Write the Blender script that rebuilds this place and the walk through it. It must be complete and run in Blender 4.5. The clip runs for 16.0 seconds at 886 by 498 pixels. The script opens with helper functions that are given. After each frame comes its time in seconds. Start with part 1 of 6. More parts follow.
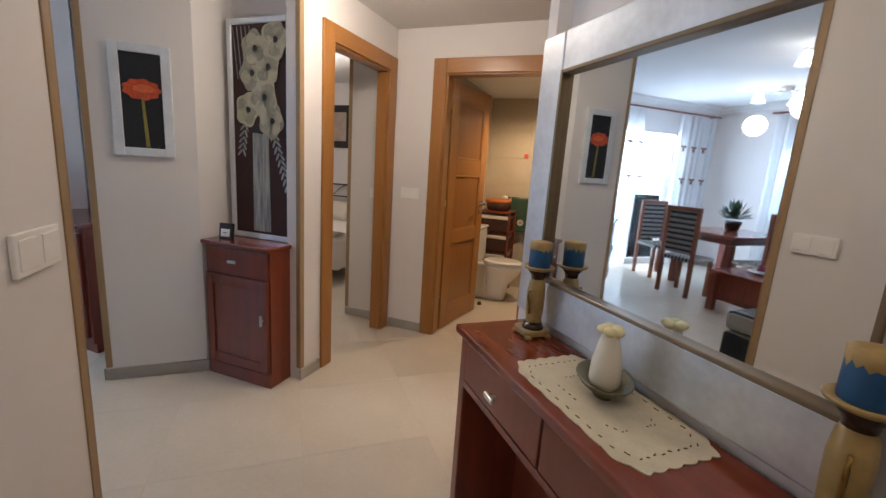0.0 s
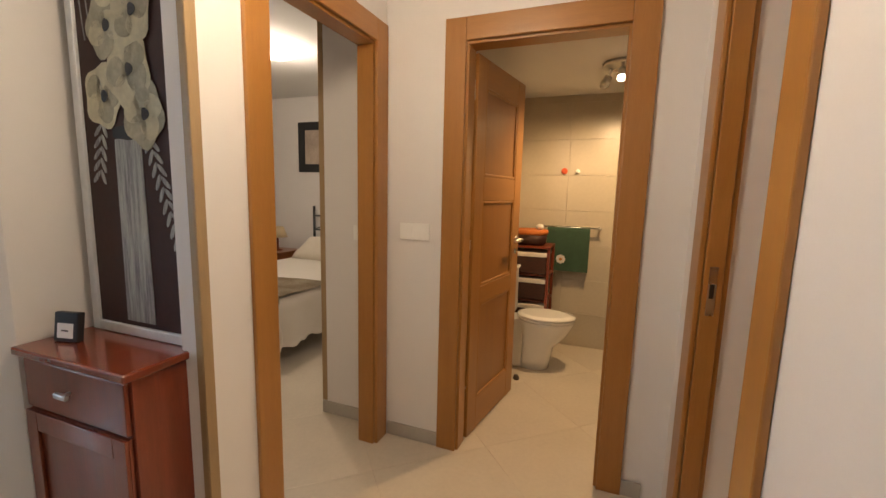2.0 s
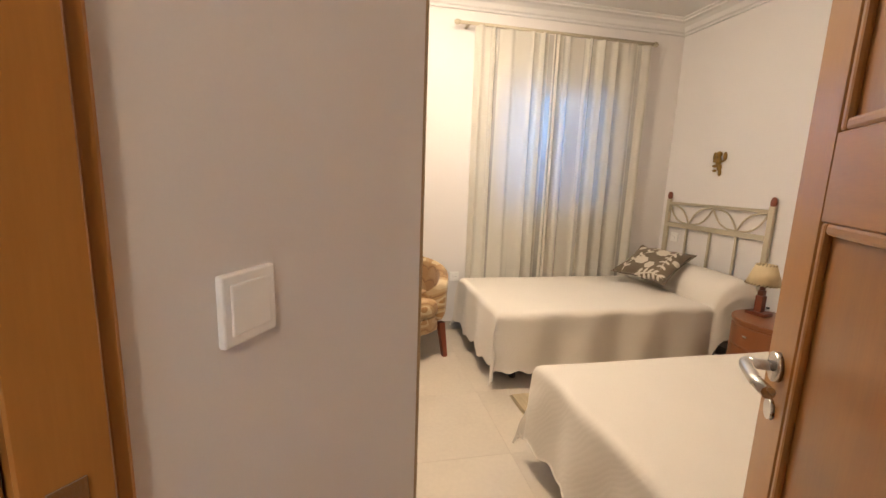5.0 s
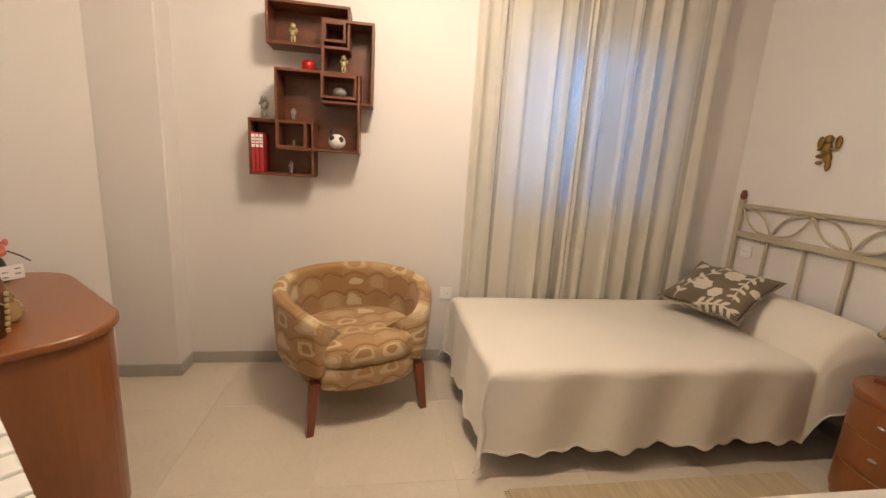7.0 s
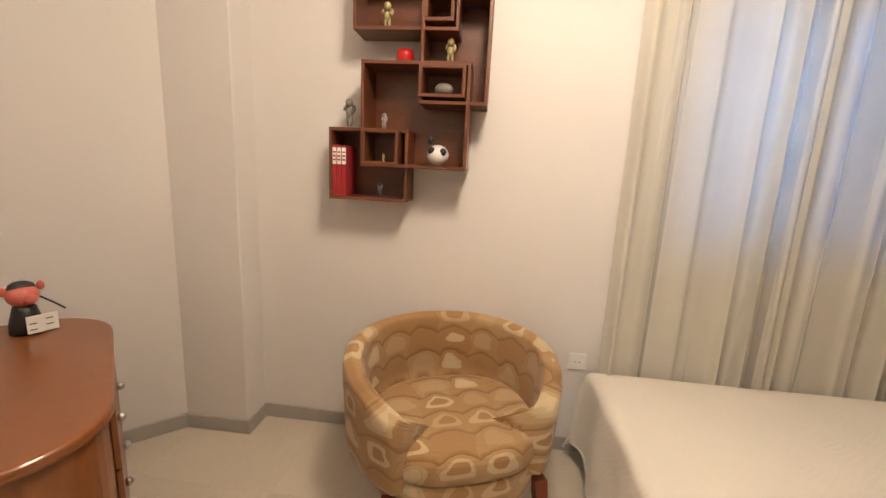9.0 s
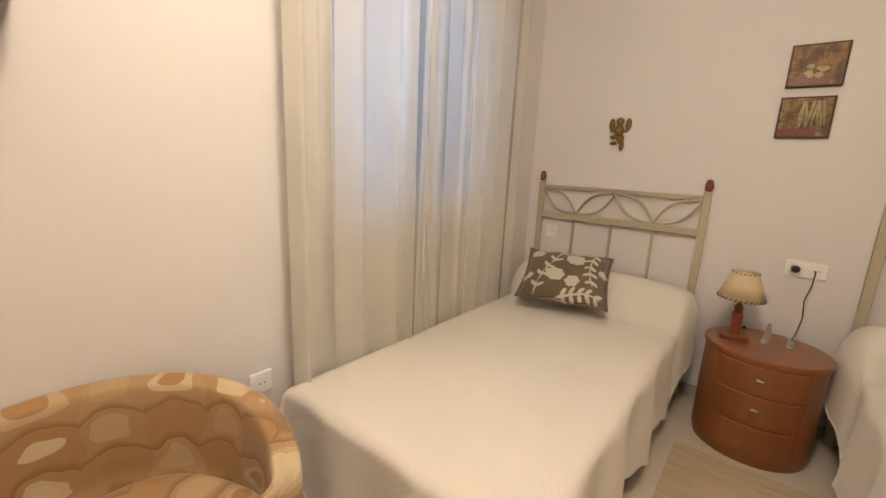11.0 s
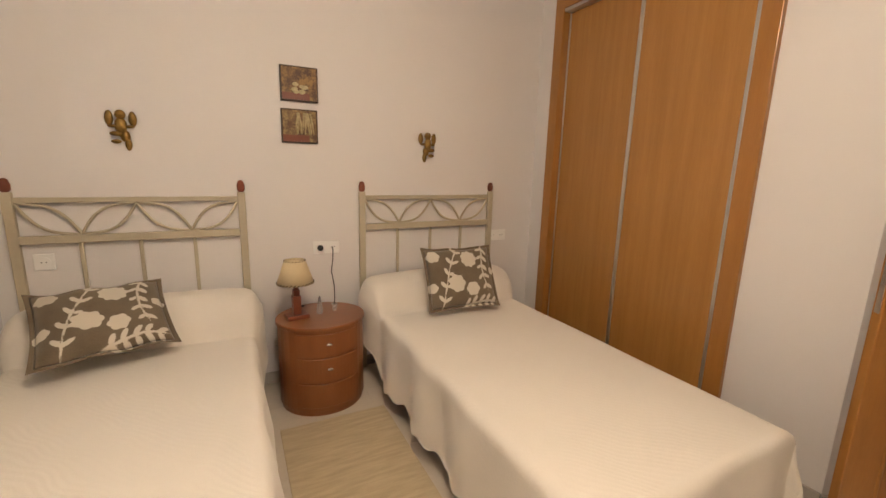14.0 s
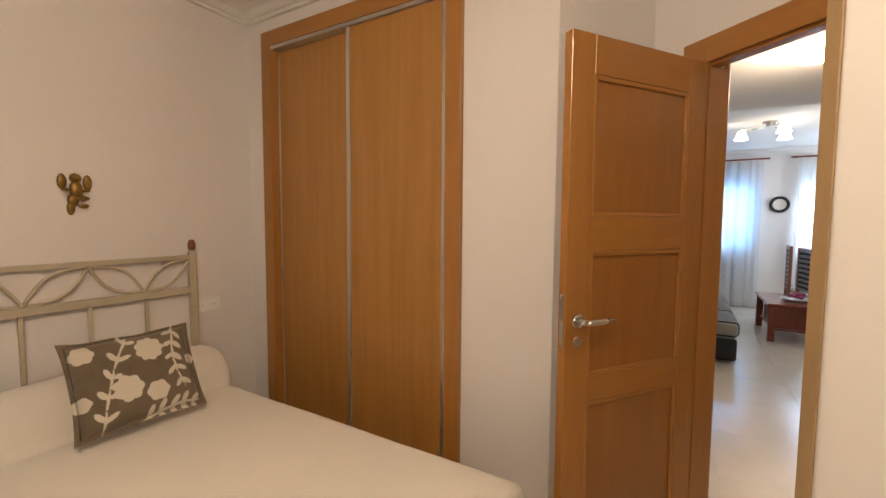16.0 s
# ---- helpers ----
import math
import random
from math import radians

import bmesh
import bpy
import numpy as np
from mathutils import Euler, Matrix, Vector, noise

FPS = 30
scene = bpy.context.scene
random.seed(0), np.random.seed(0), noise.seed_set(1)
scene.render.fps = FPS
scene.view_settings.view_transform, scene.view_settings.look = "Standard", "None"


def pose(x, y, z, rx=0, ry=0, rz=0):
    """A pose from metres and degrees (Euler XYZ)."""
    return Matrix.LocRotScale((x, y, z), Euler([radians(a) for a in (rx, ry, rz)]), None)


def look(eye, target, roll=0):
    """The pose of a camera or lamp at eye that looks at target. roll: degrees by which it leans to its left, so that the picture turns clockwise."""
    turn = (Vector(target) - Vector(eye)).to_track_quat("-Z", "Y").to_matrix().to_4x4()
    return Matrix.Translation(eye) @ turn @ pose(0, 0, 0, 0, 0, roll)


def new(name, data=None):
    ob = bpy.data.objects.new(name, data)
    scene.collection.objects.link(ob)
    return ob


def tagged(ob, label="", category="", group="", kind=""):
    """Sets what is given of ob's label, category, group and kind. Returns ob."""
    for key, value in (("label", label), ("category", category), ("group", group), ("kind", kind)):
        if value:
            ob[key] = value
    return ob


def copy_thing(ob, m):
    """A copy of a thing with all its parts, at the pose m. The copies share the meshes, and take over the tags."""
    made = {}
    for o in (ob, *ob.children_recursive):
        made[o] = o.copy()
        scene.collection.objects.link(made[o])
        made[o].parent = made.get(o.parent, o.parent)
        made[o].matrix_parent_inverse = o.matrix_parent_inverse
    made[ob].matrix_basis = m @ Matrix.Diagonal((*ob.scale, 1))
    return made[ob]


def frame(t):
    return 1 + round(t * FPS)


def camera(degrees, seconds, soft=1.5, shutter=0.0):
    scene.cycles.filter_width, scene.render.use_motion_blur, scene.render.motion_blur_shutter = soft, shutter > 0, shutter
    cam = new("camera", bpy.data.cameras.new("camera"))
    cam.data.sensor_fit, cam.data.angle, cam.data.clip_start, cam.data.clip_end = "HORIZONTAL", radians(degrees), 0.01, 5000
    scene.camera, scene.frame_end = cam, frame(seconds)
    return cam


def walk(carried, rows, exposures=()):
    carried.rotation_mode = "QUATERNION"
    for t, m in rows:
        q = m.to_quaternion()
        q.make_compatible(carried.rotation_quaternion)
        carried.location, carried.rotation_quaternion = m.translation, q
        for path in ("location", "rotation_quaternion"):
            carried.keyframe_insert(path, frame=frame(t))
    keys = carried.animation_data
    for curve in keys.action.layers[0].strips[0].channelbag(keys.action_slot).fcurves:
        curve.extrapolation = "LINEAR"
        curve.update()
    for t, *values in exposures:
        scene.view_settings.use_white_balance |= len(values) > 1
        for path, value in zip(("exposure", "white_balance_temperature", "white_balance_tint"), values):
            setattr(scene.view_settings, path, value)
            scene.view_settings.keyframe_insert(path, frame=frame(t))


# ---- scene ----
cam = camera(94.2, 16.0)
PATH = [
    (0, (0.195, 0.395, 1.33), (0.9, 2.227, 0.95), 3.8),
    (0.5, (0.299, 0.591, 1.336), (0.716, 2.514, 0.979), 3.0),
    (1, (0.42, 0.893, 1.332), (0.704, 2.848, 1.008), 2.5),
    (1.5, (0.479, 1.201, 1.33), (0.864, 3.142, 1.038), 2.0),
    (2, (0.505, 1.548, 1.327), (1.202, 3.403, 1.056), 1.4),
    (2.5, (0.552, 1.838, 1.318), (1.636, 3.497, 1.047), 0.9),
    (3, (0.669, 2.069, 1.32), (2.134, 3.401, 1.037), 0.9),
    (3.5, (0.852, 2.259, 1.33), (2.632, 3.122, 1.037), 0.7),
    (4, (1.035, 2.369, 1.33), (2.99, 2.685, 1.045), 0.9),
    (4.5, (1.275, 2.381, 1.338), (3.242, 2.185, 1.038), 1.3),
    (4.7, (1.377, 2.358, 1.333), (3.318, 1.985, 1.029), 1.4),
    (6.8, (2.291, 1.933, 1.347), (4.19, 1.46, 0.934), 3.5),
    (7, (2.35, 1.909, 1.34), (4.283, 1.601, 0.927), 3.6),
    (7.5, (2.483, 1.896, 1.35), (4.436, 1.964, 0.922), 3.6),
    (8, (2.675, 1.897, 1.353), (4.602, 2.243, 0.945), 3.3),
    (8.2, (2.745, 1.902, 1.359), (4.662, 2.316, 0.966), 3.1),
    (10.3, (3.482, 2.084, 1.368), (5.206, 1.158, 0.953), 2.7),
    (10.5, (3.524, 2.12, 1.352), (5.101, 0.979, 0.932), 2.9),
    (11, (3.59, 2.138, 1.31), (4.81, 0.59, 0.891), 2.7),
    (11.5, (3.518, 2.129, 1.318), (4.449, 0.421, 0.851), 2.5),
    (12, (3.484, 2.078, 1.365), (4.126, 0.254, 0.858), 2.2),
    (12.5, (3.535, 1.987, 1.372), (3.839, 0.078, 0.866), 2.1),
    (13, (3.66, 1.96, 1.35), (3.565, 0.017, 0.882), 2.0),
    (13.5, (3.828, 1.984, 1.355), (3.29, 0.105, 0.932), 1.8),
    (14, (3.912, 2.07, 1.376), (3.022, 0.322, 0.991), 1.5),
    (14.5, (3.927, 2.098, 1.376), (2.74, 0.519, 1.059), 1.3),
    (15, (3.867, 2.1, 1.39), (2.479, 0.68, 1.152), 1.1),
    (15.5, (3.751, 2.042, 1.394), (2.192, 0.802, 1.224), 0.8),
    (16, (3.528, 1.933, 1.395), (1.805, 0.926, 1.261), 0.4),
]
EXPOSURE = [(0.0, 0.36, 5700, 12), (1.0, 0.24, 5850, 12), (2.0, 0.56, 6600, 10), (3.0, 0.76, 6300, 10), (3.6, 0.62, 6450, 10), (4.7, 0.72, 6250, 10), (7.0, 0.46, 6350, 11), (12.0, 0.52, 6200, 10), (14.3, 0.60, 6350, 11), (15.5, 0.46, 6500, 12), (16.0, 0.42, 6700, 12)]
walk(cam, [(t, look(eye, to, roll)) for t, eye, to, roll in PATH], EXPOSURE)

# ---- light ----
world = bpy.data.worlds.new("sky")
scene.world = world
world.use_nodes = True
sky = world.node_tree.nodes.new("ShaderNodeTexSky")
sky.sky_type, sky.sun_disc = "NISHITA", False
sky.sun_elevation, sky.sun_rotation = radians(42), radians(-60)
world.node_tree.links.new(sky.outputs[0], world.node_tree.nodes["Background"].inputs[0])
world.node_tree.nodes["Background"].inputs[1].default_value = 0.12


def lamp(name, kind, m, energy, color, size=0.1, size_y=None, angle=None):
    data = bpy.data.lights.new(name, kind)
    data.energy, data.color = energy, color
    if kind == "SUN":
        data.angle = angle
    elif kind == "AREA":
        data.shape, data.size, data.size_y = "RECTANGLE", size, size_y or size
    else:
        data.shadow_soft_size = size
        if kind == "SPOT":
            data.spot_size, data.spot_blend = radians(166), 0.6
    ob = new(name, data)
    ob.matrix_world = m
    return ob


WARM, SOFT = (1.0, 0.80, 0.59), (1.0, 0.82, 0.64)
lamp("sun", "SUN", look((-20, 30, 25), (0, 0, 0)), 3.0, (1.0, 0.95, 0.86), angle=radians(0.5))
lamp("bedroom_bulb", "POINT", pose(3.70, 1.76, 2.50), 42, WARM, 0.16)
lamp("bedroom_dome", "AREA", look((3.70, 1.76, 2.60), (3.70, 1.76, 0.0)), 6.5, WARM, 0.28)
lamp("hall_bulb_and_fill", "POINT", pose(0.62, 2.5, 2.17), 16, WARM, 0.12)
# Unseen fill without a fixture, added to brighten the console end of the hall.
lamp("hall_bulb_and_fill", "POINT", pose(0.36, 0.30, 2.22), 7, WARM, 0.12)
lamp("guest_bulb", "POINT", pose(0.42, 5.42, 2.36), 24, SOFT, 0.1)
lamp("bath_bulb", "SPOT", look((2.47, 3.70, 1.99), (2.60, 3.98, 0.0)), 46, (1.0, 0.66, 0.34), 0.05)
lamp("living_bulb", "POINT", pose(-2.6, 2.9, 2.1), 5, SOFT, 0.12)
lamp("living_bulb", "POINT", pose(-3.6, 4.0, 2.1), 4, SOFT, 0.12)
lamp("terrace_daylight", "AREA", look((-3.4, 5.56, 1.1), (-3.4, 3.0, 0.9)), 72, (0.74, 0.87, 1.0), 1.25, 2.0)
lamp("window_daylight", "AREA", look((-5.03, 2.60, 1.5), (0, 2.60, 1.1)), 22, (0.20, 0.50, 1.0), 0.6, 0.9)
lamp("window_daylight", "AREA", look((-4.97, 3.95, 1.4), (0, 3.95, 1.0)), 90, (0.50, 0.72, 1.0), 0.7, 0.9)
lamp("bedroom_window_daylight", "AREA", look((5.50, 0.60, 1.6), (0, 0.60, 1.6)), 26, (0.26, 0.50, 1.0), 1.3, 1.2)


# ---- materials ----
def mat(name, base, rough=0.6, metal=0.0, vary=0.12, scale=6.0, fine=60.0, bump=0.05, stretch=(1, 1, 1), dark=None,
        rough_vary=0.08, sheen=0.0, trans=0.0, coat=0.0, rnd=0.0, emit=None, strength=0.0, alpha=1.0, contrast=None):
    m = bpy.data.materials.new(name)
    m.use_nodes = True
    nt = m.node_tree
    n, l = nt.nodes, nt.links
    b = n["Principled BSDF"]
    tc = n.new("ShaderNodeTexCoord")
    mp = n.new("ShaderNodeMapping")
    mp.inputs["Scale"].default_value = stretch
    l.new(tc.outputs["Object"], mp.inputs[0])
    big, small = n.new("ShaderNodeTexNoise"), n.new("ShaderNodeTexNoise")
    big.inputs["Scale"].default_value, small.inputs["Scale"].default_value = scale, fine
    big.inputs["Detail"].default_value, small.inputs["Detail"].default_value = 4, 3
    for t in (big, small):
        l.new(mp.outputs[0], t.inputs["Vector"])
    ramp = n.new("ShaderNodeValToRGB")
    lo, hi = contrast or (0.35, 0.65)
    ramp.color_ramp.elements[0].position, ramp.color_ramp.elements[1].position = lo, hi
    d = dark or tuple(c * (1 - vary) for c in base)
    ramp.color_ramp.elements[0].color = (*d, 1)
    ramp.color_ramp.elements[1].color = (*base, 1)
    mixv = n.new("ShaderNodeMath")
    mixv.operation = "MULTIPLY_ADD"
    mixv.inputs[1].default_value = 0.35
    l.new(small.outputs["Fac"], mixv.inputs[0])
    half = n.new("ShaderNodeMath")
    half.operation = "MULTIPLY"
    half.inputs[1].default_value = 0.65
    l.new(big.outputs["Fac"], half.inputs[0])
    l.new(half.outputs[0], mixv.inputs[2])
    l.new(mixv.outputs[0], ramp.inputs[0])
    out = ramp.outputs[0]
    if rnd:
        info, hsv, mr = n.new("ShaderNodeObjectInfo"), n.new("ShaderNodeHueSaturation"), n.new("ShaderNodeMapRange")
        mr.inputs["To Min"].default_value, mr.inputs["To Max"].default_value = 1 - rnd, 1 + rnd
        l.new(info.outputs["Random"], mr.inputs[0])
        l.new(mr.outputs[0], hsv.inputs["Value"])
        l.new(out, hsv.inputs["Color"])
        out = hsv.outputs[0]
    l.new(out, b.inputs["Base Color"])
    rr = n.new("ShaderNodeMapRange")
    rr.inputs["To Min"].default_value, rr.inputs["To Max"].default_value = max(0.02, rough - rough_vary), min(1, rough + rough_vary)
    l.new(big.outputs["Fac"], rr.inputs[0])
    l.new(rr.outputs[0], b.inputs["Roughness"])
    b.inputs["Metallic"].default_value = metal
    b.inputs["Sheen Weight"].default_value = sheen
    b.inputs["Transmission Weight"].default_value = trans
    b.inputs["Coat Weight"].default_value = coat
    b.inputs["Coat Roughness"].default_value = 0.12
    b.inputs["Alpha"].default_value = alpha
    if emit:
        b.inputs["Emission Color"].default_value, b.inputs["Emission Strength"].default_value = (*emit, 1), strength
    if bump:
        bp = n.new("ShaderNodeBump")
        bp.inputs["Strength"].default_value, bp.inputs["Distance"].default_value = min(1.0, bump * 4), 0.002
        l.new(mixv.outputs[0], bp.inputs["Height"])
        l.new(bp.outputs[0], b.inputs["Normal"])
    return m


def sheer(name, base, through_share, weave=260.0, strips=0.0):
    """Cloth that lets part of the light through, thinner between its threads."""
    m = mat(name, base, 0.9, vary=0.08, scale=5, fine=weave, bump=0.06, sheen=0.3)
    nt = m.node_tree
    n, l = nt.nodes, nt.links
    outn, b = n["Material Output"], n["Principled BSDF"]
    tl, clear, mix, mix2 = n.new("ShaderNodeBsdfTranslucent"), n.new("ShaderNodeBsdfTransparent"), n.new("ShaderNodeMixShader"), n.new("ShaderNodeMixShader")
    tl.inputs[0].default_value = (*base, 1)
    mix.inputs[0].default_value = 0.5 if not strips else 0.38
    mix2.inputs[0].default_value = through_share
    if strips:
        # single cloth between the doubled pleats
        tc, mp, no, rp = n.new("ShaderNodeTexCoord"), n.new("ShaderNodeMapping"), n.new("ShaderNodeTexNoise"), n.new("ShaderNodeMapRange")
        mp.inputs["Scale"].default_value = (strips, 0.0, 0.12)
        no.inputs["Scale"].default_value, no.inputs["Detail"].default_value = 1.0, 1.0
        rp.inputs["From Min"].default_value, rp.inputs["From Max"].default_value = 0.585, 0.65
        rp.inputs["To Min"].default_value, rp.inputs["To Max"].default_value = through_share, 0.50
        l.new(tc.outputs["Object"], mp.inputs[0])
        l.new(mp.outputs[0], no.inputs["Vector"])
        l.new(no.outputs[0], rp.inputs[0])
        l.new(rp.outputs[0], mix2.inputs[0])
    l.new(b.outputs[0], mix.inputs[1])
    l.new(tl.outputs[0], mix.inputs[2])
    l.new(mix.outputs[0], mix2.inputs[1])
    l.new(clear.outputs[0], mix2.inputs[2])
    l.new(mix2.outputs[0], outn.inputs[0])
    return m


def glass(name, tint=(0.9, 0.95, 0.95), rough=0.02, share=0.85):
    m = bpy.data.materials.new(name)
    m.use_nodes = True
    n, l = m.node_tree.nodes, m.node_tree.links
    g, tr, mix, fr = n.new("ShaderNodeBsdfGlossy"), n.new("ShaderNodeBsdfTransparent"), n.new("ShaderNodeMixShader"), n.new("ShaderNodeFresnel")
    g.inputs["Roughness"].default_value = rough
    tr.inputs[0].default_value = (*tint, 1)
    fr.inputs[0].default_value = 1.5
    l.new(fr.outputs[0], mix.inputs[0])
    l.new(tr.outputs[0], mix.inputs[1])
    l.new(g.outputs[0], mix.inputs[2])
    l.new(mix.outputs[0], n["Material Output"].inputs[0])
    return m


M_WALL = mat("white wall paint", (0.74, 0.71, 0.69), 0.75, vary=0.03, scale=1.5, fine=220, bump=0.05)
M_CEIL = mat("ceiling paint", (0.72, 0.71, 0.69), 0.85, vary=0.03, scale=1.2, fine=150, bump=0.03)
M_TILE = mat("cream polished floor tile", (0.62, 0.55, 0.45), 0.22, vary=0.10, scale=2.5, fine=45, bump=0.008, rnd=0.02, rough_vary=0.05)
M_GROUT = mat("floor joint", (0.57, 0.50, 0.41), 0.8, vary=0.2)
M_BASE = mat("grey beige skirting tile", (0.40, 0.37, 0.33), 0.3, vary=0.1, scale=8, fine=60, bump=0.01)
OAK = dict(rough=0.36, scale=3.0, fine=30, bump=0.012, rough_vary=0.06, coat=0.25)
M_OAK = mat("honey oak veneer upright grain", (0.38, 0.170, 0.038), dark=(0.325, 0.140, 0.030), stretch=(9, 9, 0.8), **OAK)
M_OAK_H = mat("honey oak veneer level grain", (0.38, 0.170, 0.038), dark=(0.325, 0.140, 0.030), stretch=(1.2, 1.2, 12), **OAK)
M_OAK_P = mat("varnished oak door panel", (0.325, 0.140, 0.032), dark=(0.275, 0.114, 0.025), stretch=(8, 8, 0.7), **OAK)
M_TRIM = mat("tan corner trim", (0.36, 0.24, 0.12), 0.5, vary=0.15, stretch=(6, 6, 0.6), scale=4)
M_MAHOG = mat("reddish mahogany", (0.20, 0.040, 0.016), dark=(0.14, 0.026, 0.010), stretch=(8, 8, 0.8), rough=0.32, scale=3, fine=28, bump=0.02, coat=0.3)
M_MAHOG_H = mat("reddish mahogany top", (0.21, 0.042, 0.016), dark=(0.15, 0.028, 0.011), stretch=(8, 0.8, 8), rough=0.22, scale=3, fine=28, bump=0.015, coat=0.45)
M_WALNUT = mat("walnut shelf board", (0.165, 0.050, 0.018), dark=(0.10, 0.030, 0.011), stretch=(6, 1, 6), rough=0.4, scale=4, fine=32, bump=0.02, coat=0.15)
M_CHERRY = mat("cherry veneer", (0.25, 0.086, 0.027), dark=(0.215, 0.072, 0.022), stretch=(5, 5, 0.7), rough=0.30, scale=3, fine=26, bump=0.0, coat=0.2, rough_vary=0.03)
M_CHROME = mat("brushed steel", (0.62, 0.61, 0.59), 0.28, metal=1.0, vary=0.06, bump=0.01)
M_ALU = mat("satin aluminium", (0.62, 0.61, 0.58), 0.42, metal=1.0, vary=0.05, bump=0.01)
M_SILVER = mat("brushed silver paint", (0.70, 0.74, 0.78), 0.36, metal=0.6, vary=0.22, scale=9, fine=50, bump=0.05, stretch=(1, 1, 1))
M_BLACK = mat("black plastic", (0.018, 0.018, 0.020), 0.4, vary=0.2)
M_WHITEP = mat("white plastic", (0.86, 0.85, 0.82), 0.3, vary=0.03, bump=0.0)
M_CERAM = mat("white ceramic", (0.78, 0.77, 0.74), 0.1, vary=0.02, bump=0.0, coat=0.5)
M_MIRROR = mat("mirror silver", (0.86, 0.88, 0.88), 0.02, metal=1.0, vary=0.0, bump=0.0, rough_vary=0.0)
M_GLASS = glass("window glass")
M_BULB = mat("lit frosted glass", (0.9, 0.88, 0.8), 0.4, emit=(1.0, 0.82, 0.55), strength=6.0, bump=0)
M_COOLB = mat("lit white glass", (0.9, 0.9, 0.9), 0.4, emit=(1.0, 0.9, 0.75), strength=5.0, bump=0)


# ---- mesh helpers ----
def bx(bm, x0, x1, y0, y1, z0, z1, bevel=0.0, seg=2):
    vs = [bm.verts.new((x, y, z)) for z in (z0, z1) for x, y in ((x0, y0), (x1, y0), (x1, y1), (x0, y1))]
    fs = [bm.faces.new([vs[i] for i in f]) for f in ((3, 2, 1, 0), (4, 5, 6, 7), (0, 1, 5, 4), (1, 2, 6, 5), (2, 3, 7, 6), (3, 0, 4, 7))]
    if bevel:
        bmesh.ops.bevel(bm, geom=list({e for f in fs for e in f.edges}), offset=bevel, segments=seg, profile=0.5, affect="EDGES")
    return bm


def prism(bm, pts, z0, z1, bevel=0.0, seg=2):
    lo, hi = [bm.verts.new((x, y, z0)) for x, y in pts], [bm.verts.new((x, y, z1)) for x, y in pts]
    k = len(pts)
    fs = [bm.faces.new(lo[::-1]), bm.faces.new(hi)]
    for i in range(k):
        fs.append(bm.faces.new((lo[i], lo[(i + 1) % k], hi[(i + 1) % k], hi[i])))
    bmesh.ops.recalc_face_normals(bm, faces=fs)
    if bevel:
        bmesh.ops.bevel(bm, geom=list(fs[0].edges) + list(fs[1].edges), offset=bevel, segments=seg, profile=0.5, affect="EDGES")
    return bm


def lathe(bm, prof, seg=24, at=(0, 0, 0), sx=1.0, sy=1.0, smooth=True):
    rings = [[bm.verts.new((at[0] + r * sx * math.cos(2 * math.pi * i / seg), at[1] + r * sy * math.sin(2 * math.pi * i / seg), at[2] + z)) for i in range(seg)] for r, z in prof]
    for a, b in zip(rings, rings[1:]):
        for i in range(seg):
            f = bm.faces.new((a[i], a[(i + 1) % seg], b[(i + 1) % seg], b[i]))
            f.smooth = smooth
    bm.faces.new(rings[0][::-1])
    bm.faces.new(rings[-1])
    return bm


def tube(bm, pts, r, seg=8, close=False, r1=None):
    pts = [Vector(p) for p in pts]
    k = len(pts)
    rings = []
    for i, p in enumerate(pts):
        a = pts[(i - 1) % k] if (close or i) else p
        b = pts[(i + 1) % k] if (close or i < k - 1) else p
        d = (b - a).normalized()
        up = Vector((0, 0, 1)) if abs(d.z) < 0.95 else Vector((0, 1, 0))
        s = d.cross(up).normalized()
        u = s.cross(d).normalized()
        rad = r if r1 is None else r + (r1 - r) * i / (k - 1)
        rings.append([bm.verts.new(p + rad * (math.cos(2 * math.pi * j / seg) * s + math.sin(2 * math.pi * j / seg) * u)) for j in range(seg)])
    for i in range(k if close else k - 1):
        a, b = rings[i], rings[(i + 1) % k]
        for j in range(seg):
            f = bm.faces.new((a[j], b[j], b[(j + 1) % seg], a[(j + 1) % seg]))
            f.smooth = True
    if not close:
        bm.faces.new(rings[0])
        bm.faces.new(rings[-1][::-1])
    return bm


def ball(bm, c, r, sx=1, sy=1, sz=1, seg=16):
    m = Matrix.Translation(c) @ Matrix.Diagonal((sx, sy, sz, 1))
    got = bmesh.ops.create_uvsphere(bm, u_segments=seg, v_segments=max(6, seg // 2), radius=r, matrix=m)
    for v in got["verts"]:
        for f in v.link_faces:
            f.smooth = True
    return bm


def grid_cloth(bm, nu, nv, fn, thick=0.0):
    vs = [[bm.verts.new(fn(i / nu, j / nv)) for j in range(nv + 1)] for i in range(nu + 1)]
    for i in range(nu):
        for j in range(nv):
            f = bm.faces.new((vs[i][j], vs[i + 1][j], vs[i + 1][j + 1], vs[i][j + 1]))
            f.smooth = True
    if thick:
        bmesh.ops.solidify(bm, geom=bm.faces[:], thickness=thick)
    return bm


def B():
    return bmesh.new()


def part(name, bm, material, parent=None, label=""):
    me = bpy.data.meshes.new(name)
    bm.normal_update()
    bm.to_mesh(me)
    bm.free()
    me.materials.append(material)
    ob = new(name, me)
    if parent is not None:
        ob.parent = parent
    if label:
        ob["label"] = label
    return ob


def thing(name, label, category, m=None, group="", kind=""):
    ob = new(name)
    ob.empty_display_size = 0.1
    if m is not None:
        ob.matrix_basis = m
    return tagged(ob, label, category, group, kind)


def solo(name, bm, material, label, category, m=None, group="", kind=""):
    ob = part(name, bm, material)
    if m is not None:
        ob.matrix_basis = m
    return tagged(ob, label, category, group, kind)


# ---- structure ----
TOP = 2.79


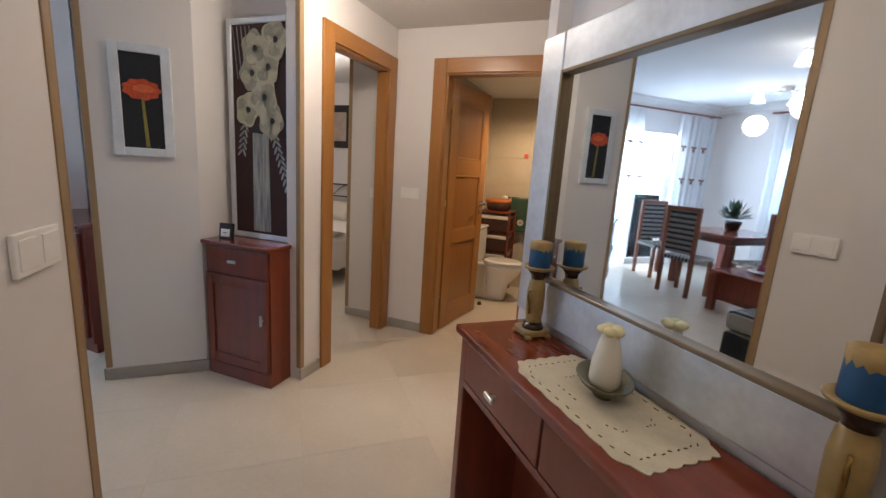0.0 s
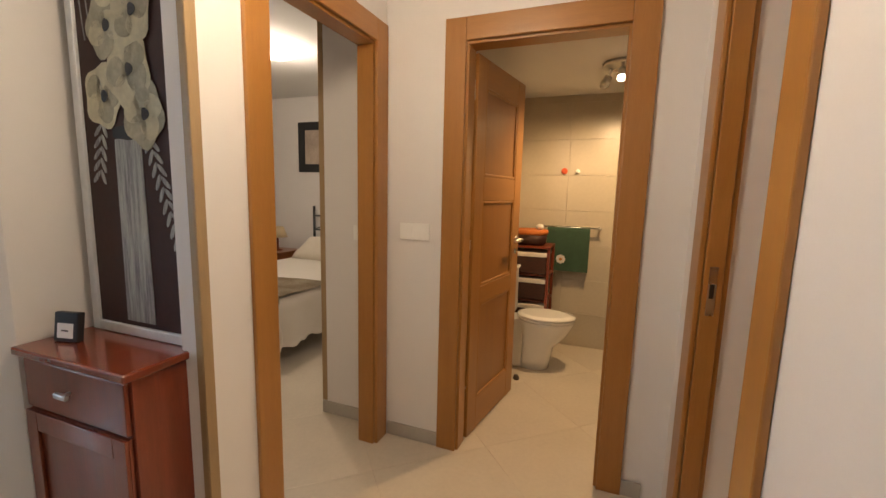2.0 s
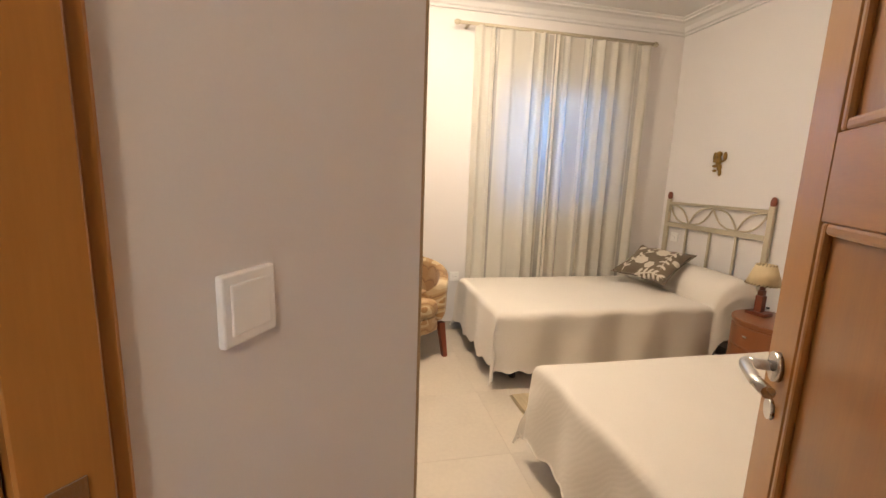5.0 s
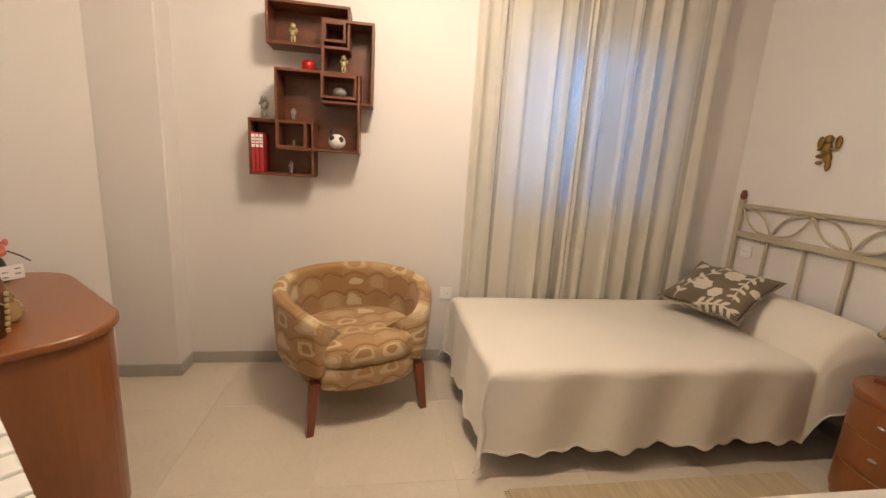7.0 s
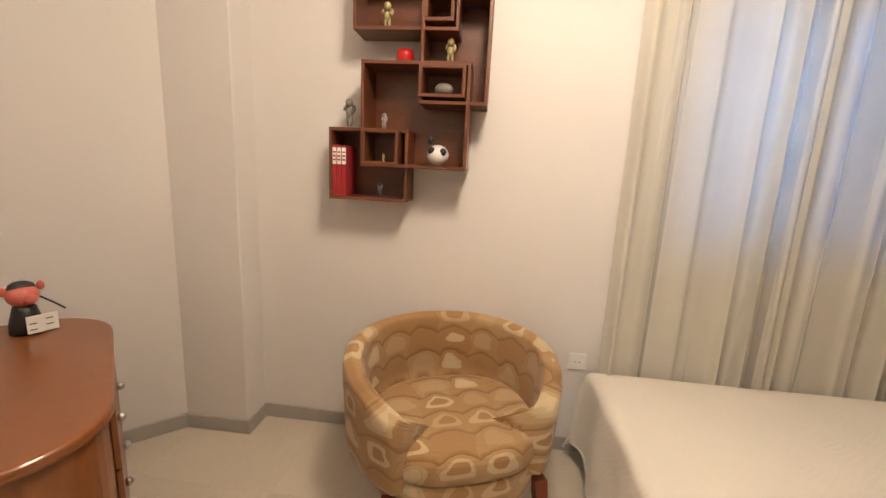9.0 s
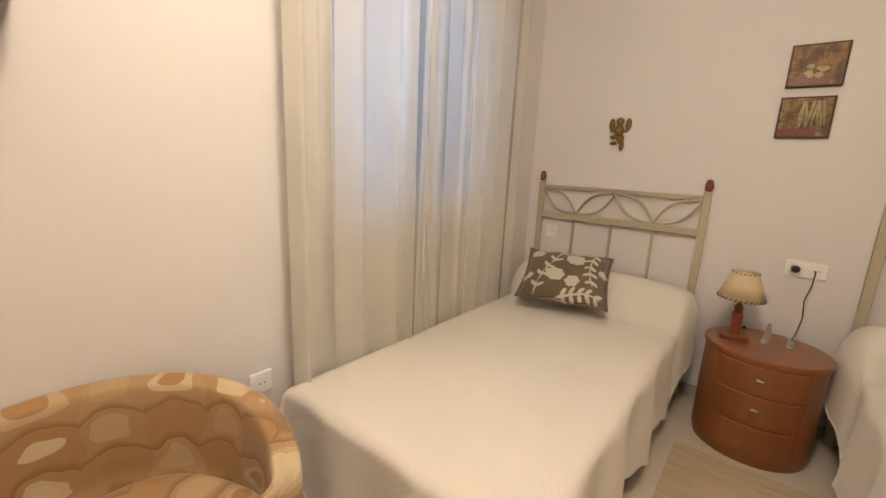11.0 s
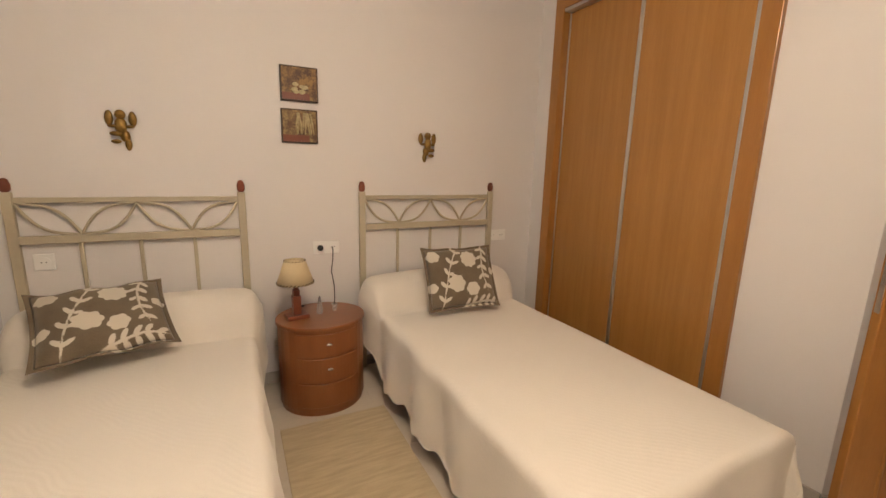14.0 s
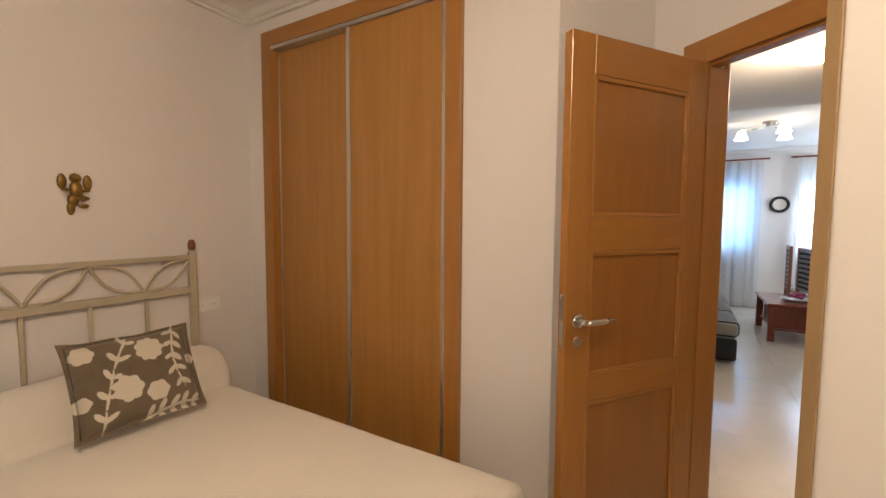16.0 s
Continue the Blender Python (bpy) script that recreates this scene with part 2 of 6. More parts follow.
def wall(name, p0, p1, th=0.12, z0=0.0, z1=TOP, holes=(), label="white painted plaster wall", material=None):
    """A wall whose room face runs from p0 to p1; the body lies to the right of that line. holes: (s0, s1, z0, z1)."""
    a, b = Vector(p0), Vector(p1)
    L = (b - a).length
    bm = B()
    cuts = sorted({0.0, L, *[s for h in holes for s in h[:2]]})
    for s0, s1 in zip(cuts, cuts[1:]):
        over = [h for h in holes if h[0] <= s0 + 1e-6 and h[1] >= s1 - 1e-6]
        if not over:
            bx(bm, s0, s1, -th, 0, z0, z1)
        for h in over:
            if h[2] > z0 + 0.01:
                bx(bm, s0, s1, -th, 0, z0, h[2])
            if h[3] < z1 - 0.01:
                bx(bm, s0, s1, -th, 0, h[3], z1)
    bmesh.ops.remove_doubles(bm, verts=bm.verts[:], dist=1e-5)
    ob = part(name, bm, material or M_WALL)
    ob.matrix_basis = Matrix.Translation((a.x, a.y, 0)) @ Matrix.Rotation(math.atan2(b.y - a.y, b.x - a.x), 4, "Z")
    return tagged(ob, label, "wall", kind="structure")


def skirting(p0, p1, s0=0.0, s1=None, h=0.075):
    a, b = Vector(p0), Vector(p1)
    L = (b - a).length
    bm = B()
    bx(bm, s0, L if s1 is None else s1, 0.001, 0.013, 0.0, h, 0.003, 1)
    ob = part("baseboard", bm, M_BASE)
    ob.matrix_basis = Matrix.Translation((a.x, a.y, 0)) @ Matrix.Rotation(math.atan2(b.y - a.y, b.x - a.x), 4, "Z")
    return tagged(ob, "grey beige tiled skirting along the wall", "baseboard", kind="structure")


def corner_trim(x, y, deg, z0=0.07, z1=2.4, w=0.028):
    """An L-shaped wooden guard over an outer corner, its ridge towards deg."""
    bm = B()
    bx(bm, -w, 0.004, -0.001, 0.004, z0, z1, 0.001, 1)
    bx(bm, -0.001, 0.004, -w, -0.002, z0, z1, 0.001, 1)
    ob = part("trim", bm, M_TRIM)
    ob.matrix_basis = pose(x, y, 0, 0, 0, deg - 45)
    return tagged(ob, "tan wooden guard on an outer wall corner", "trim", kind="structure")


def poly_slab(name, pts, z0, z1, material, label, category):
    return solo(name, prism(B(), pts, z0, z1), material, label, category, kind="structure")


E_ = (2.54, 2.14)
S_ = (1.89, 2.51)
D3 = Vector((0.629, 0.777))          # along the wall of the twin bedroom's door
P3A = (S_[0] + 0.33 * D3.x, S_[1] + 0.33 * D3.y)
P3B = (S_[0] - 1.32 * D3.x, S_[1] - 1.32 * D3.y)
R2 = (1.297, 1.778)
R1 = (1.785, 1.46)
C3, C1 = (1.935, 2.793), (0.977, 3.654)
N1 = (0.262, 2.866)
NB1, NB0, N0, P0 = (0.262, 2.999), (-0.104, 3.320), (-0.28, 3.12), (-0.79, 3.12)
WX, WY = 4.956, -0.575

# twin bedroom
wall("wall_south", (1.66, WY), (5.2, WY), 0.2)
wall("wall_window", (WX, WY), (WX, 4.7), 0.25, holes=[(0.65, 1.70, 1.10, 2.10)])
solo("wall_pier", bx(B(), 4.794, WX + 0.02, 3.055, 3.385, 0, TOP, 0.004, 1), M_WALL, "white plastered column standing out from the wall", "column", kind="structure")
wall("wall_dresser", (4.38, 3.98), E_, 0.12)
wall("wall_alcove", (4.800, 3.379), (4.290, 3.889), 0.12)
wall("wall_switch", E_, S_, 0.12)
P3M = (S_[0] - 0.68 * D3.x, S_[1] - 0.68 * D3.y)
wall("wall_bedroom_door", P3A, P3M, 0.06, holes=[(0.33, 1.01, 0, 2.065)])
wall("wall_bedroom_jamb", P3M, P3B, 0.12)
wall("wall_return", R2, R1, 0.12)
wall("wall_wardrobe", R1, (1.785, WY), 0.12, holes=[(0.44, 1.87, 0.0, 2.49)])
# hall
wall("wall_mirror", (1.0, -1.3), (1.0, 1.66), 0.12)
wall("wall_bath", (2.020, 2.717), C1, 0.10, holes=[(0.286, 0.998, 0, 2.024)])
wall("wall_guest_door", C1, N1, 0.09, holes=[(0.105, 0.795, 0, 2.03), (0.80, 1.0636, 0, TOP)])
wall("wall_guest_stub", (0.446, 3.069), N1, 0.04)
wall("wall_niche", NB1, NB0, 0.08)
wall("wall_niche_side", NB0, N0, 0.06)
wall("wall_pier_hall", N0, (-0.787, 3.12), 0.10)
wall("wall_hall_left", (-0.28, 1.59), (-0.28, -1.3), 0.12)
wall("wall_hall_end", (-5.0, -1.3), (1.1, -1.3), 0.12)
# living room
wall("wall_pier_living", (-0.79, 3.1245), (-0.79, 3.56), 0.10)
wall("wall_pier_back", (-0.79, 3.55), (-0.64, 3.78), 0.08)
wall("wall_sideboard", (-0.64, 3.78), (-2.60, 5.56), 0.12)
wall("wall_north", (-2.50, 5.5), (-5.0, 5.5), 0.15, holes=[(0.25, 1.55, 0, 2.08)])
wall("wall_west", (-4.9, 5.6), (-4.9, -1.4), 0.15, holes=[(2.70, 3.30, 1.0, 2.05), (1.35, 2.05, 1.0, 2.05)])
# guest room: x along the headboard wall, y towards it
GUEST = pose(0.594, 5.90, 0, 0, 0, -42.2)


def guest(x, y):
    p = GUEST @ Vector((x, y, 0))
    return (p.x, p.y)


wall("wall_guest_return", (0.99, 3.70), (0.675, 3.982), 0.05)
wall("wall_guest_east", (0.69, 3.99), (2.33, 5.80), 0.06)
wall("wall_guest_head", guest(1.45, 1.06), guest(-1.76, 1.06), 0.12)
wall("wall_guest_west", guest(-1.66, 1.07), guest(-1.66, -1.55), 0.12)
wall("wall_guest_corner", guest(-1.66, -1.54), (-1.22, 4.25), 0.12)
# bathroom: u runs along the door wall, n away from the hall
BO, BU, BN = Vector((1.214, 3.442)), Vector((0.743, -0.669)), Vector((0.669, 0.743))


def bath(u, n):
    p = BO + u * BU + n * BN
    return (p.x, p.y)


M_BTILE = mat("beige wall tile", (0.50, 0.44, 0.34), 0.30, vary=0.10, scale=3, fine=40, bump=0.01, rnd=0.03)
BATH_TILES = [("wall_bath_left", bath(-0.06, 1.85), bath(-0.06, 0.10)), ("wall_bath_back", bath(1.62, 1.85), bath(-0.06, 1.85)), ("wall_bath_right", bath(1.62, 0.10), bath(1.62, 1.85))]
bath_walls = [wall(nm, a, b, 0.06, label="bathroom wall clad in beige tiles", material=M_GROUT) for nm, a, b in BATH_TILES]

# ceilings
BED_POLY = [(1.74, -0.62), (5.0, -0.62), (5.0, 4.66), E_, (S_[0] + 0.02, S_[1] + 0.02), (R2[0] - 0.03, R2[1]), (1.76, 1.46)]
HALL_POLY = [(-0.31, -1.35), (1.03, -1.35), (1.03, 1.63), (1.96, 2.80), (0.98, 3.68), (0.27, 2.90), (0.28, 3.02), (-0.10, 3.34), (-0.29, 3.14), (-0.81, 3.14)]
poly_slab("ceiling", BED_POLY, 2.73, 2.80, M_CEIL, "plain white bedroom ceiling", "ceiling")
poly_slab("ceiling", HALL_POLY, 2.33, 2.41, M_CEIL, "low white hall ceiling", "ceiling")
poly_slab("ceiling", [(-5.0, -1.4), (-0.3, -1.4), (-0.32, 1.6), (-0.8, 3.13), (-0.8, 3.6), (-0.62, 3.80), (-2.5, 5.6), (-5.0, 5.6)], 2.58, 2.66, M_CEIL, "white living room ceiling", "ceiling")
poly_slab("ceiling", [(-1.25, 4.3), (0.3, 3.05), (0.99, 3.70), (0.69, 3.99), (2.35, 5.82), guest(-1.70, 1.09), guest(-1.70, -1.56)], 2.48, 2.56, M_CEIL, "white guest room ceiling", "ceiling")
poly_slab("ceiling", [bath(-0.08, 0.08), bath(1.64, 0.08), bath(1.64, 1.87), bath(-0.08, 1.87)], 2.16, 2.24, M_CEIL, "low white bathroom ceiling", "ceiling")
# Out of view: one big slab added to keep sky light from leaking in.
solo("sky_block_slab", bx(B(), -5.3, 5.4, -1.6, 8.2, 2.82, 2.98), M_CEIL, "unseen slab added over the flat to block sky light", "roof", kind="structure")
solo("wall_hall_lintel", prism(B(), [(-0.30, 1.59), (-0.80, 3.12), (-0.86, 3.11), (-0.38, 1.56)], 2.36, TOP), M_WALL, "white plaster beam between hall and living room", "wall", kind="structure")


def cornice(name, pts, z, inset=0.0):
    """A stepped plaster moulding along an open or closed line, on the left of it."""
    bm = B()
    prof = [(0.0, -0.085), (0.022, -0.085), (0.026, -0.070), (0.045, -0.064), (0.070, -0.036), (0.110, -0.022), (0.150, -0.020), (0.155, -0.010), (0.185, -0.008), (0.185, 0.0), (0.0, 0.0)]
    k = len(pts)
    rings = []
    for i in range(k):
        p = Vector(pts[i])
        d0 = (p - Vector(pts[i - 1])).normalized() if i else None
        d1 = (Vector(pts[i + 1]) - p).normalized() if i < k - 1 else None
        d0, d1 = d0 or d1, d1 or d0
        n0, n1 = Vector((-d0.y, d0.x)), Vector((-d1.y, d1.x))
        mid = (n0 + n1).normalized()
        mid /= max(0.3, mid.dot(n0))
        rings.append([bm.verts.new((p.x + mid.x * o, p.y + mid.y * o, z + h)) for o, h in prof])
    for a, b in zip(rings, rings[1:]):
        for j in range(len(prof) - 1):
            bm.faces.new((a[j], b[j], b[j + 1], a[j + 1]))
    bmesh.ops.recalc_face_normals(bm, faces=bm.faces[:])
    return solo(name, bm, M_CEIL, "white stepped plaster cornice under the ceiling", "cornice", kind="structure")


cornice("cornice", [R1, (1.786, WY + 0.001), (WX - 0.001, WY + 0.001), (WX - 0.001, 3.054)], 2.729)
cornice("cornice", [(-0.65, 3.78), (-2.53, 5.499), (-4.899, 5.499), (-4.899, -1.29)], 2.579)

# skirtings
skirting((1.80, WY), (WX, WY))
skirting((WX, WY), (WX, 3.055))
skirting((WX, 3.055), (4.794, 3.055))
skirting((4.794, 3.042), (4.794, 3.385))
skirting((4.800, 3.379), (4.290, 3.889))
skirting((4.29, 3.89), E_)
skirting(E_, S_)
skirting(R1, (1.785, WY), 0.0, 0.42)
skirting(R2, R1)
skirting((1.0, -1.3), (1.0, 1.66))
skirting(C3, C1, 0.0, 0.10)
skirting(C3, C1, 0.965, 1.27)
skirting(C1, N1, 0.895, 1.075)
skirting(NB0, N0)
skirting((N0[0] + 0.012, N0[1]), P0, 0.0, 0.522)
skirting(P0, (-0.79, 3.56), -0.012)
skirting((-0.28, 1.602), (-0.28, -1.3))
skirting((0.99, 3.70), (0.675, 3.982))
skirting((-0.64, 3.78), (-2.60, 5.56))
skirting((-4.9, 5.5), (-4.9, -1.4))
skirting((1.85, 6.6), (-1.3, 6.6))

corner_trim(E_[0], E_[1], 255)
corner_trim(N1[0], N1[1], 270, 0.075)
corner_trim(P0[0], P0[1], 225, 0.075, 2.36)
corner_trim(-0.28, 1.59, 45, 0.075, 2.37, 0.034)
corner_trim(0.675, 3.982, 190, 0.075, 2.48)


# ---- doors ----
def door_frame(name, p0, p1, s0, s1, top, th, label, w=0.075, side=(1, 1), far=0.0):
    """Casings on both faces of the wall and a lining; far: how much deeper the wall is past s1."""
    a, b = Vector(p0), Vector(p1)
    root = thing(name, label, "door frame", Matrix.Translation((a.x, a.y, 0)) @ Matrix.Rotation(math.atan2(b.y - a.y, b.x - a.x), 4, "Z"), kind="structure")
    for face, on in ((0.0, side[0]), (-th, side[1])):
        if not on:
            continue
        y0, y1 = (0.0005, 0.018) if face == 0.0 else (-th - 0.018, -th - 0.0005)
        part("casing", bx(B(), s0 - w, s0 + 0.012, y0, y1, 0, top + w, 0.004), M_OAK, root)
        k = far if face else 0.0
        part("casing", bx(B(), s1 - 0.012, s1 + w, y0 - k, y1 - k, 0, top + w, 0.004), M_OAK, root)
        part("head_casing", bx(B(), s0 + 0.012, s1 - 0.012, y0, y1, top - 0.012, top + w, 0.004), M_OAK_H, root)
    part("lining", bx(B(), s0 + 0.001, s0 + 0.024, -th + 0.001, -0.001, 0, top - 0.024, 0.002, 1), M_OAK, root)
    part("lining", bx(B(), s1 - 0.024, s1 - 0.001, -th - far + 0.001, -0.001, 0, top - 0.024, 0.002, 1), M_OAK, root)
    part("head_lining", bx(B(), s0 + 0.001, s1 - 0.001, -th + 0.001, -0.001, top - 0.024, top - 0.001, 0.002, 1), M_OAK_H, root)
    return root


def lever(parent, x, side, yf, z=1.045, to=1):
    """A lever handle on a round rose; side is the outward direction of the face."""
    bm = B()
    tube(bm, [(x, yf, z), (x, yf + side * 0.009, z)], 0.025, 16)
    tube(bm, [(x, yf + side * 0.008, z), (x, yf + side * 0.045, z)], 0.009, 10)
    h = part("handle", bm, M_CHROME, parent, "brushed steel lever handle")
    bm = B()
    tube(bm, [(x, yf + side * 0.045, z), (x + to * 0.02, yf + side * 0.050, z + 0.001), (x + to * 0.07, yf + side * 0.050, z - 0.001), (x + to * 0.122, yf + side * 0.046, z + 0.003)], 0.0095, 10)
    part("lever", bm, M_CHROME, h)
    bm = B()
    tube(bm, [(x, yf, z - 0.075), (x, yf + side * 0.006, z - 0.075)], 0.018, 14)
    part("keyhole_rose", bm, M_CHROME, parent)


def door_leaf(name, width, height, m, label, swing):
    """A leaf with three raised panels, hinged at x = 0 and reaching to x = width, 40 mm thick along y."""
    root = thing(name, label, "door", m, kind="structure")
    t, st = 0.038, 0.105
    rails = [0.012, 0.19, 0.735, 0.83, 1.29, 1.415, height - 0.135, height]
    bm = B()
    bx(bm, 0, st, 0, t, 0.008, height, 0.002, 1)
    part("stile", bm, M_OAK, root)
    part("stile", bx(B(), width - st, width, 0, t, 0.008, height, 0.002, 1), M_OAK, root)
    for z0, z1 in zip(rails[::2], rails[1::2]):
        part("rail", bx(B(), st, width - st, 0.0005, t - 0.0005, z0, z1, 0.002, 1), M_OAK_H, root)
    for z0, z1 in ((0.19, 0.735), (0.83, 1.29), (1.415, height - 0.135)):
        pn = part("panel", bx(B(), st - 0.005, width - st + 0.005, 0.011, t - 0.011, z0 - 0.005, z1 + 0.005), M_OAK_P, root)
        for y0, y1 in ((0.001, 0.013), (t - 0.013, t - 0.001)):
            bm = B()
            e = 0.017
            bx(bm, st, st + e, y0, y1, z0, z1, 0.005)
            bx(bm, width - st - e, width - st, y0, y1, z0, z1, 0.005)
            bx(bm, st + e, width - st - e, y0, y1, z0, z0 + e, 0.005)
            bx(bm, st + e, width - st - e, y0, y1, z1 - e, z1, 0.005)
            part("moulding", bm, M_OAK_H, pn)
    lever(root, width - 0.055, -1, 0.0, to=-1)
    lever(root, width - 0.055, 1, t, to=-1)
    part("lock_plate", bx(B(), width - 0.001, width + 0.002, 0.009, t - 0.009, 0.95, 1.14, 0.001, 1), M_CHROME, root)
    for z in (0.22, 1.0, 1.78):
        bm = B()
        tube(bm, [(-0.006, swing * 0.0 + t / 2, z), (-0.006, t / 2, z + 0.09)], 0.007, 8)
        part("hinge", bm, M_CHROME, root)
    return root


door_frame("door_frame_1", P3A, P3B, 0.33, 1.01, 2.065, 0.06, "honey oak frame of the twin bedroom doorway", 0.09, far=0.06)
door_frame("door_frame_2", C3, C1, 0.172, 0.884, 2.024, 0.10, "honey oak frame of the bathroom doorway", 0.09)
door_frame("door_frame_3", C1, N1, 0.105, 0.795, 2.03, 0.09, "honey oak frame of the guest room doorway", 0.09, side=(1, 0))
H3 = (S_[0] - 0.665 * D3.x, S_[1] - 0.665 * D3.y)
door_leaf("door_1", 0.705, 2.045, pose(H3[0] + 0.012, H3[1] - 0.03, 0, 0, 0, -35.4), "open honey oak panel door with a steel lever", 1)
hb = bath(0.125, 0.10)
door_leaf("door_2", 0.66, 1.995, pose(hb[0] + 0.006, hb[1] + 0.012, 0, 0, 0, 39.0), "open honey oak panel door leading into the bathroom", 1)
strike = thing("strike_plate", "small dark steel strike plate on the door lining", "strike plate", Matrix.Translation((S_[0], S_[1], 0)) @ Matrix.Rotation(math.atan2(-D3.y, -D3.x), 4, "Z"))
part("plate", bx(B(), 0.0245, 0.0265, -0.045, -0.02, 0.93, 1.10, 0.0005, 1), M_CHROME, strike)
part("latch_hole", bx(B(), 0.0262, 0.0272, -0.040, -0.026, 0.99, 1.04), M_BLACK, strike)

# ---- floor ----
ground = solo("floor", bx(B(), -5.3, 5.4, -1.6, 8.2, -0.2, -0.0015), M_GROUT, "cream polished porcelain floor tiles with thin joints", "floor", kind="structure")
solo("ground", bx(B(), -120, 120, -120, 120, -0.45, -0.25), mat("pale terrace ground", (0.42, 0.40, 0.36), 0.9), "pale paved ground outside the flat", "ground", kind="structure")


# ---- patterned cloths ----
def scalloped_print(name, brown, ochre, tan, cream, wide, high):
    """Rows of scallops with ovals and rings, laid out along the cloth's own u and v."""
    m = mat(name, ochre, 0.9, vary=0.15, scale=9, fine=220, bump=0.10, sheen=0.2)
    n, l = m.node_tree.nodes, m.node_tree.links
    b = n["Principled BSDF"]

    def calc(op, a, c=0.0, e=0.0):
        k = n.new("ShaderNodeMath")
        k.operation = op
        for i, v in enumerate((a, c, e)):
            if isinstance(v, (int, float)):
                k.inputs[i].default_value = v
            else:
                l.new(v, k.inputs[i])
        return k.outputs[0]

    def blend(fac, a, c):
        k = n.new("ShaderNodeMix")
        k.data_type = "RGBA"
        for key, v in (("Factor", fac), ("A", a), ("B", c)):
            if isinstance(v, tuple):
                k.inputs[key].default_value = (*v, 1)
            else:
                l.new(v, k.inputs[key])
        return k.outputs["Result"]

    uv, sep, no = n.new("ShaderNodeUVMap"), n.new("ShaderNodeSeparateXYZ"), n.new("ShaderNodeTexNoise")
    uv.uv_map = "cloth"
    no.inputs["Scale"].default_value = 9.0
    l.new(uv.outputs[0], no.inputs["Vector"])
    l.new(uv.outputs[0], sep.inputs[0])
    p = calc("ADD", calc("DIVIDE", sep.outputs[0], wide), calc("MULTIPLY", no.outputs["Fac"], 0.75))
    q = calc("SUBTRACT", calc("DIVIDE", sep.outputs[1], high), calc("MULTIPLY", calc("ABSOLUTE", calc("COSINE", calc("MULTIPLY", p, math.pi))), 0.30))
    col, row = calc("FLOOR", calc("ADD", p, 0.5)), calc("FLOOR", q)
    fx, fy = calc("SUBTRACT", p, col), calc("SUBTRACT", q, row)
    comb, wn = n.new("ShaderNodeCombineXYZ"), n.new("ShaderNodeTexWhiteNoise")
    wn.noise_dimensions = "2D"
    l.new(col, comb.inputs[0])
    l.new(row, comb.inputs[1])
    l.new(comb.outputs[0], wn.inputs["Vector"])
    r1 = wn.outputs["Value"]
    sepc = n.new("ShaderNodeSeparateColor")
    l.new(wn.outputs["Color"], sepc.inputs[0])
    ex, ey = calc("DIVIDE", fx, 0.36), calc("DIVIDE", calc("SUBTRACT", fy, 0.55), 0.33)
    e = calc("ADD", calc("MULTIPLY", ex, ex), calc("MULTIPLY", ey, ey))
    oval, core = calc("LESS_THAN", e, 1.0), calc("LESS_THAN", e, 0.36)
    base = blend(r1, ochre, tan)
    ring = blend(sepc.outputs[1], tan, cream)
    heart = blend(calc("GREATER_THAN", sepc.outputs[2], 0.5), cream, ochre)
    c1 = blend(calc("MULTIPLY", oval, calc("GREATER_THAN", sepc.outputs[0], 0.25)), base, ring)
    c2 = blend(calc("MULTIPLY", core, calc("GREATER_THAN", sepc.outputs[1], 0.3)), c1, heart)
    edge = n.new("ShaderNodeMapRange")
    edge.inputs["From Min"].default_value, edge.inputs["From Max"].default_value = 0.02, 0.20
    edge.inputs["To Min"].default_value, edge.inputs["To Max"].default_value = 0.70, 0.0
    l.new(fy, edge.inputs[0])
    l.new(blend(edge.outputs[0], c2, brown), b.inputs["Base Color"])
    return m


def cloth_uv(ob, fn):
    lay = ob.data.uv_layers.new(name="cloth")
    for lp in ob.data.loops:
        lay.data[lp.index].uv = fn(ob.data.vertices[lp.vertex_index].co)
    return ob


def stripes(name, a, b_, scale, direction="X"):
    m = mat(name, a, 0.9, vary=0.2, scale=10, fine=200, bump=0.08)
    n, l = m.node_tree.nodes, m.node_tree.links
    b = n["Principled BSDF"]
    tc, wv, ramp = n.new("ShaderNodeTexCoord"), n.new("ShaderNodeTexWave"), n.new("ShaderNodeValToRGB")
    wv.bands_direction = direction
    wv.inputs["Scale"].default_value, wv.inputs["Distortion"].default_value = scale, 0.6
    ramp.color_ramp.interpolation = "CONSTANT"
    e = ramp.color_ramp.elements
    e[0].color, e[1].position, e[1].color = (*a, 1), 0.55, (*b_, 1)
    k = e.new(0.8)
    k.color = tuple((x + y) / 2 for x, y in zip(a, b_)) + (1,)
    l.new(tc.outputs["Object"], wv.inputs["Vector"])
    l.new(wv.outputs["Fac"], ramp.inputs[0])
    l.new(ramp.outputs[0], b.inputs["Base Color"])
    return m


def quilting(m, scale):
    """Fine wavy stitched ridges laid over the relief that a cloth has."""
    n, l = m.node_tree.nodes, m.node_tree.links
    b = n["Principled BSDF"]
    tc, wv, bp = n.new("ShaderNodeTexCoord"), n.new("ShaderNodeTexWave"), n.new("ShaderNodeBump")
    wv.bands_direction = "DIAGONAL"
    wv.inputs["Scale"].default_value, wv.inputs["Distortion"].default_value = scale, 9.0
    wv.inputs["Detail"].default_value, wv.inputs["Detail Scale"].default_value = 0.0, 0.35
    bp.inputs["Strength"].default_value, bp.inputs["Distance"].default_value = 0.15, 0.002
    l.new(tc.outputs["Object"], wv.inputs["Vector"])
    l.new(wv.outputs["Fac"], bp.inputs["Height"])
    l.new(b.inputs["Normal"].links[0].from_socket, bp.inputs["Normal"])
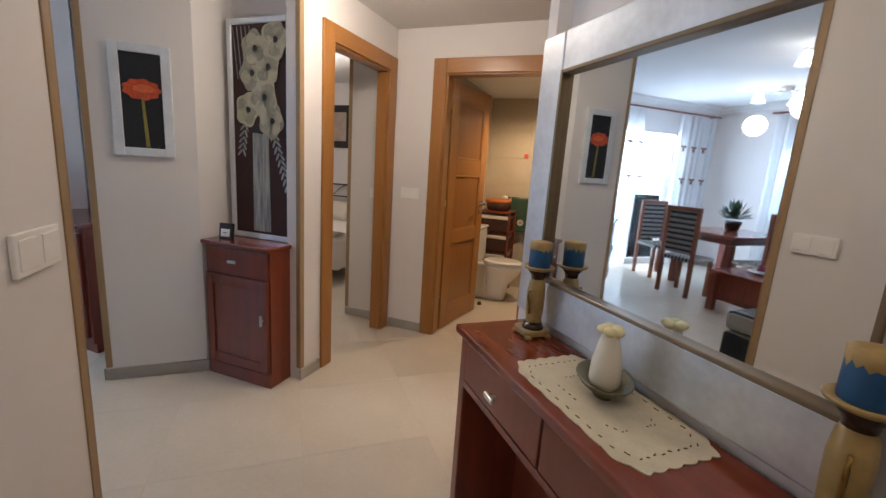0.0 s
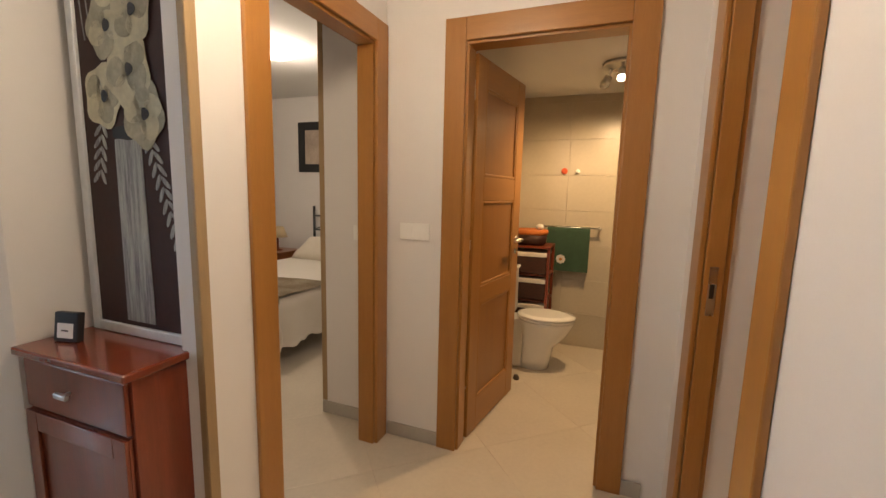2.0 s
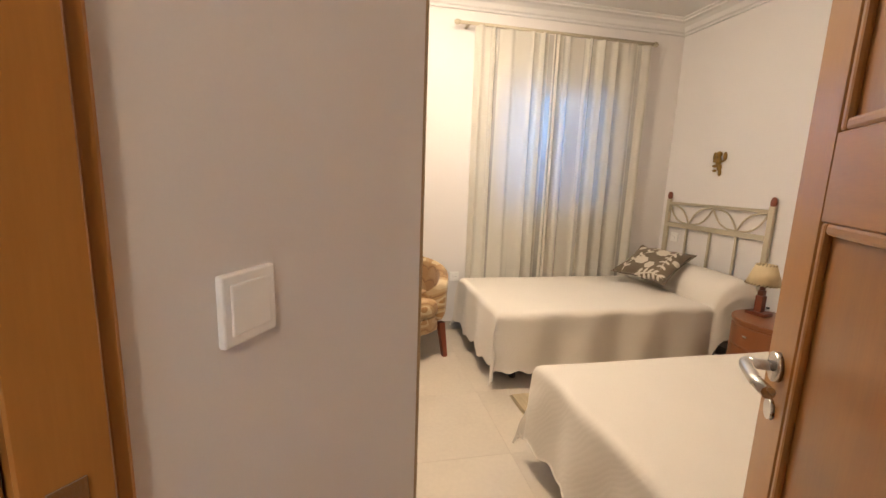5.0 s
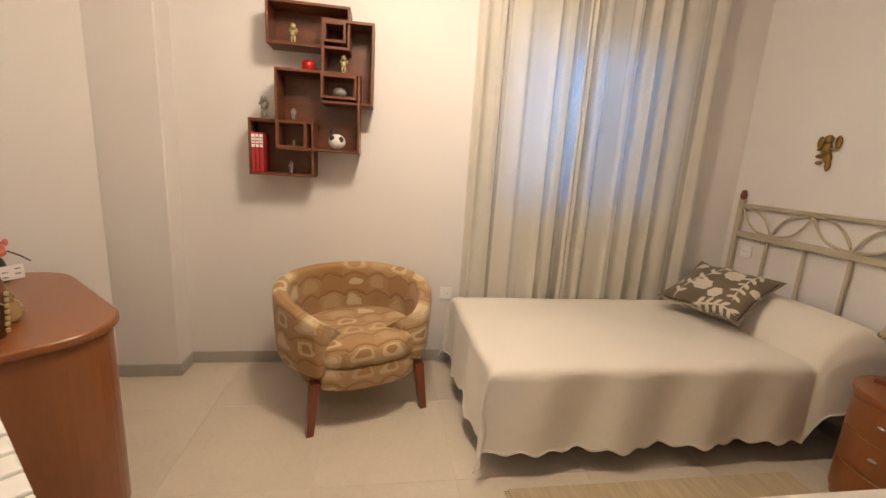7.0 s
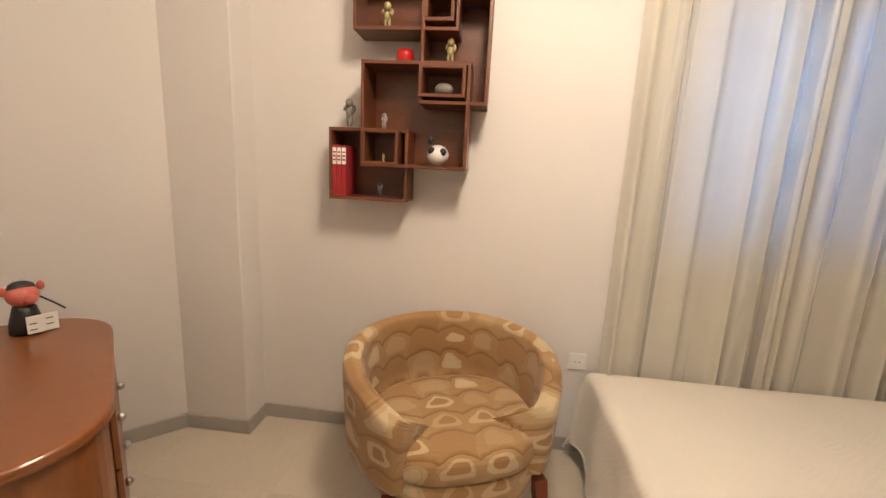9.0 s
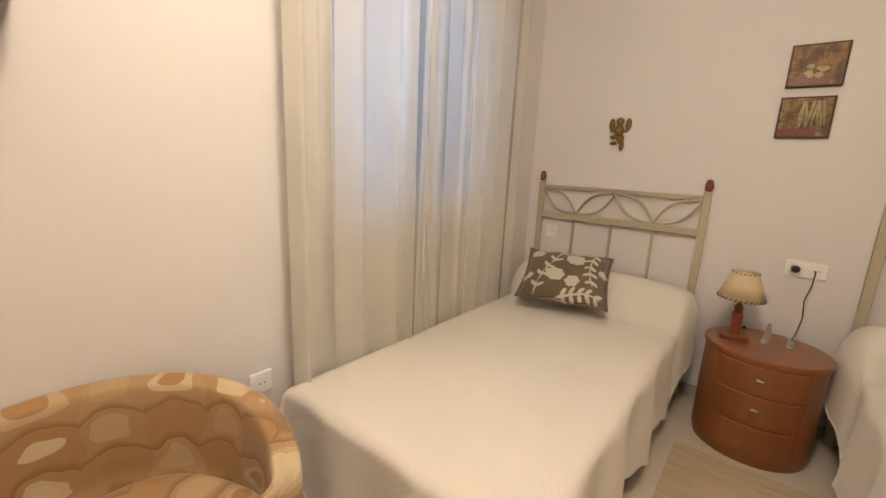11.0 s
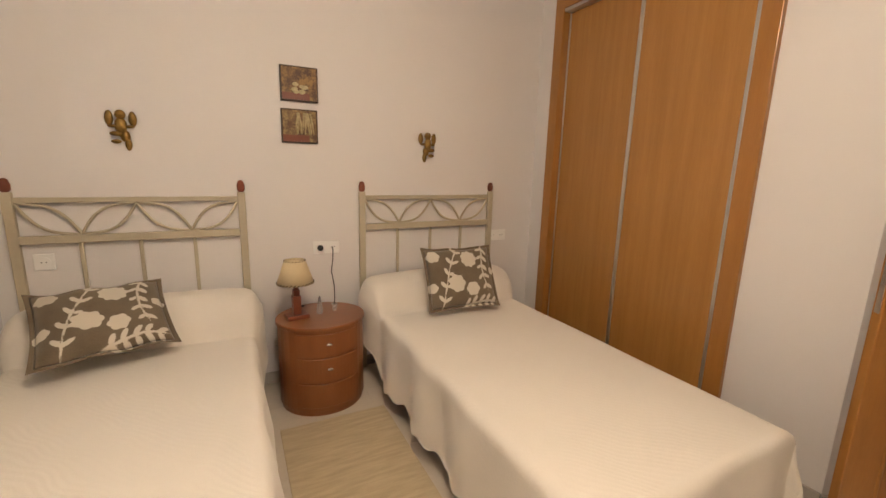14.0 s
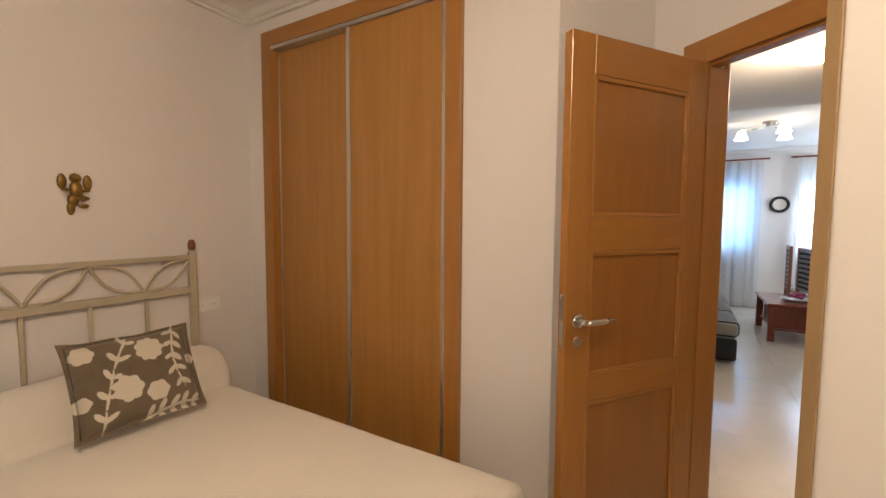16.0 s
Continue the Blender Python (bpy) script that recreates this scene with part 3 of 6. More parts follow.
    l.new(bp.outputs[0], b.inputs["Normal"])


M_SPREAD = mat("cream woven bedspread", (0.73, 0.68, 0.605), 0.95, vary=0.05, scale=3, fine=170, bump=0.22, sheen=0.25)
quilting(M_SPREAD, 21.0)
M_SHEET = mat("cream pillow cotton", (0.66, 0.60, 0.50), 0.95, vary=0.05, scale=4, fine=140, bump=0.12, sheen=0.2)
M_CHAIR = scalloped_print("retro scalloped upholstery", (0.19, 0.090, 0.032), (0.34, 0.19, 0.075), (0.40, 0.26, 0.125), (0.56, 0.44, 0.27), 0.150, 0.122)
M_IRON = mat("cream painted iron", (0.50, 0.44, 0.32), 0.5, vary=0.1, bump=0.02)
M_KNOB = mat("turned red brown wood", (0.20, 0.050, 0.022), 0.35, vary=0.2)
M_CURT = sheer("ivory curtain cloth", (0.76, 0.73, 0.65), 0.06, strips=15.0)
M_VOILE = sheer("white voile with faint print", (0.70, 0.70, 0.70), 0.15)
M_RUG = mat("beige woven rug", (0.52, 0.42, 0.27), 0.95, vary=0.25, scale=6, fine=90, bump=0.3, stretch=(1, 8, 1))
M_GOLD = mat("antique gilding", (0.33, 0.20, 0.05), 0.38, metal=0.7, vary=0.5, scale=40, fine=120, bump=0.1)
M_SHADE = mat("parchment lampshade", (0.66, 0.53, 0.32), 0.7, vary=0.08, scale=8)
M_LACE = mat("dark leather lacing", (0.06, 0.035, 0.02), 0.7)
M_CRYST = mat("cut glass", (0.9, 0.92, 0.93), 0.06, vary=0.02, bump=0, trans=0.8)


# ---- twin bedroom ----
def bed(x0, x1, y0, y1, label, zt=0.50):
    cx, w = (x0 + x1) / 2, x1 - x0
    root = thing("bed", label, "bed", pose(cx, 0, 0), "twin beds")
    part("mattress", bx(B(), -w / 2 + 0.03, w / 2 - 0.03, y0 + 0.03, y1 - 0.04, 0.30, zt - 0.012, 0.04, 3), M_SHEET, root, "cream mattress hidden under the bedspread")
    part("base", bx(B(), -w / 2 + 0.04, w / 2 - 0.04, y0 + 0.04, y1 - 0.06, 0.20, 0.298, 0.01), M_BLACK, root, "dark slatted bed base")
    for sx in (-1, 1):
        for y in (y0 + 0.15, y1 - 0.17):
            bm = B()
            tube(bm, [(sx * (w / 2 - 0.12), y, 0.0), (sx * (w / 2 - 0.12), y, 0.21)], 0.024, 10)
            part("leg", bm, M_BLACK, root)
    hw, y = 0.49, y0 - 0.035
    hb_ = part("headboard", bx(B(), -hw + 0.02, hw - 0.02, y - 0.013, y + 0.013, 0.965, 1.005, 0.004), M_IRON, root, "cream painted iron headboard with leaf scrolls")
    for sx in (-1, 1):
        part("post", bx(B(), sx * hw - 0.02, sx * hw + 0.02, y - 0.014, y + 0.014, 0, 1.215, 0.004), M_IRON, hb_)
    for sx in (-1, 1):
        bm = B()
        lathe(bm, [(0.012, 1.215), (0.020, 1.225), (0.021, 1.25), (0.014, 1.275), (0.004, 1.280)], 14, (sx * hw, y, 0))
        part("knob", bm, M_KNOB, hb_, "red brown turned wooden knob")
    part("rail", bx(B(), -hw + 0.02, hw - 0.02, y - 0.011, y + 0.011, 1.165, 1.190, 0.004), M_IRON, hb_)
    for sx in (-0.5, 0.0, 0.5):
        part("bar", bx(B(), sx * hw - 0.009, sx * hw + 0.009, y - 0.008, y + 0.008, 0.45, 0.966, 0.003), M_IRON, hb_)
    q = hw - 0.02
    for k in range(4):
        a, b = -q + k * q / 2, -q + (k + 1) * q / 2
        up = k % 2 == 1
        za, zb = (1.007, 1.163) if up else (1.163, 1.007)
        for bow in (0.045, -0.045):
            pts = []
            for i in range(13):
                s = i / 12
                off = bow * math.sin(math.pi * s)
                pts.append((a + (b - a) * s + off * (0.55 if up else -0.55) * -1, y, za + (zb - za) * s + off))
            part("scroll", tube(B(), pts, 0.0075, 8), M_IRON, hb_)
    return root


def bedspread(x0, x1, y0, y1, label, zt=0.505, drop=0.37, seed=0):
    w, L, cx = x1 - x0, y1 - y0, (x0 + x1) / 2
    rnd = random.Random(seed)
    ph = [rnd.uniform(0, 6.28) for _ in range(6)]

    def surf(u, v):
        a, b = (u - 0.5) * (w + 2 * drop), v * (L + drop)
        oa, ob = max(0.0, abs(a) - w / 2 + 0.03), max(0.0, b - L + 0.03)
        sgn = 1 if a > 0 else -1
        x, y = max(-w / 2, min(w / 2, a)), y0 + min(b, L)
        # bolster under the cover at the head
        head = max(0.0, 1 - (abs(b - 0.13) / 0.19) ** 2.4) if abs(b - 0.13) < 0.19 else 0.0
        bol = 0.20 * head ** 0.55 * (1 - 0.10 * min(1.0, abs(a) / (w / 2)) ** 4) if head else 0.0
        z = zt + bol - 0.014 * math.exp(-((b - 0.335) / 0.014) ** 2)
        fall = (oa ** 5 + ob ** 5) ** 0.2 if (oa > 0 or ob > 0) else 0.0
        side_t, foot_t = min(1, oa / 0.05), min(1, ob / 0.05)
        flare = 0.02 + 0.20 * fall
        if oa > 0:
            s = b * 15 + ph[0]
            amp = (0.012 + 0.016 * math.sin(b * 2.3 + ph[1])) * min(1, fall / 0.22)
            x += sgn * (side_t * 0.012 + flare * 0.16 + amp * math.sin(s) * (1 if fall > 0.04 else 0))
            x += sgn * (0.055 * bol / 0.2 * min(1, oa / 0.12) if bol else 0)
        if ob > 0:
            amp = 0.016 * min(1, fall / 0.22)
            y += foot_t * 0.012 + flare * 0.16 + amp * math.sin(a * 17 + ph[2])
        if oa > 0 and ob > 0:
            k = min(oa, ob)
            x, y = x + sgn * 0.10 * k, y + 0.10 * k
        if fall > 0:
            ln = max(0.0, fall - 0.015)
            z -= ln
            if fall > drop - 0.06:
                z += 0.013 * math.sin((b if oa > ob else a) * 46 + ph[3])
        z = max(z, 0.035)
        z += 0.0025 * math.sin(7 * a + 3 * b + ph[4]) * math.sin(5 * b - 2 * a + ph[5])
        return (x, y, z)

    bm = grid_cloth(B(), 90, 170, surf)
    ob_ = solo("bedspread", bm, M_SPREAD, label, "bedspread", pose(cx, 0, 0), "twin bedspreads")
    for pts in ([surf(0, i / 90) for i in range(91)], [surf(1, i / 90) for i in range(91)], [surf(i / 60, 1) for i in range(61)]):
        part("hem", tube(B(), pts, 0.004, 5), M_SPREAD, ob_)
    return ob_


def pillow_mesh(w, h, t, n=22, flange=0.0):
    bm = B()
    for side in (1, -1):
        def f(u, v):
            x, y = 2 * u - 1, 2 * v - 1
            xi, yi = min(1.0, abs(x) / (1 - flange)), min(1.0, abs(y) / (1 - flange))
            z = t * side * (max(0, (1 - xi ** 4)) * max(0, (1 - yi ** 4))) ** 0.55
            pinch = 1 - 0.07 * (1 - abs(x) ** 2) * abs(y) ** 3
            pin2 = 1 - 0.07 * (1 - abs(y) ** 2) * abs(x) ** 3
            wave = 0.006 * math.sin(7 * x + 3 * y) * max(abs(x), abs(y)) ** 4 if flange else 0.0
            return (x * w / 2 * pin2, y * h / 2 * pinch, z + 0.004 * math.sin(9 * x + 4 * y) + wave)
        grid_cloth(bm, n, n, f)
    bmesh.ops.remove_doubles(bm, verts=bm.verts[:], dist=0.0005)
    bmesh.ops.recalc_face_normals(bm, faces=bm.faces[:])
    return bm


def printed_cloth(name, back, back2, pale):
    """Cloth whose pale motif follows the mesh's own print attribute."""
    m = mat(name, back, 0.92, vary=0.3, scale=9, fine=240, bump=0.14, sheen=0.2, dark=back2)
    n, l = m.node_tree.nodes, m.node_tree.links
    b = n["Principled BSDF"]
    src = b.inputs["Base Color"].links[0].from_socket
    at, no, add, mr, mix = n.new("ShaderNodeAttribute"), n.new("ShaderNodeTexNoise"), n.new("ShaderNodeMath"), n.new("ShaderNodeMapRange"), n.new("ShaderNodeMix")
    at.attribute_name = "print"
    no.inputs["Scale"].default_value = 70
    add.operation = "MULTIPLY_ADD"
    add.inputs[1].default_value = 0.55
    mr.inputs["From Min"].default_value, mr.inputs["From Max"].default_value = 0.20, 0.36
    mix.data_type = "RGBA"
    mix.inputs["B"].default_value = (*pale, 1)
    l.new(no.outputs["Fac"], add.inputs[0])
    l.new(at.outputs["Fac"], add.inputs[2])
    l.new(add.outputs[0], mr.inputs[0])
    l.new(mr.outputs[0], mix.inputs["Factor"])
    l.new(src, mix.inputs["A"])
    l.new(mix.outputs["Result"], b.inputs["Base Color"])
    return m


SPRIGS = [((-0.15, -0.19), (-0.12, 0.02), (-0.02, 0.17)), ((0.17, 0.19), (0.10, 0.07), (0.15, -0.09)), ((-0.02, -0.19), (0.08, -0.15), (0.19, -0.17))]
BLOOMS = [(-0.055, -0.045, 0.056, 7), (0.045, 0.10, 0.055, 9), (0.045, -0.085, 0.042, 6), (-0.175, 0.13, 0.040, 6), (-0.20, -0.06, 0.030, 5), (0.20, 0.02, 0.026, 5)]


def motif(x, y):
    """Above zero inside the printed flowers, stems and leaves."""
    best = -1.0
    for cx, cy, r, k in BLOOMS:
        d, a = math.hypot(x - cx, y - cy), math.atan2(y - cy, x - cx)
        best = max(best, r * (0.84 + 0.16 * abs(math.cos(k * a / 2))) - d)
    for p, q, e in SPRIGS:
        for k in range(5):
            t = (k + 0.5) / 5
            c = [(1 - t) ** 2 * p[i] + 2 * t * (1 - t) * q[i] + t * t * e[i] for i in (0, 1)]
            d = [2 * (1 - t) * (q[i] - p[i]) + 2 * t * (e[i] - q[i]) for i in (0, 1)]
            g = math.atan2(d[1], d[0])
            for da, off, la, lb in ((0.0, 0.0, 0.045, 0.0050), (0.8 + 0.3 * math.sin(3 * k), 0.027, 0.024, 0.0105), (-0.9, 0.024, 0.020 + 0.006 * math.cos(2 * k), 0.0095)):
                lx, ly = c[0] + off * math.cos(g + da), c[1] + off * math.sin(g + da)
                u, v = (x - lx) * math.cos(g + da) + (y - ly) * math.sin(g + da), -(x - lx) * math.sin(g + da) + (y - ly) * math.cos(g + da)
                best = max(best, (1 - math.hypot(u / la, v / lb)) * lb)
    return best


def add_print(ob):
    me = ob.data
    at = me.attributes.new("print", "FLOAT", "POINT")
    for v in me.vertices:
        at.data[v.index].value = max(-1.0, min(1.0, motif(v.co.x, v.co.y) / 0.012))


M_CUSH = printed_cloth("taupe cushion print", (0.165, 0.125, 0.080), (0.115, 0.085, 0.052), (0.58, 0.53, 0.44))

bed(3.895, 4.835, -0.515, 1.42, "cream iron single bed under the curtained window")
bed(2.215, 3.155, -0.515, 1.45, "cream iron single bed beside the sliding wardrobe")
bedspread(3.875, 4.815, -0.50, 1.42, "cream quilted bedspread with a scalloped hem", seed=1)
bedspread(2.225, 3.165, -0.50, 1.47, "cream woven bedspread hanging over the bed", seed=2)
for w_, h_, m_, lab in ((0.50, 0.44, pose(4.455, -0.115, 0.690, 28, 0, 196), "taupe flowered cushion lying askew against the pillow"),
                (0.48, 0.40, pose(2.700, -0.060, 0.722, 62, 0, 176), "taupe flowered cushion propped upright on the bed")):
    add_print(solo("cushion", pillow_mesh(w_, h_, 0.058, 72, 0.10), M_CUSH, lab, "cushion", m_, "flowered cushions"))

rug = thing("rug", "beige woven bedside rug with fringed ends", "rug", pose(3.49, 0.66, 0))
part("weave", bx(B(), -0.285, 0.285, -0.68, 0.68, 0.001, 0.009, 0.003), M_RUG, rug)
for sy in (-1, 1):
    bm = B()
    for i in range(48):
        x = -0.28 + i * 0.0119
        bx(bm, x - 0.002, x + 0.002, sy * 0.679 - 0.02, sy * 0.679 + 0.02, 0.001, 0.004)
    part("fringe", bm, M_RUG, rug)


def rounded_rect(w, d, r_back, r_front, n=10):
    """Outline with its back on y = 0 and its front at y = -d, front corners rounded by r_front."""
    pts = []
    for cx, cy, r, a0 in ((w / 2 - r_back, -r_back, r_back, 0), (-w / 2 + r_back, -r_back, r_back, 90), (-w / 2 + r_front, -d + r_front, r_front, 180), (w / 2 - r_front, -d + r_front, r_front, 270)):
        for i in range(n + 1):
            a = radians(a0 + 90 * i / n)
            pts.append((cx + r * math.cos(a), cy + r * math.sin(a)))
    return pts


def ellipse(w, d, n=40, cut=0.0):
    return [(w / 2 * math.cos(2 * math.pi * i / n), -d / 2 + d / 2 * math.sin(2 * math.pi * i / n)) for i in range(n)]


# nightstand
ns = thing("nightstand", "oval cherry wood nightstand with three drawers", "nightstand", pose(3.502, -0.055, 0))
NW, ND = 0.50, 0.46
body = [(x * 0.965, y * 0.965 - 0.008) for x, y in ellipse(NW, ND)]
part("body", prism(B(), body, 0.03, 0.495, 0.004), M_CHERRY, ns)
part("plinth", prism(B(), [(x * 0.93, y * 0.93 - 0.016) for x, y in ellipse(NW, ND)], 0.0, 0.03), M_CHERRY, ns)
part("top", prism(B(), ellipse(NW, ND), 0.495, 0.52, 0.006), M_CHERRY, ns)


def drawer_front(z0, z1):
    bm = B()
    pts = []
    for i in range(17):
        a = radians(48 + 84 * i / 16)
        pts.append((NW / 2 * 0.972 * math.cos(a), -ND / 2 + 0.005 + ND / 2 * 0.975 * math.sin(a)))
    inner = [(x * 0.97, y - 0.012) for x, y in pts[::-1]]
    prism(bm, pts + inner, z0, z1, 0.002, 1)
    return bm


for z0, z1 in ((0.055, 0.193), (0.205, 0.343), (0.355, 0.482)):
    d_ = part("drawer", drawer_front(z0, z1), M_CHERRY, ns)
    if z0 > 0.1:
        bm = B()
        ball(bm, (0.0, 0.008, (z0 + z1) / 2 + 0.01), 0.016, 1.0, 0.6, 0.45, 12)
        part("knob", bm, M_CHROME, d_, "small brass knob")

# table lamp
tl = thing("table_lamp", "wooden table lamp with a laced parchment shade", "table lamp", pose(3.635, -0.285, 0.52, 0, 0, 8))
part("foot", bx(B(), -0.06, 0.06, -0.045, 0.045, 0.0, 0.022, 0.004), M_KNOB, tl)
bm = B()
bx(bm, -0.022, 0.022, -0.022, 0.022, 0.022, 0.13, 0.003)
bx(bm, -0.017, 0.017, -0.017, 0.017, 0.13, 0.165, 0.003)
bx(bm, -0.012, 0.012, -0.012, 0.012, 0.165, 0.21, 0.003)
part("stem", bm, M_KNOB, tl)
bm = B()
lathe(bm, [(0.100, 0.205), (0.056, 0.335), (0.053, 0.335), (0.097, 0.205)], 32)
sh = part("shade", bm, M_SHADE, tl, "cream parchment shade")
for r, z, k in ((0.0985, 0.209, 30), (0.056, 0.331, 18)):
    bm = B()
    for i in range(k):
        a = 2 * math.pi * i / k
        p = Vector((r * math.cos(a), r * math.sin(a), z))
        t_ = Vector((-math.sin(a), math.cos(a), 0.9)).normalized() * 0.008
        tube(bm, [p - t_, p + t_], 0.0022, 5)
    part("lacing", bm, M_LACE, sh)
bm = B()
tube(bm, [(-0.03, -0.02, 0.055), (-0.045, -0.022, 0.055)], 0.007, 8)
part("switch", bm, M_BLACK, tl)

bm = B()
lathe(bm, [(0.016, 0), (0.020, 0.02), (0.015, 0.05), (0.011, 0.07), (0.006, 0.10), (0.002, 0.108)], 6, smooth=False)
solo("perfume_bottle", bm, M_CRYST, "slim faceted glass bottle on the nightstand", "bottle", pose(3.505, -0.30, 0.52))
ad = thing("plug_in_lamp", "clear glass plug-in light with a black cord", "night light", pose(3.415, -0.32, 0.52))
part("bulb", lathe(B(), [(0.010, 0.0), (0.016, 0.012), (0.013, 0.03), (0.018, 0.038), (0.019, 0.045)], 12), M_CRYST, ad)
bm = B()
tube(bm, [(0.0, 0.0, 0.046), (-0.015, -0.06, 0.07), (-0.03, -0.14, 0.12), (-0.025, -0.19, 0.20), (-0.042, -0.215, 0.27), (-0.045, -0.222, 0.33), (-0.045, -0.235, 0.345)], 0.003, 6)
part("cord", bm, M_BLACK, ad)


def socket(m, n=1, label="white double wall socket", plug=False):
    root = thing("wall_socket", label, "socket", m, "wall sockets")
    w = 0.082 * n
    part("plate", bx(B(), -w / 2, w / 2, -0.0105, -0.0005, -0.041, 0.041, 0.003), M_WHITEP, root)
    for i in range(n):
        x = (i - (n - 1) / 2) * 0.081
        bm = B()
        tube(bm, [(x, -0.0095, 0), (x, -0.0130, 0)], 0.026, 18)
        f = part("insert", bm, M_WHITEP, root)
        bm = B()
        for dx in (-0.0095, 0.0095):
            tube(bm, [(x + dx, -0.0120, 0), (x + dx, -0.0140, 0)], 0.003, 8)
        part("hole", bm, M_BLACK, f)
    if plug:
        bm = B()
        lathe(bm, [(0.017, 0), (0.019, 0.012), (0.015, 0.03), (0.006, 0.036)], 14)
        bmesh.ops.transform(bm, matrix=Matrix.Translation((-0.041 if n > 1 else 0, -0.0142, 0)) @ Matrix.Rotation(radians(90), 4, "X"), verts=bm.verts[:])
        part("plug", bm, M_BLACK, root, "black round plug")
    return root


socket(pose(3.405, WY, 0.862, 0, 0, 180), 2, "white double wall socket with a black plug", True)
socket(pose(2.108, WY, 0.877, 0, 0, 180), 2)
socket(pose(4.765, WY, 0.872, 0, 0, 180), 1, "white single wall socket behind the headboard")
socket(pose(WX, 1.458, 0.483, 0, 0, -90), 1, "white single wall socket beside the curtain")


def light_switch(m, n=1, label="white rocker light switch on the wall"):
    root = thing("light_switch", label, "light switch", m, "light switches")
    w = 0.082 * n
    part("plate", bx(B(), -w / 2, w / 2, -0.011, -0.0005, -0.042, 0.042, 0.003), M_WHITEP, root)
    for i in range(n):
        x = (i - (n - 1) / 2) * 0.081
        bm = bx(B(), x - 0.03, x + 0.03, -0.013, -0.0078, -0.030, 0.030, 0.002)
        part("rocker", bm, M_WHITEP, root)
    return root


def along(p0, p1, s, z):
    """A pose on the room face of a wall, s metres from p0, with -y out of the wall."""
    a, b = Vector(p0), Vector(p1)
    d = (b - a).normalized()
    return pose(a.x + d.x * s, a.y + d.y * s, z, 0, 0, math.degrees(math.atan2(d.y, d.x)) + 180)


light_switch(along(E_, S_, 0.585, 1.18))
light_switch(along(C3, C1, 1.12, 1.13), 2, "white double rocker switch between two doors")
light_switch(along((0.99, 3.70), (0.675, 3.982), 0.16, 1.10))
light_switch(along((-0.28, 1.59), (-0.28, -1.3), 0.16, 1.12), 2, "white double rocker switch by the hall opening")


# wall ornaments
def angel(x, z, flip, label):
    bm = B()
    ball(bm, (0, 0.014, 0.068), 0.024, 1, 0.9, 1, 12)
    ball(bm, (0.002 * flip, 0.012, 0.015), 0.034, 0.8, 0.5, 1.25, 12)
    ball(bm, (-0.012 * flip, 0.012, -0.035), 0.03, 0.75, 0.5, 1.0, 10)
    ball(bm, (0.022 * flip, 0.016, -0.025), 0.018, 1.7, 0.8, 0.7, 10)
    ball(bm, (-0.022 * flip, 0.012, -0.075), 0.017, 0.9, 0.7, 1.9, 10)
    ball(bm, (0.026 * flip, 0.016, -0.062), 0.014, 1.6, 0.8, 0.8, 8)
    for s in (-1, 1):
        ball(bm, (s * 0.048, 0.006, 0.05), 0.03, 0.62, 0.3, 1.25, 10)
        ball(bm, (s * 0.034, 0.016, 0.012), 0.012, 1.8, 0.8, 0.7, 8)
    ob = solo("angel_ornament", bm, M_GOLD, label, "ornament", pose(x, WY + 0.002, z, 0, 0, 0), "gilded angels")
    return ob


angel(4.392, 1.528, 1, "gilded winged figure hanging above the bed")
angel(2.712, 1.518, -1, "gilded winged figure hanging above the other bed")


def print_mat(name, a, b, c, scale):
    m = mat(name, a, 0.55, vary=0.4, scale=scale, fine=scale * 5, dark=b, contrast=(0.42, 0.58), bump=0.04)
    return m


for z0, z1, x0, x1, cols, lab in ((1.735, 1.928, 3.430, 3.638, ((0.30, 0.17, 0.055), (0.085, 0.038, 0.016)), "small autumn-toned still life in a dark frame"),
                                  (1.500, 1.692, 3.438, 3.642, ((0.32, 0.22, 0.085), (0.10, 0.045, 0.018)), "small picture of pale leaves in a dark frame")):
    cx, cz, w, h = (x0 + x1) / 2, (z0 + z1) / 2, x1 - x0, z1 - z0
    r_ = thing("picture", lab, "picture", pose(cx, WY, cz, 0, 0, 180), "pair of small pictures")
    part("board", bx(B(), -w / 2, w / 2, -0.022, -0.001, -h / 2, h / 2, 0.003), M_LACE, r_, "dark brown edged board")
    part("canvas", bx(B(), -w / 2 + 0.008, w / 2 - 0.008, -0.0245, -0.0218, -h / 2 + 0.008, h / 2 - 0.008), print_mat("print", cols[0], cols[1], None, 22), r_, "brown and ochre print")
    part("band", bx(B(), -w / 2 + 0.008, w / 2 - 0.05, -0.0258, -0.0243, -h / 2 + 0.008, -h / 2 + 0.045), M_KNOB, r_)
    rr = random.Random(int(z0 * 100))
    m_ = mat("pale ochre paint", (0.60, 0.50, 0.28), 0.7, vary=0.4, scale=40)
    if z0 > 1.6:
        for _ in range(9):
            bm = ball(B(), (rr.uniform(-0.05, 0.035), -0.0255, rr.uniform(-0.045, 0.015)), rr.uniform(0.009, 0.017), 1.2, 0.08, 0.8, 8)
            part("blossom", bm, m_, r_, "pale ochre painted blossom")
    else:
        for i in range(8):
            x = -0.02 + i * 0.013
            bm = tube(B(), [(x + rr.uniform(-0.01, 0.01), -0.0255, -0.045), (x, -0.0258, 0.01), (x + rr.uniform(-0.016, 0.016), -0.0255, 0.075)], 0.004, 4, r1=0.006)
            part("leaf", bm, m_, r_, "pale ochre painted leaf")


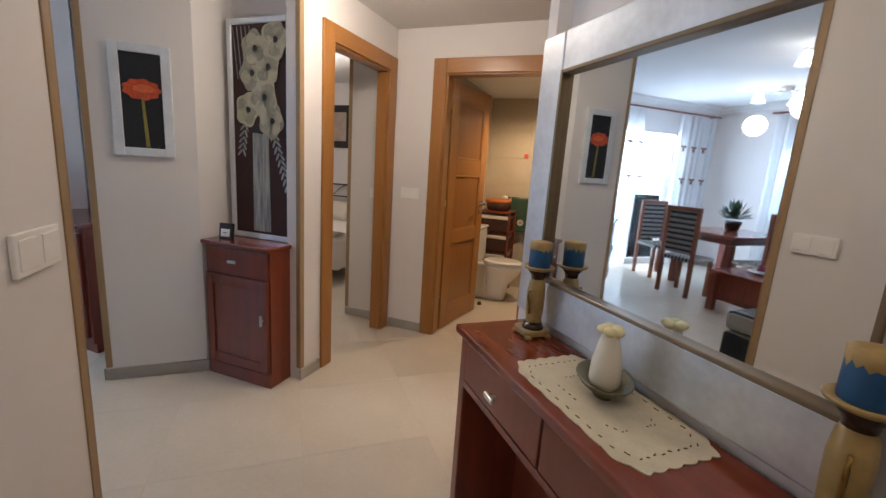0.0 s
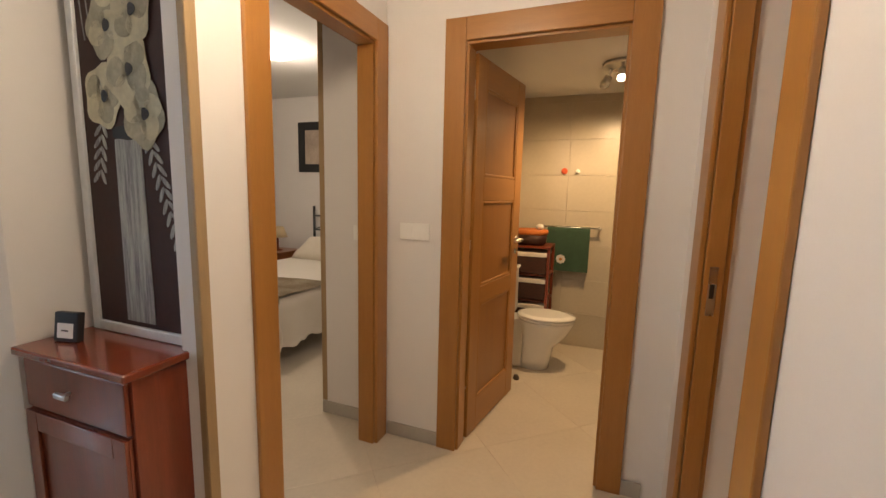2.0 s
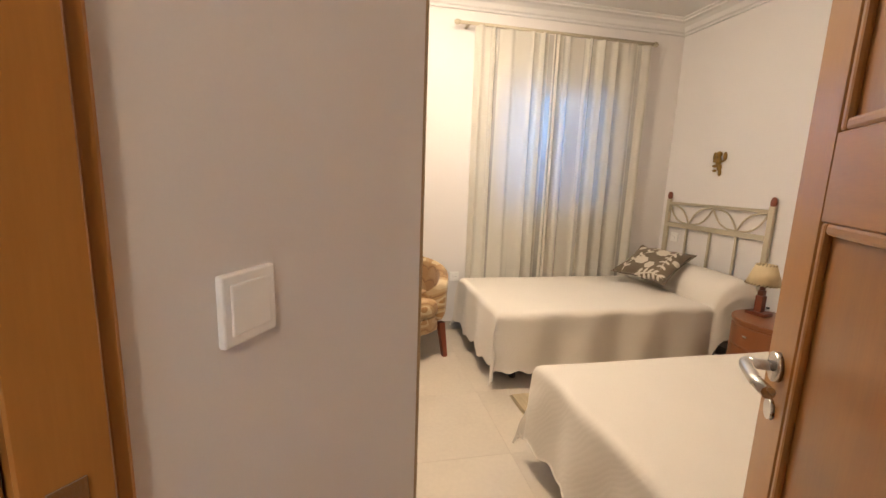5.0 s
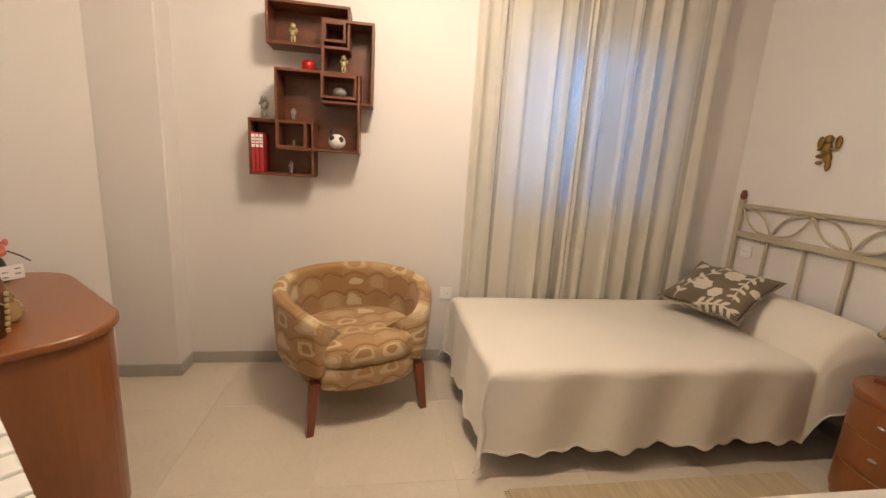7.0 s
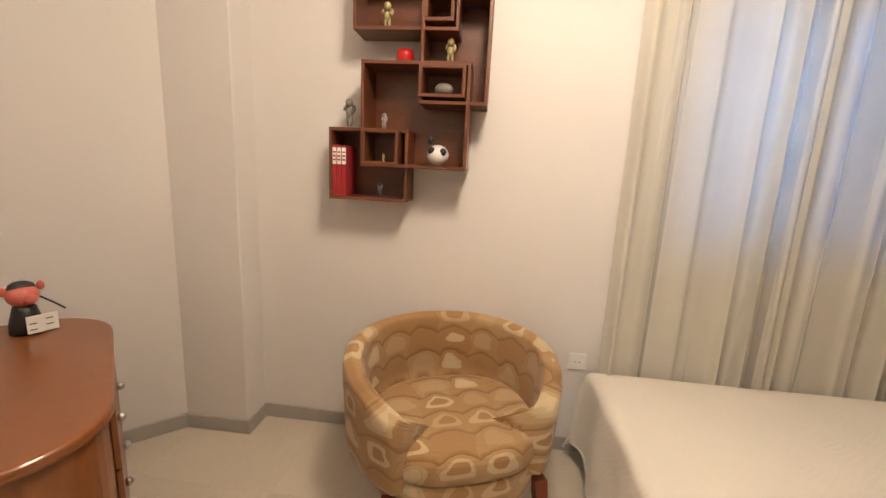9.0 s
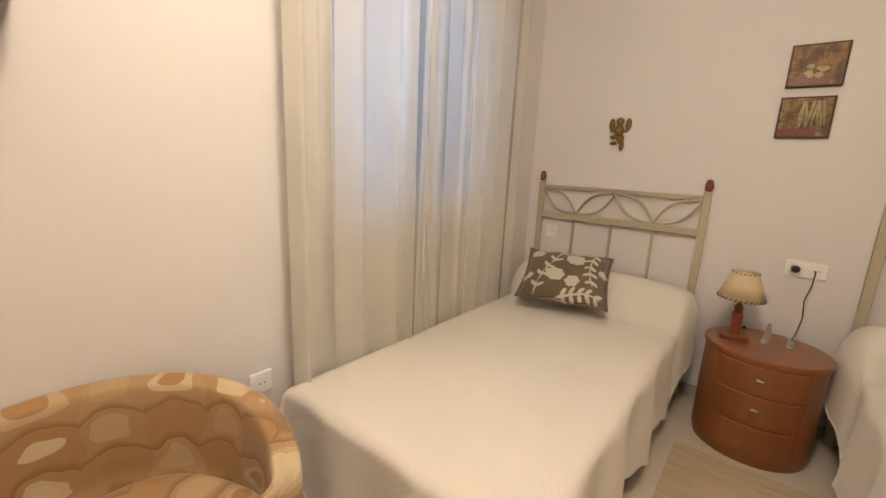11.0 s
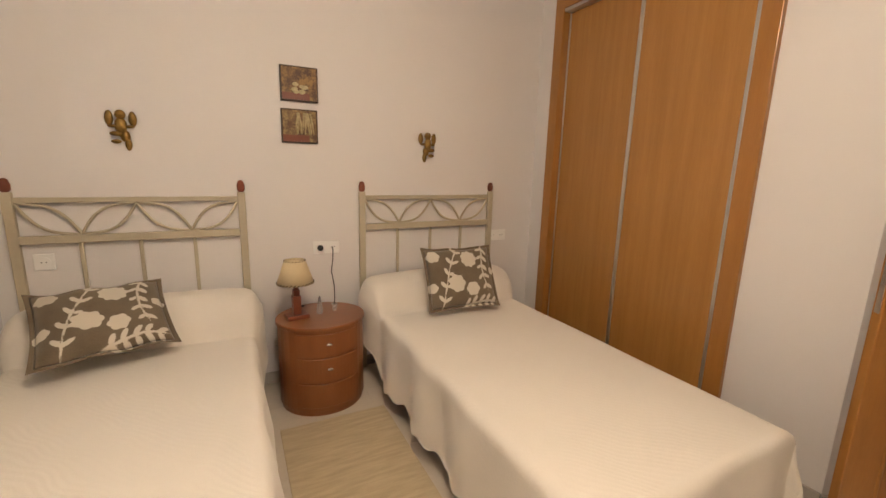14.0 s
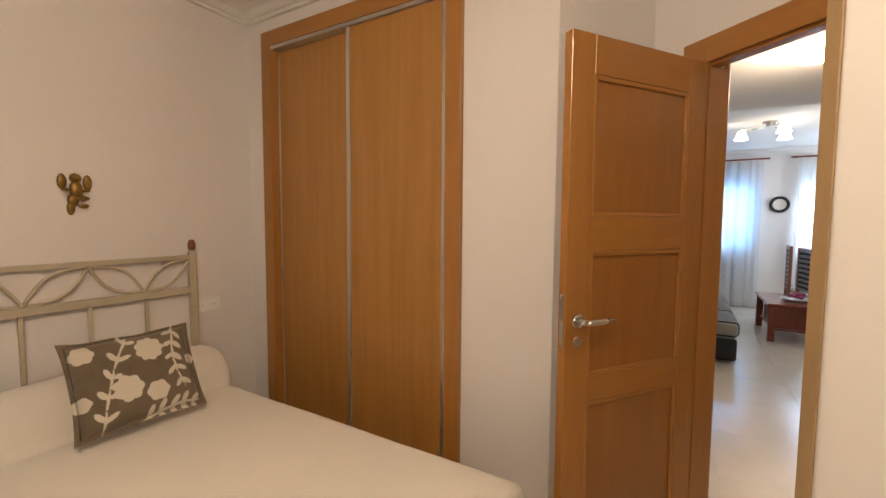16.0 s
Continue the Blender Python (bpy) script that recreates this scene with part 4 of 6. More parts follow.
# cube wall shelf
def cube_box(name, y0, y1, z0, z1, x0=4.79, t=0.014, xb=4.954):
    """Boards of one box, open to the room."""
    root = thing(name, "square walnut wall box stacked with others", "wall shelf", group="walnut wall boxes")
    part("top_board", bx(B(), x0, xb, y0, y1, z1 - t, z1, 0.0015, 1), M_WALNUT, root)
    part("bottom_board", bx(B(), x0, xb, y0, y1, z0, z0 + t, 0.0015, 1), M_WALNUT, root)
    part("side_board", bx(B(), x0, xb, y0, y0 + t, z0 + t, z1 - t, 0.0015, 1), M_WALNUT, root)
    part("side_board", bx(B(), x0, xb, y1 - t, y1, z0 + t, z1 - t, 0.0015, 1), M_WALNUT, root)
    part("back", bx(B(), xb - 0.005, xb - 0.001, y0 + t, y1 - t, z0 + t, z1 - t), M_WALNUT, root)
    return root


cube_box("wall_shelf", 2.095, 2.525, 1.895, 2.11, 4.795)
cube_box("wall_shelf", 1.965, 2.243, 1.615, 2.04, 4.782)
cube_box("wall_shelf", 2.115, 2.232, 1.925, 2.027, 4.778, xb=4.94)
cube_box("wall_shelf", 2.035, 2.482, 1.355, 1.776, 4.770)
cube_box("wall_shelf", 2.055, 2.245, 1.64, 1.764, 4.766, xb=4.93)
cube_box("wall_shelf", 2.320, 2.476, 1.362, 1.508, 4.766, xb=4.93)
cube_box("wall_shelf", 2.285, 2.630, 1.208, 1.512, 4.800)


def figurine(x, y, z, h, material, label, category="figurine"):
    bm = B()
    lathe(bm, [(0.17 * h, 0), (0.16 * h, 0.05 * h), (0.10 * h, 0.07 * h)], 12)
    for sy, lift in ((-1, 0.0), (1, 0.09)):
        tube(bm, [(0, sy * 0.05 * h, 0.06 * h), (-0.03 * h, sy * 0.08 * h, 0.20 * h + lift * h), (0, sy * 0.05 * h, 0.38 * h)], 0.040 * h, 7, r1=0.065 * h)
        tube(bm, [(0, sy * 0.09 * h, 0.60 * h), (-0.07 * h, sy * 0.17 * h, (0.50 + lift) * h), (-0.13 * h, sy * 0.11 * h, (0.58 + lift) * h)], 0.042 * h, 7, r1=0.030 * h)
        ball(bm, (0.08 * h, sy * 0.13 * h, 0.66 * h), 0.10 * h, 0.25, 0.75, 1.2, 8)
    ball(bm, (0, 0, 0.50 * h), 0.13 * h, 0.85, 1.0, 1.35, 10)
    ball(bm, (-0.01 * h, 0, 0.82 * h), 0.135 * h, 1, 1, 1.05, 12)
    return solo("figurine", bm, material, label, category, pose(x, y, z), "shelf figurines")


M_PALEGOLD = mat("pale gilded plaster", (0.48, 0.40, 0.20), 0.5, metal=0.2, vary=0.3, scale=40)
M_GREYST = mat("grey stone figure", (0.30, 0.28, 0.24), 0.6, vary=0.4, scale=50)
figurine(4.86, 2.40, 1.909, 0.115, M_PALEGOLD, "pale gold cherub figurine in a wall box")
figurine(4.85, 2.13, 1.777, 0.11, M_PALEGOLD, "pale gold cherub figurine standing on a board")
figurine(4.84, 2.40, 1.509, 0.075, M_CRYST, "tiny glass animal figurine on a ledge")
figurine(4.84, 2.40, 1.377, 0.035, M_PALEGOLD, "tiny gold figurine in the small box")
figurine(4.86, 2.42, 1.223, 0.07, M_CRYST, "small clear glass dog figurine")
figurine(4.86, 2.56, 1.513, 0.13, M_GREYST, "grey stone owl figurine on a wall box")
bm = B()
lathe(bm, [(0.030, 0), (0.036, 0.004), (0.037, 0.04), (0.032, 0.058), (0.028, 0.058), (0.026, 0.01)], 20)
solo("candle_cup", bm, mat("red glazed cup", (0.45, 0.012, 0.01), 0.25, vary=0.1), "small red cup on the top board", "cup", pose(4.86, 2.32, 1.777))
bm = B()
ball(bm, (0, 0, 0.028), 0.036, 1.1, 1.1, 0.75, 14)
solo("stone_egg", bm, M_GREYST, "round grey stone in the small box", "ornament", pose(4.85, 2.15, 1.654))
pb = thing("money_box", "round white money box with black patches", "money box", pose(4.855, 2.165, 1.370))
part("body", ball(B(), (0, 0, 0.045), 0.047, 1, 1.05, 0.94, 18), M_CERAM, pb)
bm = B()
for y, z in ((0.022, 0.062), (-0.026, 0.058)):
    ball(bm, (-0.036, y, z), 0.015, 0.5, 1, 1.1, 10)
ball(bm, (-0.01, 0.03, 0.105), 0.013, 1, 1, 1.3, 8)
part("patch", bm, M_BLACK, pb, "black patch")
M_RED = mat("red book cloth", (0.40, 0.02, 0.025), 0.6, vary=0.2)
for i in range(3):
    bk = thing("book", "slim red book standing in the lowest box", "book", pose(4.875, 2.607 - i * 0.021, 1.2225), "red books")
    part("cover", bx(B(), -0.07, 0.06, -0.0095, 0.0095, 0, 0.215, 0.002, 1), M_RED, bk)
    part("label_band", bx(B(), -0.0712, -0.0698, -0.0085, 0.0085, 0.135, 0.205), M_WHITEP, bk, "white spine band")
    for k in range(3):
        part("spine_mark", bx(B(), -0.0716, -0.0711, -0.006, 0.006, 0.15 + 0.016 * k, 0.157 + 0.016 * k), M_RED, bk)


# tub chair
def tub_chair(m):
    root = thing("tub_chair", "retro tub armchair in brown and ochre oval print", "armchair", m)
    # shell: a curved back that falls towards the front, front at -y
    def shell(u, v):
        a = radians(-54 + 288 * u)
        r = 0.350
        top = 0.685 - 0.13 * (abs(u - 0.5) * 2) ** 3.4
        prof = [(0.0, 0.25), (0.0, 0.98), (0.5, 1.03), (1.0, 0.98), (1.0, 0.0)]
        t = v * 4
        i = min(3, int(t))
        f = t - i
        off = prof[i][0] + (prof[i + 1][0] - prof[i][0]) * f
        hz = prof[i][1] + (prof[i + 1][1] - prof[i][1]) * f
        z0 = 0.24
        rr = r - 0.03 + 0.075 * (off - 0.0) + 0.02 * hz
        return (rr * math.cos(a) * 1.03, rr * math.sin(a) * 0.98 + 0.02, z0 + (top - z0) * hz)
    bm = B()
    grid_cloth(bm, 40, 12, shell)
    bmesh.ops.holes_fill(bm, edges=[e for e in bm.edges if e.is_boundary], sides=0)
    sh_ = cloth_uv(part("backrest", bm, M_CHAIR, root), lambda c: (0.36 * math.atan2(c.x, c.y), c.z * 1.05 + 0.3 * math.hypot(c.x, c.y)))
    sh_.modifiers.new("soft", "SUBSURF").levels = 1
    seat = []
    for k in range(40):
        c, sn = math.cos(2 * math.pi * k / 40), math.sin(2 * math.pi * k / 40)
        seat.append((0.318 * math.copysign(abs(c) ** 0.75, c), -0.03 + 0.285 * math.copysign(abs(sn) ** 0.8, sn)))
    cloth_uv(part("seat", prism(B(), seat, 0.32, 0.455, 0.055, 5), M_CHAIR, root, "rounded printed seat cushion"), lambda c: (c.x, c.y + c.z))
    cloth_uv(part("apron", prism(B(), [(x * 0.985, y * 0.97) for x, y in seat], 0.215, 0.335, 0.015), M_CHAIR, root), lambda c: (c.x, c.z * 1.1))
    for x, y, dx, dy in ((-0.275, -0.235, -0.03, -0.02), (0.275, -0.235, 0.03, -0.02), (-0.20, 0.24, -0.02, 0.04), (0.20, 0.24, 0.02, 0.04)):
        bm = B()
        prism(bm, [(x - 0.024, y - 0.024), (x + 0.024, y - 0.024), (x + 0.024, y + 0.024), (x - 0.024, y + 0.024)], 0.0, 0.27, 0.003)
        for v in bm.verts:
            if v.co.z < 0.1:
                v.co.x, v.co.y = x + (v.co.x - x) * 0.72 + dx, y + (v.co.y - y) * 0.72 + dy
        part("leg", bm, M_KNOB, root, "tapered red brown leg")
    return root


tub_chair(pose(4.53, 2.02, 0, 0, 0, -69.5))


# dresser on the slanted wall
WD = 45.0
DC = Vector((3.745, 3.03))


def on_dresser_wall(s, off, z):
    """s along the slanted wall from its inner corner, off metres into the room."""
    d, n_ = Vector((0.7071, 0.7071)), Vector((0.7071, -0.7071))
    p = Vector((2.54, 2.14)) + d * s + n_ * off
    return pose(p.x, p.y, z, 0, 0, 45)


dr = thing("dresser", "rounded cherry wood dresser on the slanted wall", "dresser", on_dresser_wall(1.70, 0.03, 0))
DW, DD, DH = 0.94, 0.44, 0.765
part("body", prism(B(), rounded_rect(DW - 0.04, DD - 0.02, 0.08, 0.19), 0.05, DH - 0.03, 0.003), M_CHERRY, dr)
part("plinth", prism(B(), rounded_rect(DW - 0.09, DD - 0.05, 0.01, 0.15), 0.0, 0.05), M_CHERRY, dr)
part("top", prism(B(), rounded_rect(DW, DD, 0.09, 0.21), DH - 0.03, DH, 0.010, 3), M_CHERRY, dr)
for z0, z1 in ((0.08, 0.29), (0.30, 0.51), (0.52, 0.72)):
    d_ = part("drawer", bx(B(), -0.20, 0.20, -DD + 0.004, -DD + 0.019, z0, z1, 0.003), M_CHERRY, dr)
    for x in (-0.1, 0.1):
        part("knob", ball(B(), (x, -DD - 0.004, (z0 + z1) / 2), 0.013, 1, 1, 1, 10), M_CHROME, d_)


def on_top(x, y, z=DH):
    return on_dresser_wall(1.66, 0.03, 0) @ pose(x, y, z)


bm = B()
lathe(bm, [(0.030, 0), (0.034, 0.05), (0.036, 0.12), (0.028, 0.165), (0.012, 0.21), (0.004, 0.235)], 18)
cb = thing("carved_horn", "brown carved wooden souvenir with raised pale letters", "souvenir", on_top(-0.28, -0.13) @ pose(0, 0, 0, 0, 4, -80))
part("body", bm, mat("burnt carved wood", (0.16, 0.055, 0.018), 0.5, vary=0.75, scale=14, fine=60), cb)
bm = B()
tube(bm, [(0.02, -0.034, 0.10), (0.0, -0.037, 0.115), (-0.016, -0.034, 0.10), (-0.010, -0.037, 0.08), (-0.006, -0.037, 0.05), (-0.016, -0.034, 0.03)], 0.0028, 6)
part("carving", bm, M_PALEGOLD, cb, "pale carved scroll")
bm = B()
for i in range(7):
    bx(bm, 0.020, 0.030, -0.036, -0.030, 0.02 + i * 0.018, 0.031 + i * 0.018, 0.001, 1)
part("lettering", bm, M_PALEGOLD, cb, "pale raised letters")
bt = thing("glass_jar", "squat amber glass jar with a pointed stopper", "glass jar", on_top(-0.15, -0.17))
part("bowl", lathe(B(), [(0.035, 0), (0.048, 0.012), (0.052, 0.035), (0.040, 0.062), (0.028, 0.066)], 22), mat("amber glass", (0.62, 0.42, 0.20), 0.08, trans=0.6, bump=0), bt)
part("stopper", lathe(B(), [(0.030, 0.066), (0.034, 0.078), (0.020, 0.105), (0.012, 0.120), (0.013, 0.132), (0.003, 0.155)], 18), mat("amber glass lid", (0.60, 0.42, 0.22), 0.08, trans=0.5, bump=0), bt)
pg = thing("pig_figurine", "pink pig figurine in black holding a music sheet", "figurine", on_top(0.40, -0.22) @ pose(0, 0, 0, 0, 0, -72))
bm = B()
lathe(bm, [(0.045, 0), (0.044, 0.03), (0.030, 0.085), (0.018, 0.10)], 16)
part("body", bm, M_BLACK, pg, "black coat")
bm = B()
ball(bm, (0, 0, 0.125), 0.042, 1, 1, 0.92, 16)
ball(bm, (0.01, -0.042, 0.118), 0.018, 1, 0.7, 0.8, 10)
ball(bm, (-0.046, 0, 0.145), 0.016, 0.7, 0.5, 1, 8)
ball(bm, (0.046, 0, 0.150), 0.016, 0.7, 0.5, 1, 8)
part("head", bm, mat("pink glaze", (0.62, 0.16, 0.12), 0.3, vary=0.1), pg, "pink pig head")
part("hair", ball(B(), (0, 0.006, 0.150), 0.036, 1, 0.9, 0.6, 12), M_BLACK, pg)
bm = B()
bx(bm, -0.012, 0.028, -0.062, -0.056, 0.008, 0.066, 0.001, 1)
bx(bm, 0.028, 0.066, -0.058, -0.052, 0.008, 0.066, 0.001, 1)
st_ = part("music_sheet", bm, M_WHITEP, pg, "white music sheet")
bm = B()
for k in range(4):
    bx(bm, -0.006 + (k % 2) * 0.04, 0.012 + (k % 2) * 0.04, -0.0632, -0.0618, 0.02 + 0.01 * k, 0.023 + 0.01 * k)
part("note", bm, M_BLACK, st_)
bm = B()
tube(bm, [(0.035, -0.03, 0.12), (0.06, -0.06, 0.10), (0.085, -0.07, 0.075)], 0.003, 6)
part("baton", bm, M_BLACK, pg)

# oval mirror and framed picture on the slanted wall
om = thing("oval_mirror", "oval wall mirror in a brown wooden frame", "mirror", on_dresser_wall(1.86, 0.0, 1.47))
bm = B()
pts = [(0.26 * math.cos(2 * math.pi * i / 56), -0.018, 0.52 * math.sin(2 * math.pi * i / 56)) for i in range(56)]
tube(bm, pts, 0.02, 8, True)
part("frame", bm, M_CHERRY, om)
bm = B()
vs = [bm.verts.new((0.25 * math.cos(2 * math.pi * i / 56), -0.012, 0.505 * math.sin(2 * math.pi * i / 56))) for i in range(56)]
f = bm.faces.new(vs)
bmesh.ops.solidify(bm, geom=[f], thickness=0.004)
part("glass", bm, M_MIRROR, om, "silvered mirror glass")


def framed(name, label, m, w, h, fw, frame_mat, canvas_mat, deep=0.025, mount=None):
    root = thing(name, label, "picture", m)
    bm = B()
    for a0, a1, b0, b1 in ((-w / 2, -w / 2 + fw, -h / 2, h / 2), (w / 2 - fw, w / 2, -h / 2, h / 2), (-w / 2 + fw, w / 2 - fw, -h / 2, -h / 2 + fw), (-w / 2 + fw, w / 2 - fw, h / 2 - fw, h / 2)):
        bx(bm, a0, a1, -deep, -0.001, b0, b1, 0.003)
    part("frame", bm, frame_mat, root)
    part("canvas", bx(B(), -w / 2 + fw - 0.002, w / 2 - fw + 0.002, -deep * 0.6, -0.002, -h / 2 + fw - 0.002, h / 2 - fw + 0.002), canvas_mat, root)
    if mount:
        i = fw + 0.05
        part("image", bx(B(), -w / 2 + i, w / 2 - i, -deep * 0.6 - 0.002, -deep * 0.6 + 0.001, -h / 2 + i, h / 2 - i), mount, root)
    return root


framed("picture", "pale wood framed picture beside the oval mirror", on_dresser_wall(1.02, 0.0, 1.50), 0.46, 0.66, 0.05, mat("pale cream wood", (0.52, 0.43, 0.26), 0.5, vary=0.15, stretch=(6, 6, 1)), mat("grey green print", (0.24, 0.25, 0.22), 0.3, vary=0.5, scale=6))

# radiator
rd = thing("radiator", "white ribbed aluminium radiator under the slanted wall", "radiator", on_dresser_wall(0.80, 0.035, 0))
for i in range(8):
    x = -0.32 + i * 0.08
    bm = B()
    bx(bm, x + 0.0045, x + 0.0755, -0.085, 0.0, 0.135, 0.72, 0.006, 2)
    part("section", bm, M_CERAM, rd)
bm = B()
for z in (0.17, 0.68):
    tube(bm, [(-0.33, -0.042, z), (0.33, -0.042, z)], 0.014, 8)
part("header_pipe", bm, M_CERAM, rd)
for x in (-0.2, 0.2):
    for z in (0.18, 0.55):
        part("bracket", bx(B(), x - 0.01, x + 0.01, -0.002, 0.034, z, z + 0.03), M_CHROME, rd)
bm = B()
tube(bm, [(0.35, -0.042, 0.15), (0.38, -0.042, 0.15), (0.38, -0.042, 0.0)], 0.008, 8)
part("pipe", bm, M_CHROME, rd)

# wardrobe
wr = thing("wardrobe", "built-in wardrobe with two sliding honey oak doors", "wardrobe", kind="structure")
WY0, WY1, WZ = -0.405, 1.02, 2.56
part("frame_post", bx(B(), 1.70, 1.812, WY0, WY0 + 0.085, 0, WZ, 0.003), M_OAK, wr)
part("frame_post", bx(B(), 1.70, 1.812, WY1 - 0.085, WY1, 0, WZ, 0.003), M_OAK, wr)
part("frame_head", bx(B(), 1.70, 1.8118, WY0 + 0.085, WY1 - 0.085, WZ - 0.09, WZ, 0.003), M_OAK_H, wr)
part("top_track", bx(B(), 1.715, 1.807, WY0 + 0.085, WY1 - 0.085, WZ - 0.112, WZ - 0.091, 0.002), M_ALU, wr, "satin aluminium track")
part("bottom_track", bx(B(), 1.705, 1.80, WY0 + 0.085, WY1 - 0.085, 0.0, 0.03, 0.002), M_ALU, wr)
M_WARD = mat("honey sliding door veneer", (0.41, 0.20, 0.05), dark=(0.34, 0.155, 0.036), stretch=(10, 10, 0.5), rough=0.36, scale=2.5, fine=26, bump=0.02, coat=0.2)
d1_ = part("sliding_door", bx(B(), 1.735, 1.752, WY0 + 0.09, 0.36, 0.032, WZ - 0.113, 0.002), M_WARD, wr)
d2_ = part("sliding_door", bx(B(), 1.775, 1.792, 0.315, WY1 - 0.09, 0.032, WZ - 0.113, 0.002), M_WARD, wr)
part("edge_profile", bx(B(), 1.730, 1.757, WY0 + 0.0865, WY0 + 0.100, 0.032, WZ - 0.113, 0.002), M_ALU, d1_)
part("edge_profile", bx(B(), 1.770, 1.800, 0.296, 0.320, 0.032, WZ - 0.113, 0.004), M_ALU, d2_, "satin aluminium grip profile")
part("edge_profile", bx(B(), 1.770, 1.800, WY1 - 0.110, WY1 - 0.0865, 0.032, WZ - 0.113, 0.004), M_ALU, d2_)
part("carcass", bx(B(), 1.20, 1.22, WY0, WY1, 0, WZ), M_OAK_H, wr)

# window with its perforated shutter
wn = thing("window_1", "white sliding window with its perforated shutter down", "window", kind="structure")
for y0, y1, z0, z1 in ((0.075, 0.115, 1.10, 2.10), (1.085, 1.125, 1.10, 2.10), (0.115, 1.085, 1.10, 1.14), (0.115, 1.085, 2.06, 2.10), (0.58, 0.62, 1.14, 2.06)):
    part("frame", bx(B(), 5.06, 5.11, y0, y1, z0, z1, 0.004), M_WHITEP, wn)
for y0, y1 in ((0.115, 0.58), (0.62, 1.085)):
    pn = part("pane", bx(B(), 5.08, 5.086, y0, y1, 1.14, 2.06), M_GLASS, wn)
    pn.visible_shadow = False
part("sill", bx(B(), 4.94, 5.22, 0.075, 1.125, 1.085, 1.104, 0.004), M_CERAM, wn)
# Blue sky light falling on the shutter is put into the plastic's colour.
M_SHUT = sheer("sky-tinted shutter plastic", (0.32, 0.44, 0.62), 0.0)
lt = thing("window_shutter", "pale diamond-perforated shutter behind the window", "shutter", kind="structure")
bm = B()
for sgn in (1, -1):
    for i in range(-24, 26):
        ya = 0.075 + i * 0.042
        t0, t1 = 0.0, 1.0
        for lim, k in ((0.077, 1), (1.123, -1)):
            fa, fb = k * (ya - lim), k * (ya + sgn * 1.0 - lim)
            if fa < 0 and fb < 0:
                t1 = -1
            elif fa < 0:
                t0 = max(t0, fa / (fa - fb))
            elif fb < 0:
                t1 = min(t1, fa / (fa - fb))
        if t1 > t0 + 0.02:
            tube(bm, [(5.175 + 0.002 * sgn, ya + sgn * t, 1.10 + t) for t in (t0, t1)], 0.0085, 4)
part("lattice", bm, M_SHUT, lt)

rod = thing("curtain_rod", "cream curtain rail over the window", "curtain rod")
part("rail", tube(B(), [(4.845, -0.19, 2.515), (4.845, 1.52, 2.515)], 0.013, 10), M_IRON, rod)
for y in (-0.205, 1.535):
    part("finial", ball(B(), (4.845, y, 2.515), 0.02, 1, 1.4, 1, 12), M_IRON, rod)
for y in (-0.1, 0.67, 1.44):
    part("bracket", bx(B(), 4.845, 4.954, y - 0.008, y + 0.008, 2.505, 2.522, 0.002), M_IRON, rod)


def curtain(name, p0, p1, z0, z1, folds, amp, material, label, seed, group="", nu=None):
    """A hanging cloth from p0 to p1 with uneven folds."""
    a, b = Vector(p0), Vector(p1)
    L = (b - a).length
    rr = random.Random(seed)
    ph = [rr.uniform(0, 6.28) for _ in range(6)]

    def fn(u, v):
        s = u * L
        wob = 0.6 * math.sin(2 * math.pi * u * 1.7 + ph[0]) + 0.4 * math.sin(2 * math.pi * u * 4.1 + ph[1])
        th = 2 * math.pi * folds * u + wob * 1.6 + 0.25 * (1 - v) * math.sin(6 * u + ph[2])
        am = amp * (0.55 + 0.45 * (1 - v)) * (0.75 + 0.35 * math.sin(9 * u + ph[3]))
        off = am * (math.sin(th) + 0.28 * math.sin(2 * th + ph[4]))
        sx = s + 0.4 * am * math.cos(th)
        return (sx, off, z0 + (z1 - z0) * v)
    bm = grid_cloth(B(), nu or int(folds * 24), 24, fn)
    ob = solo(name, bm, material, label, "curtain", Matrix.Translation((a.x, a.y, 0)) @ Matrix.Rotation(math.atan2(b.y - a.y, b.x - a.x), 4, "Z"), group)
    return ob


curtain("curtain", (4.845, -0.17), (4.845, 0.74), 0.06, 2.50, 6.5, 0.040, M_CURT, "long ivory pleated curtain drawn over the window", 3, "bedroom curtains")
curtain("curtain", (4.835, 0.64), (4.835, 1.40), 0.06, 2.50, 5.5, 0.040, M_CURT, "long ivory pleated curtain hanging beside the bed", 5, "bedroom curtains")

# bedroom ceiling light
cl = thing("ceiling_light", "round frosted glass ceiling light", "ceiling light", pose(3.70, 1.76, 2.73))
part("base", lathe(B(), [(0.09, -0.02), (0.09, 0.0)], 28), M_CHROME, cl)
part("dome", lathe(B(), [(0.02, -0.10), (0.09, -0.085), (0.145, -0.045), (0.155, -0.02)], 32), M_BULB, cl, "lit frosted glass dome")


